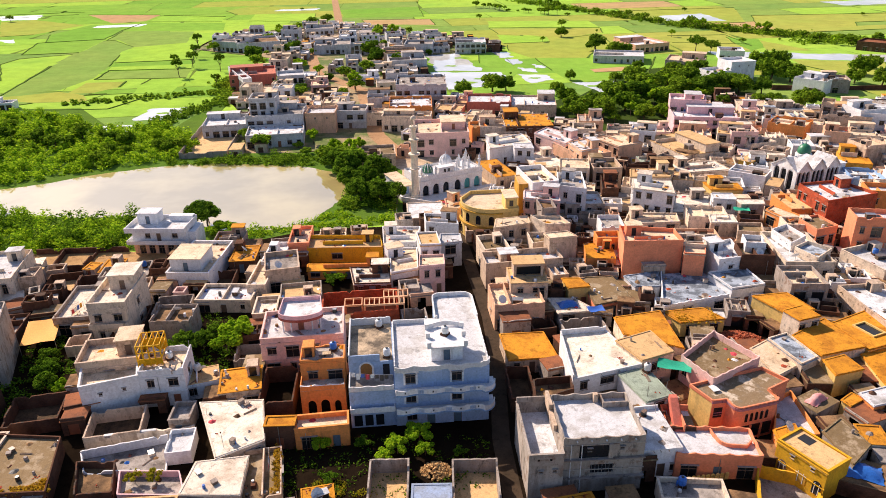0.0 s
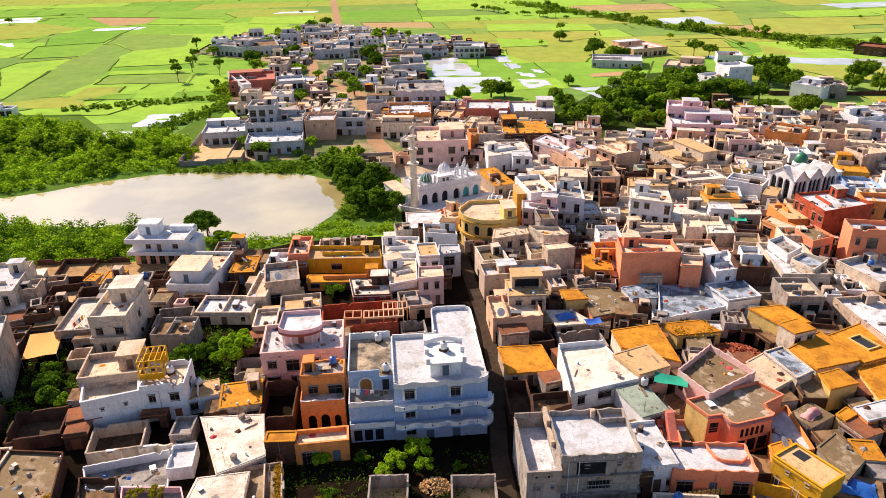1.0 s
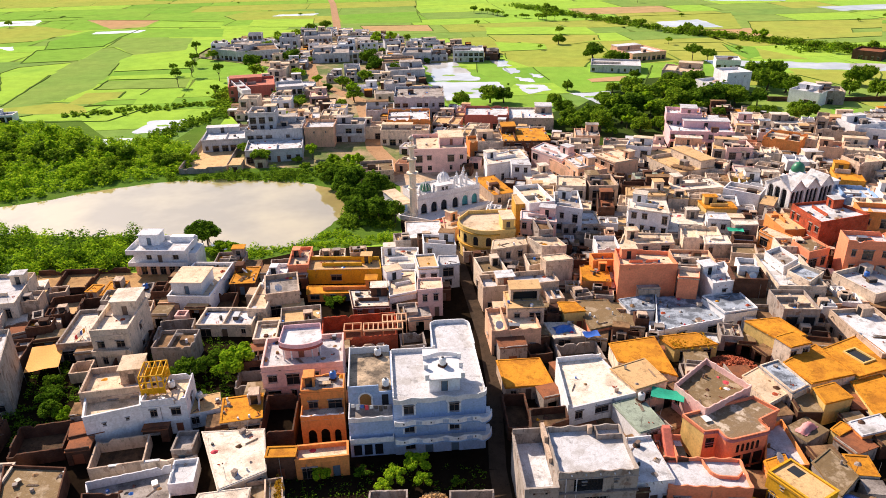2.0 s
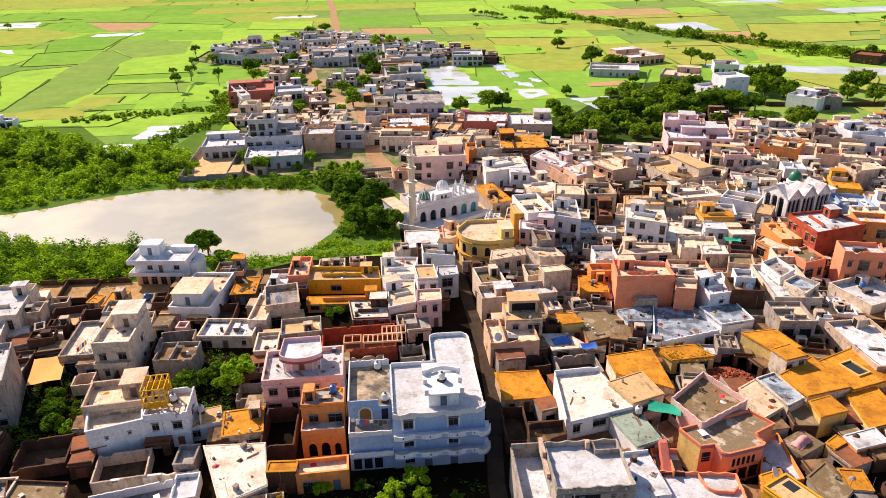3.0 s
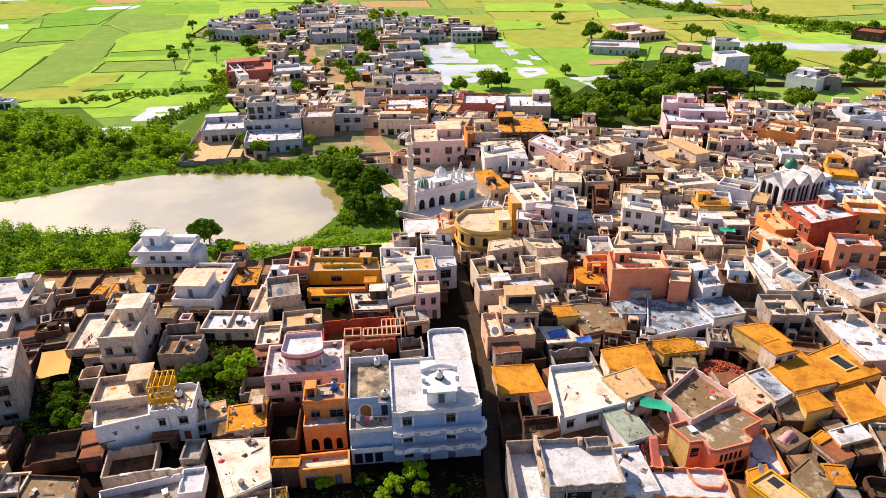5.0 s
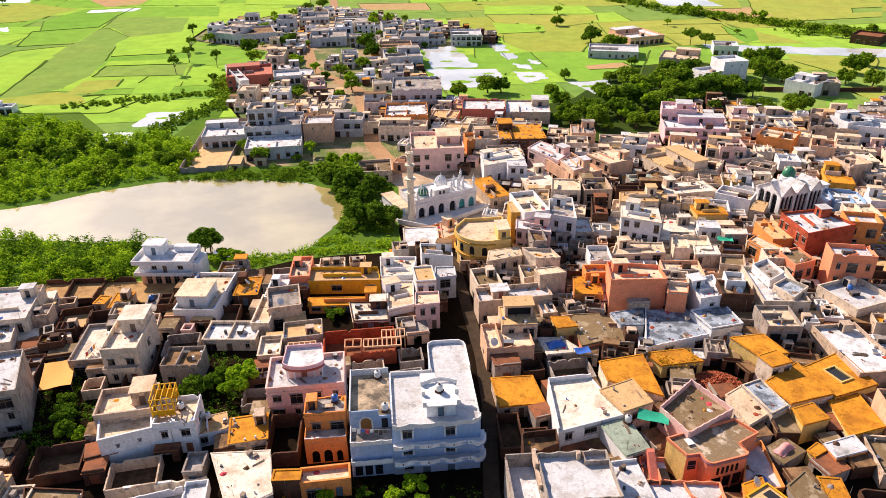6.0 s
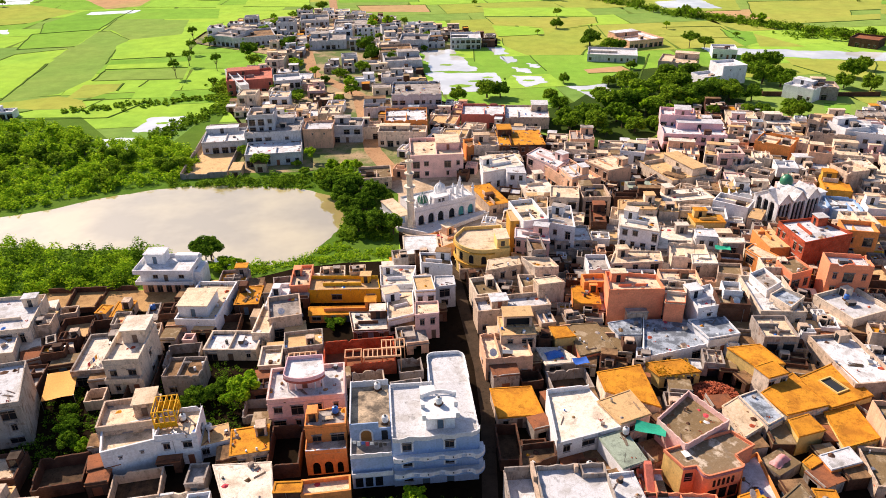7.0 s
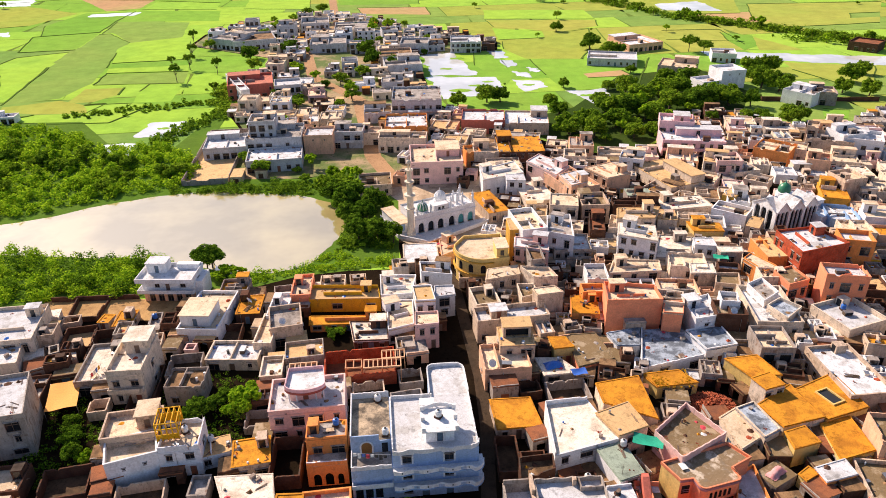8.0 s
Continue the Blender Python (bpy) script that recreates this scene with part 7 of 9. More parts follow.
rubble(-1.4, 74.8, 2.2, 1.2, 240, 2, plain("dry_straw", (0.5, 0.3, 0.12), 0.9), "heap of dry brown rubble beside the weeds")
FOOT.append((52.5, 106.0, 0, 8, 7))


def awning(x, y, yaw, w, d, z, colour, label):
    ob = thing("awning", x, y, yaw, label, "awning")
    s = Shape()
    n = 8
    sag = lambda i, j: z - 0.35 * math.sin(math.pi * i / n) * math.sin(math.pi * j / n) - 0.08 * math.sin(0.9 * i + 0.5 * j)
    for i in range(n):
        for j in range(n):
            q = [(-w / 2 + w * a / n, -d / 2 + d * b / n, sag(a, b)) for a, b in ((i, j), (i + 1, j), (i + 1, j + 1), (i, j + 1))]
            s.face(q)
    s.welded()
    smooth(part("cloth", s, plain("awning_cloth", colour, 0.8), ob))
    for px in (-w / 2, w / 2):
        for py in (-d / 2, d / 2):
            part("pole", Shape().bar((px, py, 0), (px, py, z + 0.1), 0.05), STEEL, ob)


awning(35.3, 90.2, -20, 5.0, 2.6, 6.3, (0.0, 0.36, 0.22), "green shade net stretched over a terrace")
awning(70.0, 152.5, -12, 3.6, 2.0, 6.6, (0.0, 0.42, 0.24), "green shade net stretched over a roof")
awning(28.0, 112.5, 10, 3.0, 2.0, 3.6, (0.02, 0.12, 0.5), "blue plastic sheet over a yard")
tank(31.0, 89.6, 5.62, "white")
awning(-73.0, 109.6, 18, 5.6, 8.6, 2.6, (0.80, 0.36, 0.06), "orange cloth stretched over a yard")
house(-4.3, 164.4, 4, 9.1, 10.5, 3.0, "cream", "white", blind=True, par=0.2, bare=True)


def coral_house():
    """Coral house of an uneven plan, with a mauve parapet and a bay of narrow arched windows."""
    ob = thing("house", 43.4, 84.3, 16, "two-storey coral painted house with a mauve parapet and stained roof", "house", "town houses")
    FOOT.append((43.4, 84.1, radians(16), 14.6, 8.0))
    mauve = plaster("mauve_parapet", (0.46, 0.22, 0.25), 0.5)
    plan = [(-6.6, 3.0), (6.3, 3.6), (7.8, -0.3), (3.6, -1.3), (3.6, -3.2)] + arc(2.7, -3.0, 0.9, 0, -90, 4) + arc(-2.8, -3.0, 0.9, -90, -180, 4) + [(-3.7, -1.5), (-5.8, -1.2)]
    plan = plan[::-1]
    zr = 5.7
    s = Shape()
    prism(s, plan, 0, zr)
    body = part("wall", s, WALL["coral"], ob)
    s = Shape()
    prism(s, [(x * 0.97, y * 0.97) for x, y in plan], zr + 0.003, zr + 0.03)
    part("roof", s, STREAKED, ob, "brown stained roof with pale streaks")
    s = Shape()
    rail(s, plan + plan[:1], zr + 0.003, 0.5, 0.24)
    part("parapet", s, WALL["coral"], ob)
    s = Shape()
    rail(s, [(x * 1.02, y * 1.03) for x, y in plan[:14]], zr - 0.12, 0.42, 0.2)
    part("eaves_band", s, mauve, ob, "mauve band under the roof's edge")
    for k in range(5):
        u = -1.9 + 0.85 * k
        w = Shape().box(u - 0.22, -3.96, 3.4, u + 0.22, -3.904, 4.6).bar((u, -3.96, 4.6), (u, -3.904, 4.6), 0.22, 0, 10)
        part("arched_window", w, PANE_AND_SHADE, body)
    # No hollow here: the verandah's shade is a dark sheet on the wall.
    part("verandah", Shape().box(-2.8, -3.97, 0.6, 2.6, -3.904, 2.7), PANE_AND_SHADE, ob, "dark sheet for the shade of an open verandah")
    for u in (-1.0, 0.8):
        part("pillar", Shape().box(u - 0.15, -4.1, 0.0, u + 0.15, -3.98, 2.8), WALL["coral"], ob)
    run = Vector((-5.8 + 6.6, -1.2 - 3.0))
    side = pose(-6.6, 3.0, 0, 0, 0, math.degrees(math.atan2(run.y, run.x)))
    # Cream facing, with the sun's warmth put into its pale yellow.
    part("side_facing", Shape().box(0, -0.05, 0, run.length, -0.004, zr - 0.15), WALL["straw"], ob, "cream side wall, yellowed to look sunlit", at=side)
    m = pose(-5.8, -1.2, 0, 0, 0, -8)
    w = part("window", Shape().box(0.4, -0.06, 3.0, 1.7, -0.004, 4.7), PANE_AND_SHADE, ob, at=m)
    part("bar", Shape().box(0.4, -0.1, 3.8, 1.7, -0.065, 3.9), mauve, w)
    part("bar", Shape().box(0.4, -0.1, 3.4, 1.7, -0.065, 3.48), mauve, w)
    part("solar_panel", Shape().box(-4.3, 0.6, zr + 0.3, -3.2, 2.0, zr + 0.36), TRIM, ob, "small white framed panel")


coral_house()


def orange_house():
    """Narrow orange house: an upper floor set back behind a terrace, arches below."""
    w, d = 6.8, 4.2
    FOOT.append((-18.7, 88.6, radians(5), 7.2, 4.6))
    ob = house(-19.0, 92.5, 5, w, d, 8.4, "orange", "cement", par=0.5, tanks=1)[0]
    s = Shape()
    arch_wall(s, pose(-w / 2, -d / 2 - 2.8, 0), w, 0, lambda x: 4.6, [(1.6, 1.3, 0.3, 1.9), (3.6, 1.4, 0.3, 1.9), (5.5, 1.0, 0.3, 1.9)], 0.5)
    for m in (pose(w / 2, -d / 2 - 2.8, 0, 0, 0, 90), pose(-w / 2, -d / 2 - 0.004, 0, 0, 0, 270)):
        wall_side(s, m, 2.796, 0, 4.6, [])
    part("porch_wall", s, WALL["orange"], ob)
    # Dark board that supplies the porch's shade.
    part("porch_back", Shape().box(-w / 2 + 0.2, -d / 2 - 1.6, 0, w / 2 - 0.2, -d / 2 - 1.5, 4.4), PANE_AND_SHADE, ob, "dark sheet for the deep shade behind the arches")
    part("porch_floor", Shape().box(-w / 2 + 0.02, -d / 2 - 2.78, 4.45, w / 2 - 0.02, -d / 2 - 0.01, 4.62), ROOF["cement"], ob)
    s = Shape()
    rail(s, [(-w / 2 + 0.1, -d / 2 - 0.1)] + [(-w / 2 + 0.1 + (w - 0.2) * i / 24, -d / 2 - 2.7) for i in range(25)] + [(w / 2 - 0.1, -d / 2 - 0.1)], 4.62, 0.95, 0.16, 0.22, 2.2)
    part("porch_parapet", s, WALL["orange"], ob)
    s = Shape()
    rail(s, [(-w / 2 + 0.1 + (w - 0.2) * i / 24, -d / 2 - 2.7) for i in range(25)], 5.42, 0.22, 0.2, 0.2, 2.2)
    part("parapet_coping", s, TRIM, ob, "white wavy coping")


orange_house()


def cement_house():
    """Bare cement house with a limewashed roof, a verandah and a lower west terrace."""
    w, d = 10.6, 9.2
    ob, zr = house(20.0, 75.3, 3, w, d, 9.2, "grey", "white", blind=True, wavy=True, bare=True)
    f = -d / 2
    for z in (2.6, 5.6):
        part("ledge", Shape().box(-w / 2 - 0.1, f - 0.45, z, w / 2 + 0.1, f - 0.004, z + 0.14), WALL["cement"], ob)
    # Verandah shade drawn as a dark sheet on a closed front.
    part("verandah", Shape().box(-3.2, f - 0.02, 5.8, 0.6, f + 0.004 - 0.006, 7.8), PANE_AND_SHADE, ob, "dark sheet for the shade of an open verandah")
    part("verandah_pier", Shape().box(0.6, f - 0.3, 5.74, 1.1, f - 0.004, 8.0), WALL["grey"], ob)
    part("grille_window", Shape().box(-1.6, f - 0.05, 3.3, 1.4, f - 0.004, 4.6), PANE_AND_SHADE, ob)
    for i in range(7):
        part("grille_bar", Shape().box(-1.5 + 0.46 * i, f - 0.09, 3.3, -1.44 + 0.46 * i, f - 0.055, 4.6), STEEL, ob)
    for x in (-4.3, -2.9):
        part("drain_pipe", Shape().bar((x, f - 0.12, 0.1), (x, f - 0.12, 8.0), 0.07), TRIM, ob)
    for i in range(5):
        part("spout", Shape().bar((-3.6 + 1.9 * i, f - 0.22, 8.5), (-3.6 + 1.9 * i, f + 0.02, 8.55), 0.1), TRIM, ob)
    part("roof_step", Shape().box(1.6, 2.4, zr + 0.02, w / 2 - 0.25, 2.6, zr + 0.9), WALL["cement"], ob)
    part("roof_step", Shape().box(1.6, 2.6, zr + 0.02, 1.8, d / 2 - 0.25, zr + 0.9), WALL["cement"], ob)
    part("roof_pier", Shape().box(0.6, d / 2 - 1.0, zr + 0.02, 1.2, d / 2 - 0.3, zr + 1.3), WALL["beige"], ob)
    # west terrace with stepped walls
    t = house(12.4, 74.9, 3, 4.5, 11.0, 7.5, "grey", "white", blind=True, par=1.9, bare=True)[0]
    part("stepped_wall", Shape().box(1.75, -1.0, 7.44, 2.24, 2.2, 8.3), WALL["beige"], t)
    part("stepped_wall", Shape().box(1.75, 2.2, 7.44, 2.24, 5.4, 9.2), WALL["beige"], t)
    part("back_wall", Shape().box(-2.2, 5.25, 7.44, 1.7, 5.48, 8.3), WALL["cement"], t)
    for x in (-1.0, 0.6):
        part("vent", Shape().box(x - 0.15, -5.53, 6.4, x + 0.15, -5.504, 6.7), PANE_AND_SHADE, t)


cement_house()


def yellow_house():
    """Bright yellow house with arched windows on its lit side."""
    ob = house(48.2, 72.1, -60, 7.2, 4.8, 5.4, "yellow", "tan", blind=True, par=0.3, bare=True)[0]
    f = -2.4
    for x, w, z0, z1, m in ((-2.3, 1.2, 0.2, 2.2, DOOR_PAINT[0]), (0.4, 1.5, 1.1, 2.5, WALL["ochre"]), (2.7, 1.2, 0.9, 2.4, PANE_AND_SHADE)):
        s = Shape().box(x - w / 2, f - 0.05, z0, x + w / 2, f - 0.004, z1)
        if w < 1.4:
            s.bar((x, f - 0.05, z1), (x, f - 0.004, z1), w / 2, 0, 16)
        q = part("arched_window", s, m, ob)
        for k in (-0.25, 0.25):
            part("bar", Shape().box(x + k * w - 0.04, f - 0.08, z0, x + k * w + 0.04, f - 0.055, z1 + 0.3), TRIM, q)
        part("bar", Shape().box(x - w / 2, f - 0.08, z1 - 0.04, x + w / 2, f - 0.055, z1 + 0.04), TRIM, q)
    part("band", Shape().box(-3.6, f - 0.12, 4.7, 3.6, f - 0.004, 4.9), WALL["ochre"], ob)
    # Thin black sheet on the roof, for a shaded pit.
    part("pit", Shape().box(-2.6, 0.2, 5.13, -0.8, 1.8, 5.16), TANK["black"], ob, "black sheet for the shade in a light well")


yellow_house()


def coral_terrace():
    """What stands on the coral house's front terrace: a red stair, a light well and inner walls."""
    ob = house(36.4, 75.4, -4, 11.3, 5.8, 4.4, "coral", "white", wavy=True, bare=True)[0]
    z = 3.27
    part("side_block", Shape().box(-5.65, 2.904, 0, -1.5, 7.6, z - 0.02), WALL["coral"], ob)
    part("side_floor", Shape().box(-5.5, 2.91, z - 0.018, -1.6, 7.5, z + 0.02), ROOF["white"], ob)
    s = Shape()
    rail(s, [(-5.55, 2.95), (-5.55, 7.5), (-1.6, 7.5)], z, 1.0, 0.2)
    part("side_parapet", s, WALL["coral"], ob)
    s = Shape()
    prism(s, [(2.3, 0), (7.4, 0), (7.4, 2.9), (6.6, 2.9), (2.3, 0.4)], -4.6, -3.5)
    part("stair_back", s.moved(Matrix(((0, 0, 1, 0), (1, 0, 0, 0), (0, 1, 0, z), (0, 0, 0, 1)))), WALL["pinkred"], ob, "sloping dark red back of a stair")
    part("stair_wall", Shape().box(-3.46, 2.2, z, -3.25, 7.4, z + 1.6), WALL["coral"], ob)
    s = Shape()
    rail(s, [(0.2, 2.6), (0.4, 1.4)] + arc(2.2, 1.0, 1.6, 180, 270, 6) + [(4.2, -0.7), (5.2, 0.4)], z, 0.85, 0.2)
    part("inner_parapet", s, WALL["coral"], ob)
    # Black sheet on the terrace floor, for the well's shade.
    part("light_well", Shape().box(1.2, 0.6, z, 4.4, 2.3, z + 0.05), TANK["black"], ob, "black sheet for the shade in a light well")


coral_terrace()
clutter("dish", pose(47, 76.9, 4.1, 0, 0, 30))


def plank_fence(a, b, h):
    """A fence of upright planks with rounded tops."""
    ob = thing("plank_fence", a[0], a[1], math.degrees(math.atan2(b[1] - a[1], b[0] - a[0])), "pale yellow plank fence round a yard", "fence")
    run = math.hypot(b[0] - a[0], b[1] - a[1])
    n = int(run / 0.62)
    for k in range(n):
        x = (k + 0.5) * run / n
        part("plank", Shape().box(x - 0.27, -0.04, 0.1, x + 0.27, 0.04, h - 0.25).bar((x, -0.04, h - 0.25), (x, 0.04, h - 0.25), 0.27, 0, 10), WALL["straw"], ob)
    for z in (0.35, h - 0.4):
        part("rail", Shape().box(0, 0.045, z, run, 0.1, z + 0.09), BARK, ob)


plank_fence((31.2, 71.6), (37.9, 72.4), 1.3)


# a long low wall round the plots behind the town
wall_line = thing("boundary_wall", 160, 306, -2, "long low brown brick wall round a plot", "wall")
s = Shape()
rail(s, [(-16, 2), (-16, -2), (18, -3.5), (34, -4)], 0, 2.1, 0.3, rag=0.4)
part("wall", s, WALL["brick"], wall_line)


# a broken white wall in front of the white house
garden_wall = thing("garden_wall", -43.0, 82.2, 9, "low broken whitewashed wall with dark stains", "wall")
s = Shape()
rail(s, [(-7.0 + 0.5 * i, 0.25 * math.sin(i)) for i in range(27)], 0, 2.0, 0.3, rag=0.5)
part("wall", s, WALL["cream"], garden_wall)
part("coping", Shape().box(-6.6, -0.25, 2.003, -3.0, 0.2, 2.1), TRIM, garden_wall)
part("coping", Shape().box(-2.2, -0.2, 2.003, 0.6, 0.22, 2.09), TRIM, garden_wall)


CLOTH_PINK = plaster("faded_cloth", (0.80, 0.34, 0.34), 0.4, (0.7, 0.66, 0.62))


def tarpaulin(x, y, yaw, z, a, b, mat, label, seed):
    """A crumpled sheet thrown over a heap."""
    tarp = thing("tarpaulin", x, y, yaw, label, "tarpaulin", z=z)
    s = Shape()
    r = random.Random(seed)
    for i in range(11):
        for j in range(9):
            u, v = i / 5 - 1, j / 4 - 1
            s.v.append((a * u + r.uniform(-0.1, 0.1), b * v + r.uniform(-0.1, 0.1), max(0.0, 0.9 - 0.8 * u * u - 0.8 * v * v) + r.uniform(0, 0.14)))
    for i in range(10):
        for j in range(8):
            s.f.append((i * 9 + j, (i + 1) * 9 + j, (i + 1) * 9 + j + 1, i * 9 + j + 1))
            s.s.append(0)
    smooth(part("sheet", s, mat, tarp))


house(54.2, 70.8, -25, 7.0, 5.5, 2.5, "brick", "dirt", blind=True, par=0.1, bare=True)
tarpaulin(54.2, 70.8, -25, 2.43, 2.6, 1.7, TANK["blue"], "crumpled bright blue plastic sheet on a low roof", 4)
house(55.9, 86.0, 30, 5.5, 4.0, 2.5, "cement", "stain", blind=True, par=0.1, bare=True)
tarpaulin(55.9, 86.0, 35, 2.43, 1.9, 0.9, CLOTH_PINK, "heap of pink and white cloth on a low roof", 5)
tarpaulin(23.3, 115.6, 12, 2.72, 1.8, 1.2, TANK["blue"], "crumpled bright blue plastic sheet over a heap", 6)

# ---- infill: lower houses in the gaps of the plan ----


def inside(px, py, poly):
    hit = False
    for (xa, ya), (xb, yb) in zip(poly, poly[1:] + poly[:1]):
        if (ya > py) != (yb > py) and px < (xb - xa) * (py - ya) / (yb - ya) + xa:
            hit = not hit
    return hit


def corners(x, y, w_, w, d, grow=0.0):
    c, s_ = math.cos(w_), math.sin(w_)
    a, b = w / 2 + grow, d / 2 + grow
    return [(x + c * u - s_ * v, y + s_ * u + c * v) for u, v in ((-a, -b), (a, -b), (a, b), (-a, b))]


def overlap(p, q):
    for poly in (p, q):
        for (xa, ya), (xb, yb) in zip(poly, poly[1:] + poly[:1]):
            nx, ny = yb - ya, xa - xb
            u = [nx * px + ny * py for px, py in p]
            v = [nx * px + ny * py for px, py in q]
            if max(u) <= min(v) or max(v) <= min(u):
                return False
    return True


KEEP_OUT = [[(-80, 102), (-66, 102), (-68, 115), (-80, 116)], [(30.2, 68.1), (38.9, 68.9), (38.9, 74.4), (30.2, 73.6)], [(-4, 111), (6.5, 111), (5.5, 133), (1, 137), (-1, 126), (-4, 124)], [(-46, 147), (-31, 151), (-12, 148), (-10, 168), (-46, 168)], [(-30, 122), (-11, 122), (-11, 146), (-30, 146)], [(-94, 139), (-58, 138), (-58, 158), (-94, 150)], [(-66, 66), (-36, 66), (-38, 84), (-60, 84)], [(-26, 68), (8, 68), (8, 84), (-26, 84)], [(-20, 205), (-12, 178), (0, 168), (20, 182), (18, 212), (-14, 220)], 
            [(-60, 94), (-34, 94), (-34, 118), (-60, 118)], [(-80, 90), (-60, 90), (-60, 106), (-80, 106)], [(-140, 100), (-90, 100), (-90, 190), (-140, 190)], [(46, 252), (90, 252), (90, 290), (46, 290)],
            [(-42, 205), (-12, 205), (-12, 250), (-42, 250)]]


FAR = Shape()  # the houses too far off to pick apart, joined
FAR_MATS = [WALL[k] for k in ("cream", "beige", "cement", "white", "peach", "brick", "grey", "pink")] + [ROOF[k] for k in ("cream", "white", "tan", "dirt", "cement", "mud")] + [PANE_AND_SHADE, WALL["ash"], ROOF["pale"], ROOF["cool"]]


def far_house(x, y, yaw, w, d, h, wall, roof, r):
    FOOT.append((x, y, radians(yaw), w, d))
    TOPS[FOOT[-1]] = h
    s = Shape()
    zr = h - (0.8 if y < 172 else 0.45)
    ROOFS.append((x, y, yaw, w, d, zr + 0.02, None))
    wi = {"cream": 0, "beige": 1, "cement": 2, "white": 3, "peach": 4, "brick": 5, "grey": 6, "pink": 7, "ash": 15}[wall]
    ri = {"cream": 8, "white": 9, "tan": 10, "dirt": 11, "cement": 12, "mud": 13, "beige": 8, "stain": 11, "pale": 16, "cool": 17}[roof]
    a, b = w / 2, d / 2
    holes = [o[:4] for o in openings_for(w, 0, max(1, round(zr / 3.3)), zr / max(1, round(zr / 3.3)), True, r, 1.0, 0.55)]
    for m, width, o in ((pose(-a, -b, 0), w, holes), (pose(a, -b, 0, 0, 0, 90), d, []), (pose(a, b, 0, 0, 0, 180), w, []), (pose(-a, b, 0, 0, 0, 270), d, [])):
        wall_side(s, m, width, 0, zr, o, 0.22, wi)
    for q in holes:
        s.face([(q[0] - a, -b + 0.2, q[2]), (q[1] - a, -b + 0.2, q[2]), (q[1] - a, -b + 0.2, q[3]), (q[0] - a, -b + 0.2, q[3])], 14)
        s.box(q[0] - a - 0.15, -b - 0.4, q[3] + 0.05, q[1] - a + 0.15, -b - 0.004, q[3] + 0.14, wi)
    s.box(-a + 0.02, -b + 0.02, zr - 0.2, a - 0.02, b - 0.02, zr + 0.02, ri)
    t = 0.2
    for q in ((-a, -b, a, -b + t), (-a, b - t, a, b), (-a, -b + t, -a + t, b - t), (a - t, -b + t, a, b - t)):
        s.box(q[0], q[1], zr, q[2], q[3], h, wi)
    if w > 5 and r.random() < 0.33:
        rw, rd = w * r.uniform(0.16, 0.42), d * r.uniform(0.12, 0.2)
        cx, cy = r.choice((-1, 1)) * (a - rw - 0.25), b - rd - 0.25
        s.box(cx - rw, cy - rd, zr + 0.02, cx + rw, cy + rd, zr + 2.5, wi)
        s.box(cx - rw - 0.2, cy - rd - 0.2, zr + 2.5, cx + rw + 0.2, cy + rd + 0.2, zr + 2.66, ri)
        # Dark face for the shade inside the doorway.
        s.box(cx - 0.45, cy - rd - 0.03, zr + 0.02, cx + 0.45, cy - rd - 0.005, zr + 2.0, 14)
    for _ in range(3):
        if r.random() < 0.7:
            cx, cy = r.uniform(-0.3, 0.3) * w, r.uniform(-0.3, 0.25) * d
            k = r.random()
            if k < 0.4:
                s.box(cx - 0.12, max(cy - d * 0.3, -b + t), zr + 0.02, cx + 0.12, min(cy + d * 0.3, b - t), zr + r.uniform(0.6, 1.2), wi)
            elif k < 0.7:
                s.box(max(cx - w * 0.3, -a + t), cy - 0.12, zr + 0.02, min(cx + w * 0.3, a - t), cy + 0.12, zr + r.uniform(0.6, 1.3), wi)
            else:
                s.box(cx - 0.9, cy - 0.7, zr + 0.02, cx + 0.9, cy + 0.7, zr + 1.5, r.choice((2, 1, 5)))
                s.box(cx - 0.6, cy - 0.73, zr + 0.04, cx + 0.6, cy - 0.705, zr + 1.3, 14)
    s.moved(pose(x, y, 0, 0, 0, yaw))
    k = len(FAR.v)
    FAR.v += s.v
    FAR.f += [tuple(i + k for i in f) for f in s.f]
    FAR.s += s.s


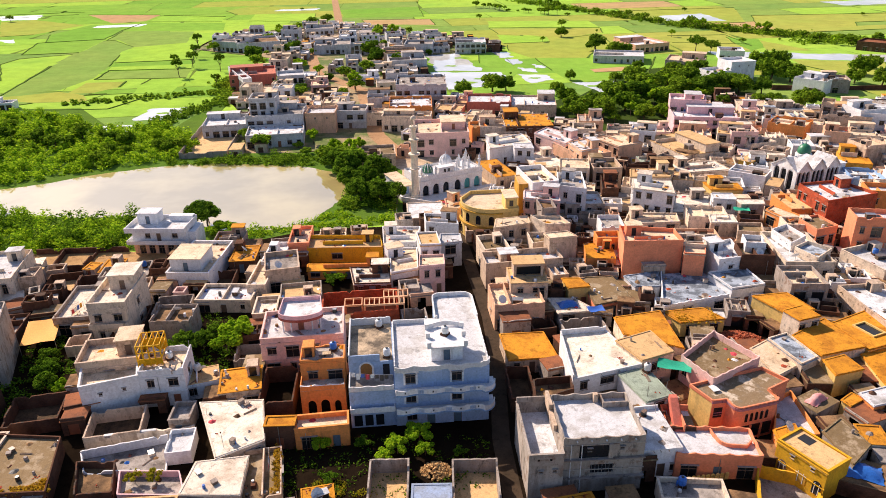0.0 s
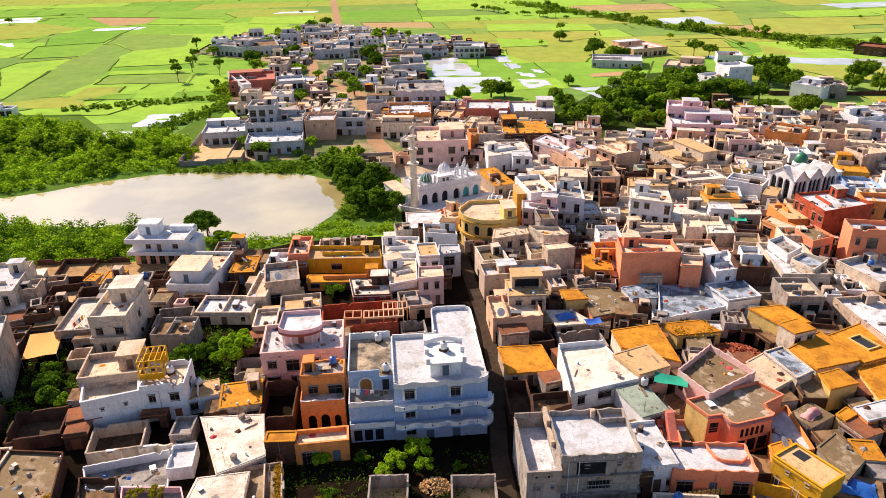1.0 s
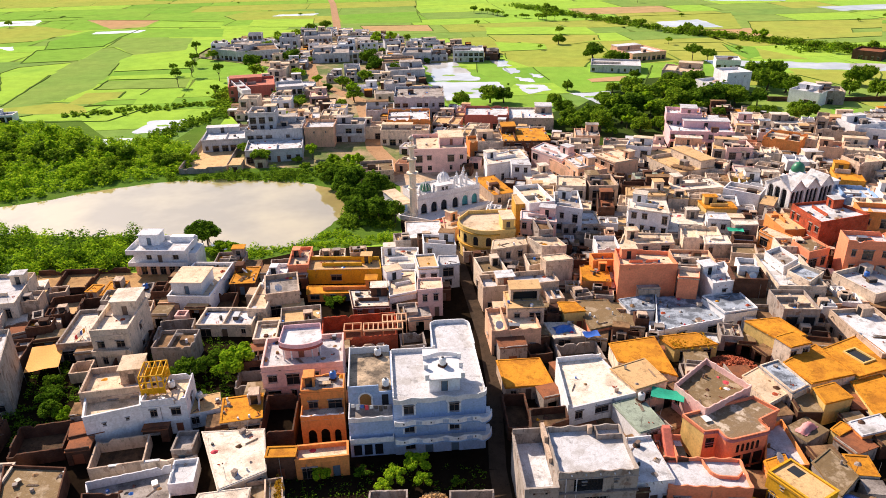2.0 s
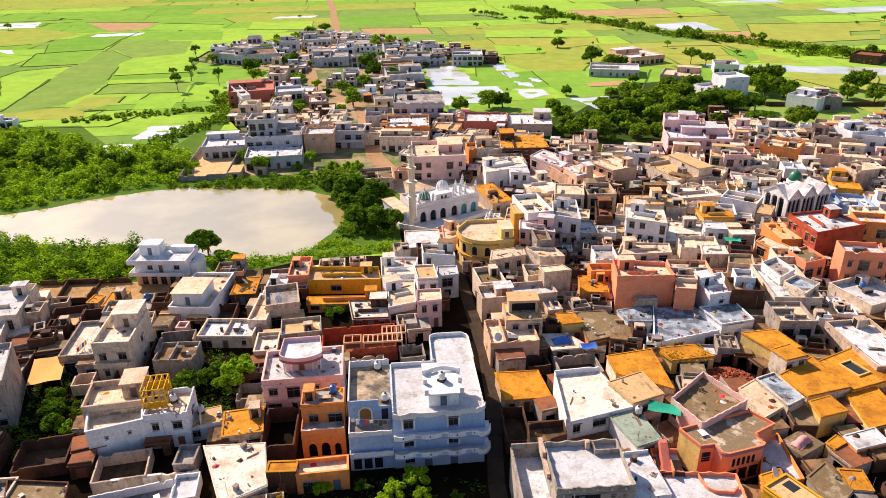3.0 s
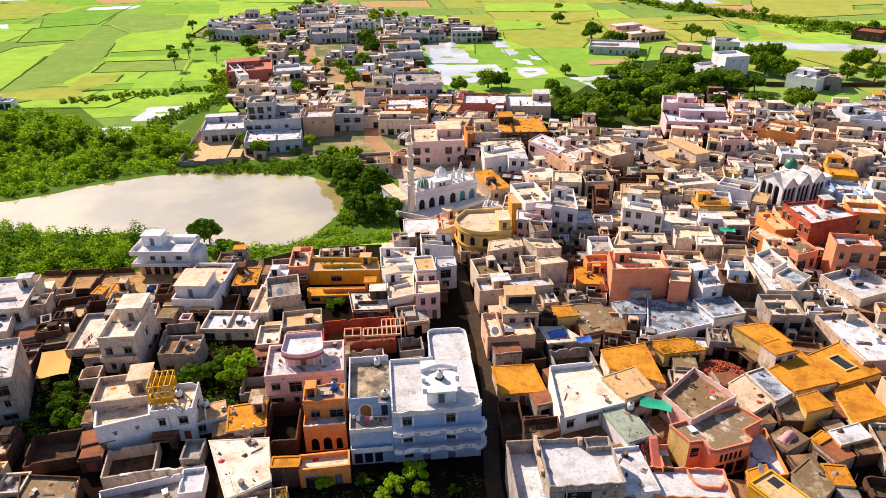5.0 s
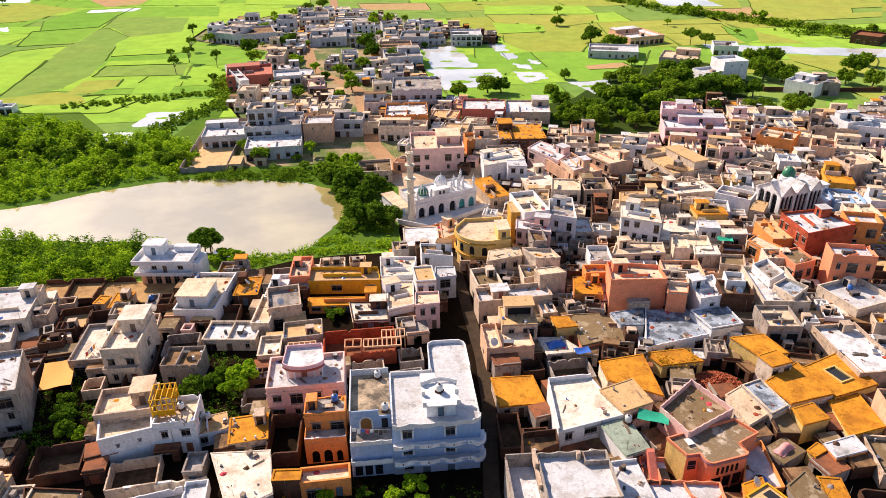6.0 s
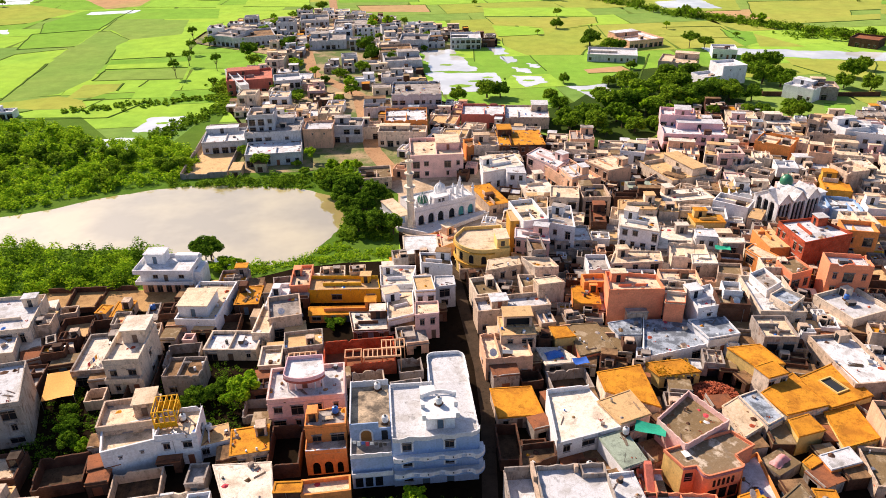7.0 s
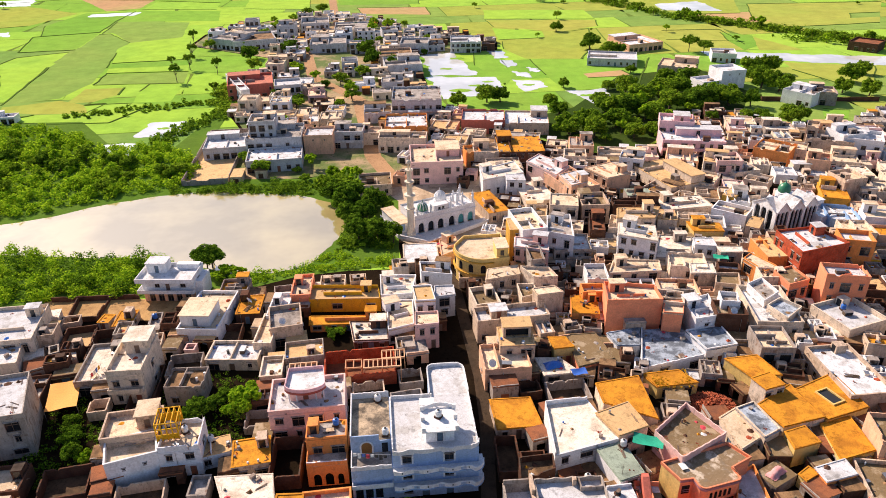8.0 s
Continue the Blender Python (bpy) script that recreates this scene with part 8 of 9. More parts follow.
def infill(x0, x1, y0, y1, yaw, count, sizes, seed, low=0.8):
    r = random.Random(seed)
    built = 0
    for _ in range(count):
        px, py = r.uniform(x0, x1), r.uniform(y0, y1)
        if not inside(px, py, town) or any(inside(px, py, k) for k in KEEP_OUT):
            continue
        if py > 300 and noise.noise(Vector((px * 0.03, py * 0.03, 4.0))) > 0.12 and px < 60:
            continue
        w, d = r.uniform(*sizes), r.uniform(*sizes)
        yw = yaw + r.uniform(-5, 5)
        me = corners(px, py, radians(yw), w, d, -0.05)
        if any(not inside(a, b, town) for a, b in me):
            continue
        if any(overlap(me, corners(*f)) for f in FOOT if abs(f[0] - px) + abs(f[1] - py) < 45):
            continue
        if any(overlap(me, [(a[0] - g, a[1]), (a[0] + g, a[1]), (b[0] + g, b[1]), (b[0] - g, b[1])]) for a, b in LANES for g in (1.6 if a[1] < 220 else 4.5,)):
            continue
        if py > 172:
            h = r.uniform(2.8, 3.6) if r.random() < low else r.uniform(5.8, 7.0)
            # The furthest houses take paler walls, with haze in the colour.
            if py > 330:
                wall, roof = r.choice(("ash", "white", "ash", "grey", "cream")), r.choice(("cement", "cream", "cream", "white"))
            else:
                wall = r.choice(("cream", "beige", "cement", "white", "peach", "brick", "cream", "cream", "pink", "white"))
                roof = r.choice(("cream", "pale", "white", "tan", "cream", "dirt", "pale", "beige", "cool", "cement"))
            far_house(px, py, yw, w, d, h, wall, roof, r)
        elif r.random() < (0.3 if px < 20 else 0.22):
            yard(px, py, yw, w, d, r.uniform(1.9, 2.5), r.choice(("brick", "brick", "beige", "cement")))
        else:
            wall = r.choice(("brick", "beige", "cement", "brick", "cream", "grey") if px < 20 else ("cream", "beige", "cement", "brick", "peach", "cement", "brick", "white"))
            roof = r.choice(("dirt", "stain", "cement", "mud", "cream", "tan") if px < 20 else ("cream", "mud", "stain", "white", "tan", "dirt", "cream"))
            big = r.random() > low
            top = r.uniform(6.0, 7.0) if big else r.uniform(2.7, 3.7) if py < 118 else r.uniform(3.0, 5.4)
            if py > 96:
                far_house(px, py, yw, w, d, top, wall, roof, r)
            else:
                house(px, py, yw, w, d, top, wall, roof, tanks=1 if r.random() < 0.25 else 0)
        built += 1
    return built


infill(-110, 30, 60, 172, 8, 2200, (5.5, 8), 1, 1.0)
infill(-110, 30, 60, 172, 8, 2500, (3.2, 5), 2, 1.0)
infill(0, 150, 60, 172, -8, 2800, (6, 9), 3, 0.85)
infill(0, 150, 60, 172, -12, 2800, (3.4, 5.5), 4, 1.0)
infill(4, 130, 112, 172, -10, 6000, (2.3, 3.3), 10, 1.0)
infill(-30, 240, 172, 300, -12, 2500, (8, 12), 9, 0.95)
infill(-30, 240, 172, 300, -12, 4000, (5.5, 9), 5, 0.93)
infill(-30, 240, 172, 300, -16, 5000, (3.5, 5.5), 6, 0.97)
infill(-160, 60, 215, 550, 4, 2500, (7, 11), 7, 0.85)
infill(-160, 60, 215, 550, 4, 1800, (4.5, 7), 8)


def lean_to(x, y, yaw, w, d, h, wall, roof, r):
    """A low flat-roofed room built against the houses beside it."""
    ob = thing("lean_to", x, y, yaw, "low %s outbuilding with a %s" % (WORDS[wall], RWORDS[roof]), "outbuilding", "outbuildings")
    s, a, b = Shape(), w / 2, d / 2
    hole = [(a - 0.9, a + 0.7, 0.02, 2.05)] if w > 2.6 else []
    for m, width, o in ((pose(-a, -b, 0), w, hole), (pose(a, -b, 0, 0, 0, 90), d, []), (pose(a, b, 0, 0, 0, 180), w, []), (pose(-a, b, 0, 0, 0, 270), d, [])):
        wall_side(s, m, width, 0, h - 0.15, o)
    s.welded()
    part("wall", s, WALL[wall], ob)
    if hole and r.random() < 0.4:
        part("door", Shape().box(-0.9, -b + 0.15, 0.02, 0.7, -b + 0.2, 2.05), r.choice(DOOR_PAINT), ob)
    s = Shape()
    s.box(-a - 0.12, -b - 0.15, h - 0.15, a + 0.12, b + 0.12, h)
    part("roof", s, ROOF[roof], ob)
    s = Shape()
    rail(s, [(-a + 2 * a * k / 6, -b + 0.08) for k in range(7)], h, r.uniform(0.15, 0.7), 0.18, rag=0.3)
    part("parapet", s, WALL[wall], ob)
    return ob


def fill_gaps(x0, x1, y0, y1, count, seed, low, high, most):
    """Outbuildings in the gaps: they may run into a taller neighbour, as rooms built against it do."""
    r = random.Random(seed)
    mine, near = [], [f for f in FOOT if x0 - 20 < f[0] < x1 + 20 and y0 - 20 < f[1] < y1 + 20]
    for _ in range(count):
        if len(mine) >= most:
            break
        px, py = r.uniform(x0, x1), r.uniform(y0, y1)
        if not inside(px, py, town) or any(inside(px, py, k) for k in KEEP_OUT):
            continue
        close = [f for f in near if abs(f[0] - px) + abs(f[1] - py) < 30]
        if any(inside(px, py, corners(*f)) for f in close):
            continue
        w, d, h = r.uniform(3.2, 5.5), r.uniform(3.0, 5.5), r.uniform(low, high)
        best = min(close, key=lambda f: (f[0] - px) ** 2 + (f[1] - py) ** 2, default=None)
        yw = math.degrees(best[2]) + r.uniform(-2, 2) if best else -8
        me = corners(px, py, radians(yw), w, d)
        met = [f for f in close if overlap(me, corners(*f))]
        known = [TOPS[f] for f in met if f in TOPS]
        if len(known) < len(met) or (known and min(known) < 3.2) or any(overlap(me, q) for q in mine):
            continue
        if any(overlap(me, [(a[0] - 1.6, a[1]), (a[0] + 1.6, a[1]), (b[0] + 1.6, b[1]), (b[0] - 1.6, b[1])]) for a, b in LANES):
            continue
        if known:
            h = min(h, min(known) - 0.75)
        mine.append(me)
        FOOT.append((px, py, radians(yw), w, d))
        # Nearer gaps get only dark walls and roofs, to stand for their shade.
        if py < 120:
            wall, roof = r.choice(("brick", "cement", "brick", "grey")), r.choice(("dirt", "dirt", "brick", "stain"))
        else:
            wall, roof = r.choice(("beige", "brick", "cement", "cream", "brick", "grey", "peach")), r.choice(("dirt", "stain", "cement", "tan", "dirt", "pale", "beige"))
        lean_to(px, py, yw, w, d, h, wall, roof, r)


fill_gaps(9, 85, 62, 120, 6000, 81, 2.5, 4.4, 130)
fill_gaps(9, 110, 120, 172, 6000, 82, 3.0, 5.4, 120)
fill_gaps(-95, 4, 84, 150, 5000, 83, 2.3, 3.2, 45)
tagged(new("far_houses", FAR.mesh("far_houses", FAR_MATS)), "crowd of low plastered flat-roofed houses further off in the town", "houses", "", "stuff")


def sheds(x0, x1, y0, y1, yaw, cell, fill, low, high, seed, name, label):
    """Lean-tos, stores and walled corners that close the gaps between the houses, too many to count."""
    r = random.Random(seed)
    s = Shape()
    mats = [WALL["beige"], WALL["brick"], WALL["cement"], WALL["cream"], ROOF["dirt"], ROOF["cream"], ROOF["stain"], ROOF["cement"], ROOF["mud"], ROOF["white"], ROOF["tan"]]
    c, q = math.cos(radians(yaw)), math.sin(radians(yaw))
    near = [(f, corners(*f)) for f in FOOT if x0 - 20 < f[0] < x1 + 20 and y0 - 20 < f[1] < y1 + 20]
    nx, ny = int((x1 - x0) / cell), int((y1 - y0) / cell)
    for i in range(-nx // 4, nx + nx // 4):
        for j in range(-ny // 4, ny + ny // 4):
            u, v = (i - nx / 2) * cell, (j - ny / 2) * cell
            px, py = (x0 + x1) / 2 + c * u - q * v, (y0 + y1) / 2 + q * u + c * v
            if not (x0 < px < x1 and y0 < py < y1) or noise.noise(Vector((px * 0.16, py * 0.16, seed))) * 0.9 + r.random() > fill:
                continue
            if not inside(px, py, town) or any(inside(px, py, k) for k in KEEP_OUT):
                continue
            if py > 300 and px < 60 and noise.noise(Vector((px * 0.03, py * 0.03, 4.0))) > 0.12:
                continue
            w, d = cell - r.uniform(0, 0.25), cell - r.uniform(0, 0.25)
            me = corners(px, py, radians(yaw), w, d)
            if any(abs(f[0] - px) + abs(f[1] - py) < 30 and overlap(me, p) for f, p in near):
                continue
            if any(overlap(me, [(a[0] - g, a[1]), (a[0] + g, a[1]), (b[0] + g, b[1]), (b[0] - g, b[1])]) for a, b in LANES for g in (1.4 if a[1] < 220 else 4.5,)):
                continue
            h = r.uniform(low, high)
            t = Shape()
            wi, ri = r.choice((0, 1, 1, 2, 3, 1)), r.randrange(4, 11)
            t.box(-w / 2, -d / 2, 0, w / 2, d / 2, h, wi)
            if r.random() < 0.65:
                e = 0.12
                t.box(-w / 2 - e, -d / 2 - e, h, w / 2 + e, d / 2 + e, h + 0.12, ri)
                t.box(-w * 0.25, -d / 2 - 0.03, 0.1, w * 0.2, -d / 2 - 0.005, min(h - 0.3, 1.9), 1)
            else:
                t.box(-w / 2 + 0.15, -d / 2 + 0.15, h, w / 2 - 0.15, d / 2 - 0.15, h + 0.05, ri)
                t.box(-w / 2, d / 2 - 0.15, h, w / 2, d / 2, h + 0.5, wi)
                t.box(-w / 2, -d / 2, h, -w / 2 + 0.15, d / 2 - 0.15, h + 0.5, wi)
            t.moved(pose(px, py, 0, 0, 0, yaw))
            k = len(s.v)
            s.v += t.v
            s.f += [tuple(n + k for n in f) for f in t.f]
            s.s += t.s
    return tagged(new(name, s.mesh(name, mats)), label, "sheds", "", "stuff")


sheds(8, 130, 60, 172, -9, 2.9, 0.78, 1.6, 3.0, 31, "sheds", "crowded lean-tos and stores between the nearer houses")
sheds(-25, 200, 172, 335, -13, 3.3, 0.82, 1.9, 3.3, 32, "sheds", "crowded lean-tos and stores between the further houses")
sheds(-100, 4, 66, 160, 8, 2.7, 0.42, 1.3, 2.4, 33, "sheds", "low brick stores and pens between the houses by the pond")
sheds(-150, 40, 215, 540, 4, 3.8, 0.38, 2.0, 3.4, 34, "sheds", "low stores and pens at the far end of the town")

# ---- trees and thickets ----


def leaf_blob(s, c, r, n, size, rr, flat=0.8):
    """Leaf clumps round a centre: small tilted leaves, more on the outside."""
    for _ in range(n):
        u = Vector((rr.gauss(0, 1), rr.gauss(0, 1), rr.gauss(0, 1)))
        u.normalize()
        k = rr.uniform(0.55, 1.08)
        p = Vector(c) + Vector((u.x * r * k, u.y * r * k, u.z * r * k * flat))
        q = (u + Vector((rr.uniform(-1, 1), rr.uniform(-1, 1), rr.uniform(-0.4, 1))) * 0.8).to_track_quat("Z", "Y")
        a, b = size * rr.uniform(0.6, 1.3), size * rr.uniform(0.35, 0.8)
        s.face([p + q @ Vector(v) for v in ((-a, 0, 0), (0, -b, 0.12 * a), (a, 0, 0), (0, b, 0.12 * a))])


def tree_thing(name, h, spread, blobs, leaves, size, leaf, seed, label, category, trunk=0.22, low=0.5):
    rr = random.Random(seed)
    t = thing(name, 0, 0, 0, label, category, category + "s")
    s = Shape()
    fork = h * rr.uniform(0.28, 0.4)
    lean = Vector((rr.uniform(-0.3, 0.3), rr.uniform(-0.3, 0.3), fork))
    s.bar((0, 0, -0.2), lean, (trunk, trunk * 0.75), 0, 8)
    crown = Shape()
    for i in range(blobs):
        w = 2 * math.pi * (i * 0.618 + rr.uniform(-0.1, 0.1))
        k = math.sqrt((i + 0.5) / blobs) * spread
        z = h * rr.uniform(low, 0.72) + (1 - k / spread) * h * 0.2
        c = Vector((k * math.cos(w), k * math.sin(w), z))
        s.bar(lean, c, (trunk * 0.45, 0.03), 0, 5)
        leaf_blob(crown, c, spread * rr.uniform(0.26, 0.44), leaves, size, rr)
        for _ in range(2):  # sprays that break the outline
            q = c + Vector((rr.gauss(0, 1), rr.gauss(0, 1), rr.gauss(0.2, 0.8))) * spread * 0.22
            leaf_blob(crown, q, spread * rr.uniform(0.1, 0.2), leaves // 7, size * 0.9, rr)
    part("trunk", s, BARK, t)
    part("crown", crown, leaf, t)
    return t


TREES = {}
# far trees, joined: corners, faces, materials
wood_v, wood_f, wood_s, wood_n = [], [], [], [0]
far_rng = random.Random(77)


def far_protos():
    out = []
    for i, (h, sp, bl, leaf) in enumerate(((7, 3.2, 9, 1), (6, 3.0, 8, 1), (8, 2.6, 8, 2), (3, 2.0, 5, 1))):
        rr = random.Random(50 + i)
        s = Shape().bar((0, 0, 0), (0.1, 0.1, h * 0.55), (0.22, 0.1), 0, 5)
        for k in range(bl):
            w = 6.283 * k * 0.618
            q = math.sqrt((k + 0.5) / bl) * sp
            c = Vector((q * math.cos(w), q * math.sin(w), h * rr.uniform(0.5, 0.72) + (1 - q / sp) * h * 0.2))
            s.bar((0.1, 0.1, h * 0.4), c, (0.09, 0.03), 0, 4)
            n0 = len(s.f)
            leaf_blob(s, c, sp * rr.uniform(0.34, 0.5), 80, 0.55, rr)
            for j in range(n0, len(s.f)):
                s.s[j] = leaf
        out.append((np.array(s.v), s.f, s.s))
    return out


FAR_PROTO = far_protos()


def far_tree(x, y, k=1.0, kind=None):
    v, f, sl = FAR_PROTO[far_rng.randrange(4) if kind is None else kind]
    w = far_rng.uniform(0, 6.283)
    c, s_ = math.cos(w), math.sin(w)
    q = v * [k * far_rng.uniform(0.85, 1.15), k * far_rng.uniform(0.85, 1.15), k * far_rng.uniform(0.8, 1.2)]
    q = np.stack([c * q[:, 0] - s_ * q[:, 1] + x, s_ * q[:, 0] + c * q[:, 1] + y, q[:, 2]], 1)
    wood_v.append(q)
    n0 = wood_n[0]
    wood_f.extend(tuple(i + n0 for i in p) for p in f)
    wood_s.extend(sl)
    wood_n[0] += len(v)


def plant(kind, x, y, k=1.0, z=0.1):
    m = pose(x, y, z, 0, 0, prng.uniform(0, 360))
    first = kind not in TREES
    if first:
        TREES[kind] = {
            "mango": lambda: tree_thing("tree", 7, 3.4, 13, 260, 0.34, LEAF[0], 1, "dense dark green tree with a broad crown", "tree"),
            "acacia": lambda: tree_thing("tree", 8, 3.8, 15, 190, 0.34, LEAF[1], 2, "tall green tree with an open uneven crown", "tree"),
            "round": lambda: tree_thing("tree", 5.6, 3.0, 26, 170, 0.30, LEAF[1], 8, "broad rounded green tree in the grove beyond the town", "tree", 0.3, 0.28),
            "round_dark": lambda: tree_thing("tree", 6.2, 2.9, 26, 170, 0.30, LEAF[0], 9, "broad dark green tree with a rounded crown", "tree", 0.3, 0.28),
            "slim": lambda: tree_thing("tree", 8, 2.0, 9, 130, 0.32, LEAF[1], 3, "slender roadside tree with a thin crown", "tree", 0.15),
            "bright": lambda: tree_thing("tree", 5, 2.3, 10, 230, 0.26, LEAF[2], 4, "small bright green leafy tree", "tree", 0.14),
            "bush": lambda: tree_thing("bush", 2.4, 1.6, 8, 130, 0.22, LEAF[2], 5, "low bright green bush", "bush", 0.08),
            "dark_bush": lambda: tree_thing("bush", 2.6, 1.9, 8, 130, 0.26, LEAF[0], 6, "low dark green bush", "bush", 0.08),
            "yellow": lambda: tree_thing("bush", 1.8, 1.0, 6, 90, 0.14, LEAF[3], 7, "small yellow-green potted shrub", "bush", 0.05),
        }[kind]()
        ob = TREES[kind]
        ob.matrix_basis = m @ Matrix.Diagonal((k, k, k, 1))
    else:
        ob = copy_thing(TREES[kind], m)
        ob.scale = (k * prng.uniform(0.9, 1.1), k * prng.uniform(0.9, 1.1), k * prng.uniform(0.85, 1.15))
    return ob


prng = random.Random(5)
for x, y, k in ((-68.8, 103.2, 0.4), (-66.0, 97.5, 0.5), (-64.6, 94.2, 0.5), (-67.5, 100.2, 0.4), (-45.6, 105.6, 0.7), (-47.2, 103.4, 0.5), (-43.0, 106.8, 0.5), (-41.6, 109.6, 0.5)):
    plant("mango", x, y, k)
for x, y, k in ((-36.6, 107.2, 1.25), (-38.0, 104.6, 0.9), (-62.0, 93.6, 0.6), (-18.1, 79.6, 0.55), (-4, 81, 0.8), (-7, 78.5, 0.65), (-3, 78, 0.5), (-8.6, 77, 0.5)):
    plant("bright", x, y, k)
for x, y, k in ((-12, 80, 0.6), (2, 78, 0.5), (-16, 73, 0.6), (-23, 74, 0.5)):
    plant("dark_bush", x, y, k)

plant("dark_bush", -23.3, 130.6, 0.9)
plant("bush", -21.5, 131.6, 0.8)
plant("yellow", -41.4, 71.6, 1.0, 1.82)
plant("yellow", -38.6, 71.5, 1.1, 1.82)


def along(kinds, poly, count, k0, k1, seed):
    r = random.Random(seed)
    xs, ys = [p[0] for p in poly], [p[1] for p in poly]
    done = tries = 0
    while done < count and tries < count * 40:
        tries += 1
        px, py = r.uniform(min(xs), max(xs)), r.uniform(min(ys), max(ys))
        if inside(px, py, poly) and not any(overlap(corners(px, py, 0, 1.2, 1.2), corners(*f)) for f in FOOT if abs(f[0] - px) + abs(f[1] - py) < 40):
            far_tree(px, py, r.uniform(k0, k1)) if py > 205 else plant(r.choice(kinds), px, py, r.uniform(k0, k1))
            done += 1


# the bank east of the pond, below the mosque
along(("mango", "mango", "dark_bush"), [(-34, 206), (-26, 210), (-15, 204), (-12, 182), (-10, 170), (-22, 168), (-26, 184), (-31, 200)], 44, 0.55, 1.0, 1)
along(("mango", "acacia", "bright"), [(-46, 222), (-34, 226), (-24, 216), (-30, 206), (-42, 212)], 22, 0.6, 0.95, 2)
# the near bank and the scrub by the water
along(("mango",), [(-62, 160), (-56, 160), (-56, 166), (-62, 166)], 4, 0.6, 0.9, 3)
along(("bright", "bush"), [(-56, 156), (-50, 154), (-50, 160), (-56, 161)], 7, 0.7, 1.1, 4)
along(("mango", "dark_bush", "acacia"), [(-200, 262), (-150, 264), (-130, 254), (-101, 250), (-84, 240), (-86, 219), (-106, 211), (-132, 198), (-190, 190)], 40, 0.5, 0.9, 5)
# rounded trees that crowd the far bank
bank_rng = random.Random(77)
bank = [(-205, 246), (-150, 250), (-128, 246), (-101, 243), (-86, 236), (-86, 222), (-108, 216), (-132, 206), (-198, 202)]
planted = 0
while planted < 50:
    px, py = bank_rng.uniform(-205, -84), bank_rng.uniform(200, 250)
    if inside(px, py, bank):
        plant(bank_rng.choice(("round", "round", "bright", "round_dark")), px, py, bank_rng.uniform(0.5, 0.95))
        planted += 1
# the grove north of the town, tree by tree: place and half the crown's width
for x, y, r_ in ((52, 290, 5.5), (52, 265, 7.8), (61, 273, 6.9), (61, 260, 6.6), (72, 291, 7.4), (72, 272, 6.4), (81, 286, 7.3), (87, 318, 6.8), (91, 306, 7.9), (88, 280, 6.1), (102, 317, 6.8), (112, 341, 5.9), (100, 294, 7.7), (110, 316, 7.5),
             (120, 334, 6.5), (108, 294, 6.4), (84, 263, 4.6), (76, 259, 5.0), (85, 258, 4.5), (116, 298, 7.9), (123, 303, 6.7), (127, 298, 6.6), (136, 297, 5.4), (156, 349, 7.0), (152, 325, 7.3), (167, 353, 7.2), (158, 319, 8.0), (153, 335, 7.5),
             (126, 277, 3.8), (132, 277, 4.4), (132, 272, 3.7), (142, 272, 5.7), (148, 276, 5.2), (147, 286, 4.0), (23, 310, 7.0), (29, 310, 5.1), (10, 305, 5.0), (50, 302, 5.0), (61, 332, 3.5), (78, 465, 5.0), (89, 412, 6.9), (98, 401, 6.1),
             (103, 399, 5.0), (99, 357, 3.3), (198, 333, 7.1), (185, 315, 6.0), (194, 309, 6.0), (211, 347, 5.0), (112, 276, 3.7), (81, 327, 4.1), (72, 304, 5.1)):
    plant("round" if prng.random() < 0.7 else "round_dark", x, y, r_ / 4.6)
along(("dark_bush", "bush"), [(46, 258), (70, 252), (120, 290), (150, 330), (130, 340), (90, 310), (60, 290)], 60, 0.5, 1.0, 6)
# single trees between the houses of the far village
for x, y, r_ in ((-53, 340, 2.8), (-39, 406, 6.6), (-34, 385, 6.3), (-23, 374, 4.6), (-27, 345, 2.8), (-104, 403, 6.8), (-84, 414, 6.0), (-62, 311, 3.9), (-73, 319, 4.7), (-6, 406, 2.6), (-46, 426, 4.5)):
    plant("round_dark", x, y, r_ / 4.6)
# trees and green gaps between the houses at the far end of the town
along(("acacia",), [(-100, 300), (-40, 300), (-6, 330), (-10, 405), (-80, 420), (-100, 360)], 16, 0.7, 1.2, 10)
along(("acacia",), [(-145, 430), (-80, 410), (-10, 405), (36, 418), (-20, 500), (-70, 540), (-118, 515)], 22, 0.7, 1.2, 11)
along(("acacia",), [(-90, 232), (-45, 226), (-30, 260), (-34, 300), (-72, 290)], 9, 0.6, 1.0, 12)
# lines of trees among the far fields
for a, b, n in (((90, 640), (167, 505), 26), ((167, 505), (262, 408), 34), ((262, 408), (330, 350), 20), ((30, 640), (100, 570), 16), ((220, 420), (300, 390), 16)):
    for i in range(n):
        t = (i + prng.uniform(0, 0.8)) / n
        far_tree(a[0] + (b[0] - a[0]) * t + prng.uniform(-5, 5), a[1] + (b[1] - a[1]) * t + prng.uniform(-5, 5), prng.uniform(0.5, 1.0))
for x, y, k in ((-130, 355, 1.3), (-131, 380, 1.3), (-148, 444, 1.3), (-113, 368, 1.3), (-142, 385, 1.0), (-138, 408, 1.2), (-104, 330, 1.0), (-98, 345, 0.9)):
    plant("slim", x, y, k)
for x, y, k in ((-90, 520, 1.0), (-82, 540, 1.0), (150, 398, 1.0), (143, 402, 1.1), (215, 300, 0.9)):
    plant("acacia", x, y, k)
frng = random.Random(3)
for _ in range(26):
    fy = frng.uniform(420, 1000)
    fx = frng.uniform(-0.62, 0.62) * fy
    if not inside(fx, fy, town):
        far_tree(fx, fy, frng.uniform(0.5, 0.9))
wood = bpy.data.meshes.new("woods")
wood.from_pydata(np.concatenate(wood_v).tolist(), [], wood_f)
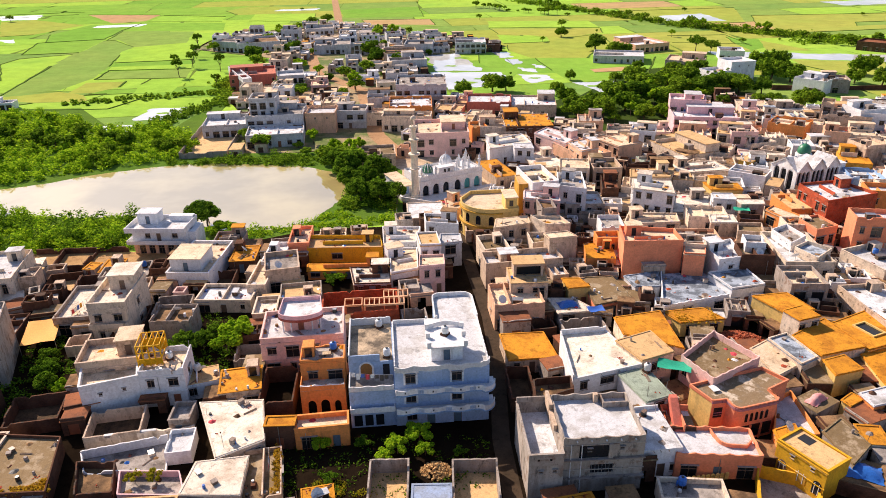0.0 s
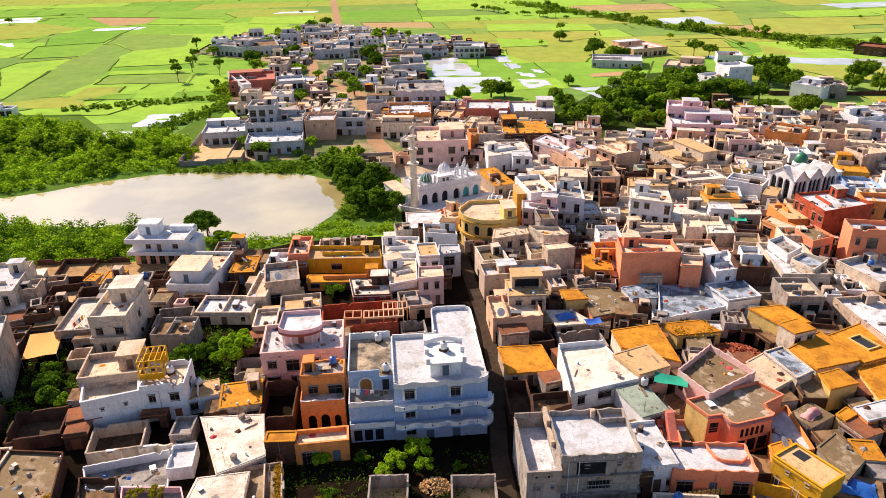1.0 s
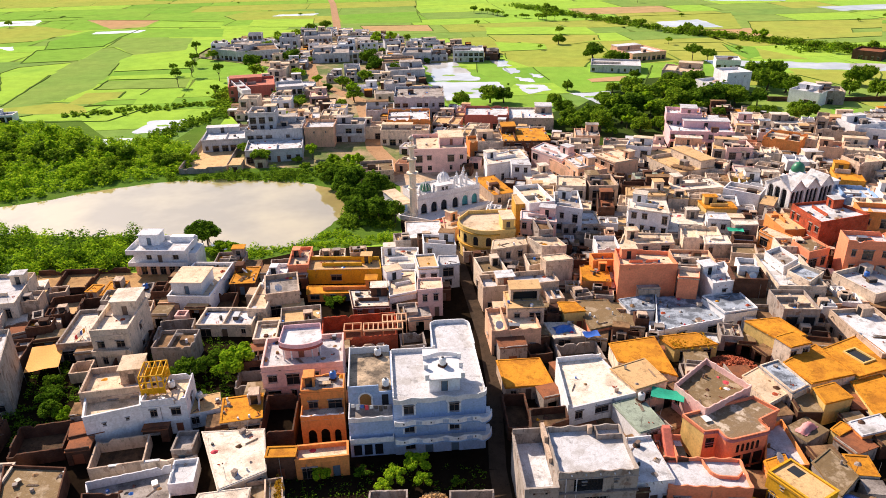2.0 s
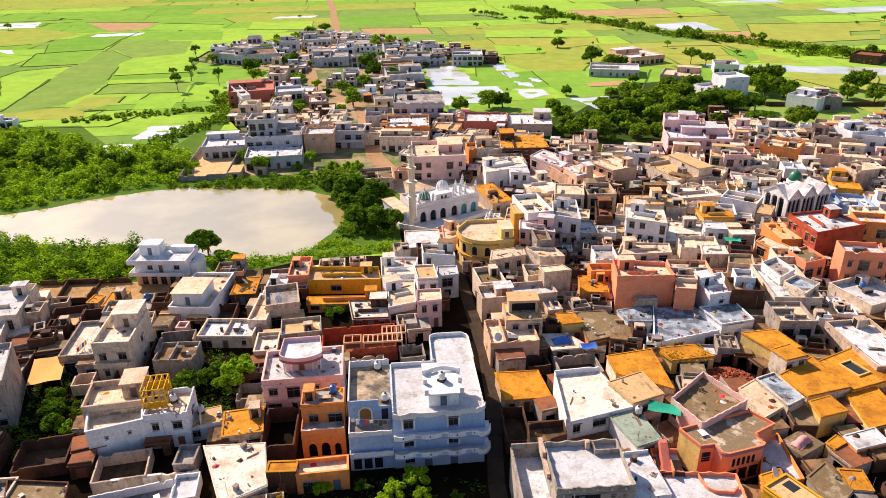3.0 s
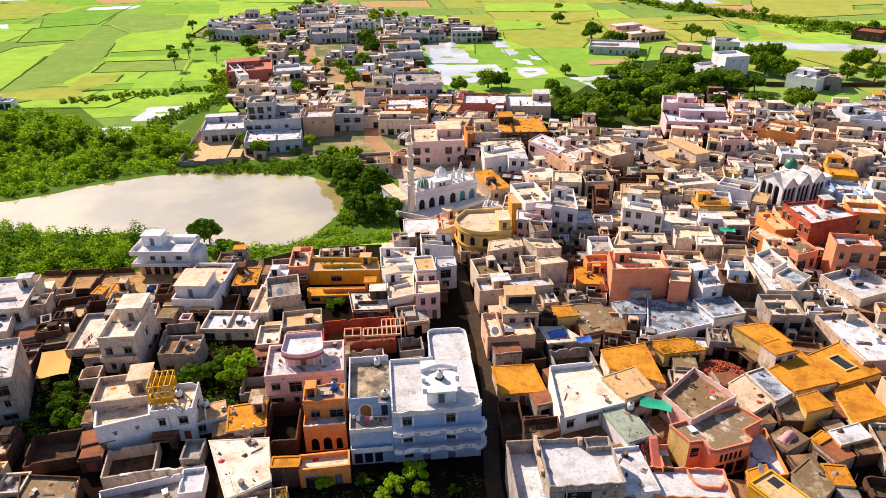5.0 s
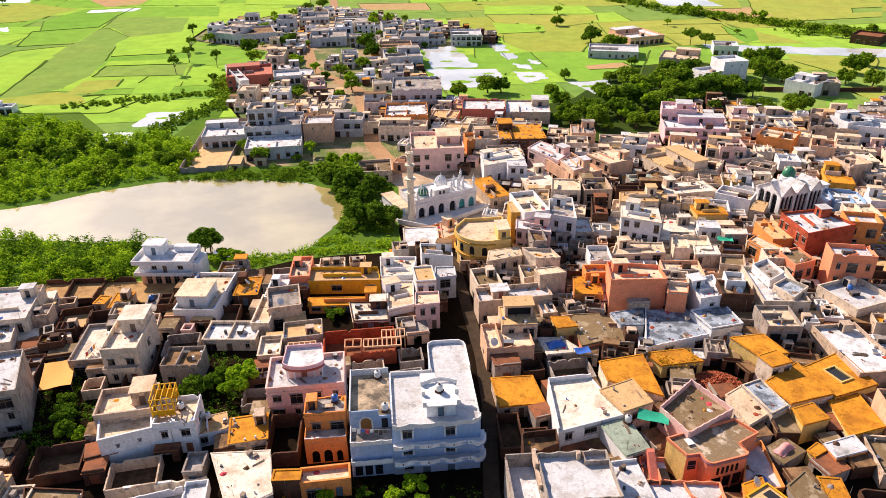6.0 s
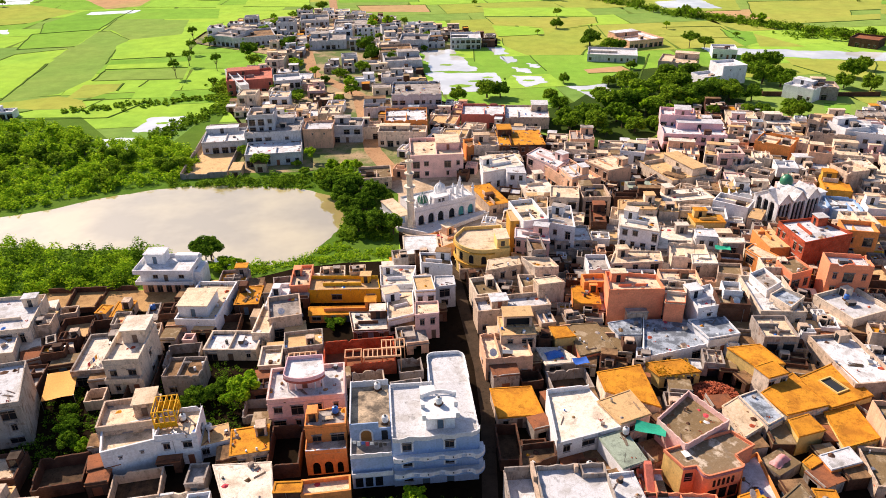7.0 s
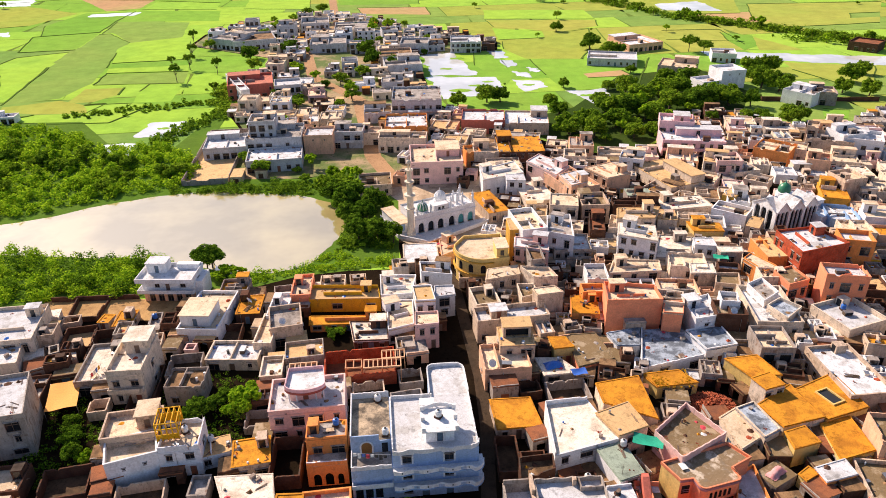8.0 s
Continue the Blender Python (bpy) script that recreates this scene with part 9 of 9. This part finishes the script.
for m in (BARK, LEAF[1], LEAF[2]):
    wood.materials.append(m)
wood.polygons.foreach_set("material_index", wood_s)
wood.update()
tagged(new("woods", wood), "scattered green trees and groves beyond the town", "trees", "", "stuff")


def thicket(name, poly, clumps, height, leaf, size, seed, label, per=26, z=0.0, clear=False):
    """Scrub that nobody could count: leaf clumps of uneven height over an area."""
    r = random.Random(seed)
    xs, ys = [p[0] for p in poly], [p[1] for p in poly]
    s = Shape()
    done = 0
    while done < clumps:
        px, py = r.uniform(min(xs), max(xs)), r.uniform(min(ys), max(ys))
        if not inside(px, py, poly):
            continue
        done += 1
        if clear and any(overlap(corners(px, py, 0, 1.4, 1.4), corners(*f)) for f in FOOT if abs(f[0] - px) + abs(f[1] - py) < 25):
            continue
        n = 0.5 * noise.noise(Vector((px * 0.08, py * 0.08, seed))) + 0.9 * noise.noise(Vector((px * 0.27, py * 0.27, seed)))
        h = height * (0.6 + 1.1 * n) * r.uniform(0.45, 1.3)
        if h < 0.15:
            continue
        rad = min(1.7, max(0.5 if z == 0 else 0.2, h * 0.6))
        leaf_blob(s, (px, py, z + h * 0.5), rad, int(per * max(0.6, rad * rad * 1.3)) if z == 0 else per, size, r, 0.9 if h < 2 else 1.1)
    return tagged(new(name, s.mesh(name, leaf)), label, "scrub", "", "stuff")


thicket("scrub", [(-150, 178), (-119, 176), (-102, 170), (-82, 170), (-70, 164), (-66, 156), (-72, 149), (-90, 148), (-102, 147), (-135, 121), (-190, 120), (-190, 172)], 2300, 2.9, LEAF[2], 0.3, 21, "thick bright green scrub on the pond's near bank")
thicket("scrub", [(-150, 178), (-119, 176), (-102, 170), (-82, 170), (-70, 164), (-72, 150), (-102, 149), (-135, 124), (-190, 124), (-190, 172)], 700, 3.8, LEAF[0], 0.32, 22, "taller dark green scrub on the pond's near bank")
thicket("scrub", [(-210, 282), (-157, 284), (-131, 261), (-101, 256), (-83, 238), (-84, 219), (-106, 209), (-130, 196), (-200, 186)], 2600, 3.3, LEAF[2], 0.4, 23, "dense green scrub along the pond's far bank")
thicket("scrub", [(-88, 217), (-45, 221), (-34, 214), (-42, 208), (-62, 212), (-86, 212)], 380, 1.8, LEAF[1], 0.3, 24, "green scrub below the walls at the water")
thicket("scrub", [(-58, 158), (-36, 163), (-28, 172), (-22, 168), (-10, 166), (-12, 162), (-34, 160), (-50, 153)], 420, 1.5, LEAF[2], 0.24, 25, "light green reeds and grass on the pond's bank")
thicket("scrub", [(-27, 186), (-14, 182), (-12, 172), (-28, 170)], 200, 1.8, LEAF[1], 0.3, 26, "scrub on the pond's bank below the trees")
# The dark leaf here holds the tall house's shadow.
thicket("scrub", [(-24, 71), (-10, 70), (6, 71), (6, 82), (-24, 83)], 330, 0.55, LEAF[0], 0.18, 27, "low weeds behind the tall house, dark leaved for its shadow", 18)
thicket("scrub", [(-18, 70.5), (-9, 70.5), (-9, 73), (-18, 73)], 220, 0.6, LEAF[3], 0.16, 28, "sunlit yellow-green weeds", 18)
STRAW = leafage("dry_straw", (0.40, 0.24, 0.02), (0.72, 0.46, 0.05))
thicket("weeds", [(-24.2, 78.8), (-23.1, 78.2), (-21.6, 69.3), (-22.9, 69.4)], 130, 0.5, STRAW, 0.12, 29, "dry yellow weeds along a roof's edge", 16, 2.05)
thicket("straw", [(-58.5, 69.0), (-57, 71.2), (-53, 72.3), (-51.5, 69.5)], 200, 0.45, STRAW, 0.14, 30, "golden straw spread out to dry", 16, 2.52)
thicket("straw", [(42.2, 107.5), (41.8, 113.0), (49.6, 113.2), (50.0, 107.8)], 160, 0.4, STRAW, 0.14, 31, "golden straw spread out to dry", 16, 2.9)
# Dark scrub added to both plots to deepen their shade.
thicket("scrub", [(-82, 88), (-60, 88), (-58, 112), (-80, 112)], 420, 1.3, LEAF[0], 0.22, 32, "dark weeds and bushes added for the shade of an overgrown plot", 26, 0.0, True)
thicket("scrub", [(-60, 93), (-32, 93), (-32, 119), (-60, 119)], 520, 1.3, LEAF[0], 0.22, 33, "dark weeds and bushes added for the shade behind the pink house", 26, 0.0, True)


def hedge(a, b, width, clumps, height, seed, label):
    """A thick far hedgerow of bushes along a line."""
    r = random.Random(seed)
    s = Shape()
    for _ in range(clumps):
        t = r.random()
        px, py = a[0] + (b[0] - a[0]) * t + r.gauss(0, width), a[1] + (b[1] - a[1]) * t + r.gauss(0, width)
        h = height * r.uniform(0.4, 1.2)
        leaf_blob(s, (px, py, h * 0.5), h * 0.7, 22, 0.6, r, 0.9)
    return tagged(new("hedgerow", s.mesh("hedgerow", LEAF[1])), label, "hedgerow", "", "stuff")


hedge((70, 690), (167, 508), 4, 420, 2.8, 41, "thick dark hedgerow between far fields")
hedge((167, 508), (262, 410), 4, 640, 3.0, 42, "thick dark hedgerow between far fields")
hedge((262, 410), (340, 345), 4, 430, 3.0, 43, "thick dark hedgerow between far fields")
hedge((215, 430), (330, 395), 4, 200, 2.6, 44, "low hedgerow along the water channel")
hedge((-110, 262), (-92, 300), 3, 120, 1.8, 45, "rough scrub at the edge of the fields")
hedge((-92, 300), (-105, 345), 3, 120, 2.0, 46, "rough scrub at the edge of the fields")
hedge((-160, 300), (-100, 318), 3, 120, 1.4, 47, "rough scrub along a field bank")

# ---- odds and ends on the roofs and in the lanes, too many to count ----


def heap(s, x, y, z, r_, h, rr, slot):
    """A small heap: a low uneven cone."""
    k, n = len(s.v), 7
    for i in range(n):
        w = 6.283 * i / n
        q = r_ * rr.uniform(0.7, 1.2)
        s.v.append((x + q * math.cos(w), y + q * math.sin(w), z))
    s.v.append((x + rr.uniform(-0.2, 0.2) * r_, y + rr.uniform(-0.2, 0.2) * r_, z + h))
    for i in range(n):
        s.f.append((k + i, k + (i + 1) % n, k + n))
        s.s.append(slot)


def odds_and_ends(y0, y1, per, seed, name, label):
    rr = random.Random(seed)
    mats = [WALL["brick"], WALL["cement"], FRAME_WOOD, TANK["blue"], TANK["white"], CLOTH[0], ROOF["dirt"], TANK["black"], WALL["redbrick"], STEEL, ROOF["mud"], WALL["cream"]]
    s = Shape()
    for x, y, yaw, w, d, z, room in ROOFS:
        if not y0 < y < y1 or w < 2.6 or d < 2.6:
            continue
        t = Shape()
        for _ in range(int(per * w * d / 40 * rr.uniform(0.3, 1.7))):
            # most of it lies along the parapets
            u, v = rr.uniform(-0.5, 0.5) * (w - 1.1), rr.uniform(-0.5, 0.5) * (d - 1.1)
            if rr.random() < 0.65:
                if rr.random() < 0.5:
                    u = math.copysign((w - 1.0) / 2, u)
                else:
                    v = math.copysign((d - 1.0) / 2, v)
            kind = rr.random()
            q = Shape()
            if kind < 0.3:
                heap(q, 0, 0, 0, rr.uniform(0.25, 0.7), rr.uniform(0.15, 0.45), rr, rr.choice((0, 8, 6, 1, 6, 10)))
            elif kind < 0.5:
                for _ in range(rr.randrange(3, 8)):
                    b = Shape().box(-0.11, -0.055, 0, 0.11, 0.055, 0.075, rr.choice((0, 8, 8)))
                    b.moved(pose(rr.uniform(-0.4, 0.4), rr.uniform(-0.3, 0.3), 0, 0, 0, rr.uniform(0, 180)))
                    k = len(q.v)
                    q.v += b.v
                    q.f += [tuple(i + k for i in f) for f in b.f]
                    q.s += b.s
            elif kind < 0.66:
                r_, h = rr.uniform(0.14, 0.32), rr.uniform(0.3, 0.75)
                q.bar((0, 0, 0), (0, 0, h), (r_, r_ * 0.85), rr.choice((3, 4, 7, 9, 6, 1, 4)), 8)
            elif kind < 0.8:
                n = rr.randrange(2, 5)
                for i in range(n):
                    q.bar((rr.uniform(-1.2, -0.8), i * 0.12, 0.05), (rr.uniform(0.7, 1.3), i * 0.14, 0.07), 0.04, 2, 5)
            elif kind < 0.9:
                a, b, h = rr.uniform(0.2, 0.5), rr.uniform(0.2, 0.4), rr.uniform(0.25, 0.8)
                q.box(-a, -b, 0, a, b, h, rr.choice((1, 2, 7, 11, 1)))
                q.box(-a - 0.05, -b - 0.05, h, a + 0.05, b + 0.05, h + 0.05, rr.choice((2, 9, 1)))
            else:
                a, b = rr.uniform(0.3, 0.7), rr.uniform(0.25, 0.5)
                heap(q, 0, 0, 0, a, b * 0.6, rr, rr.choice((5, 4, 3, 7)))
            q.moved(pose(u, v, z, 0, 0, rr.uniform(0, 180)))
            k = len(t.v)
            t.v += q.v
            t.f += [tuple(i + k for i in f) for f in q.f]
            t.s += q.s
        # rods left standing at the corners
        if rr.random() < 0.35:
            for cx, cy in ((-1, -1), (1, -1), (1, 1), (-1, 1)):
                if rr.random() < 0.5:
                    t.bar((cx * (w / 2 - 0.3), cy * (d / 2 - 0.3), z), (cx * (w / 2 - 0.3) + rr.uniform(-0.2, 0.2), cy * (d / 2 - 0.3), z + rr.uniform(1.2, 2.4)), 0.035, rr.choice((2, 9)), 4)
        t.moved(pose(x, y, 0, 0, 0, yaw))
        k = len(s.v)
        s.v += t.v
        s.f += [tuple(i + k for i in f) for f in t.f]
        s.s += t.s
    return tagged(new(name, s.mesh(name, mats)), label, "clutter", "", "stuff")


odds_and_ends(55, 172, 7, 61, "roof_clutter", "bricks, pots, sticks and heaps left on the nearer roofs")
odds_and_ends(172, 300, 5, 62, "roof_clutter", "bricks, pots, sticks and heaps left on the further roofs")
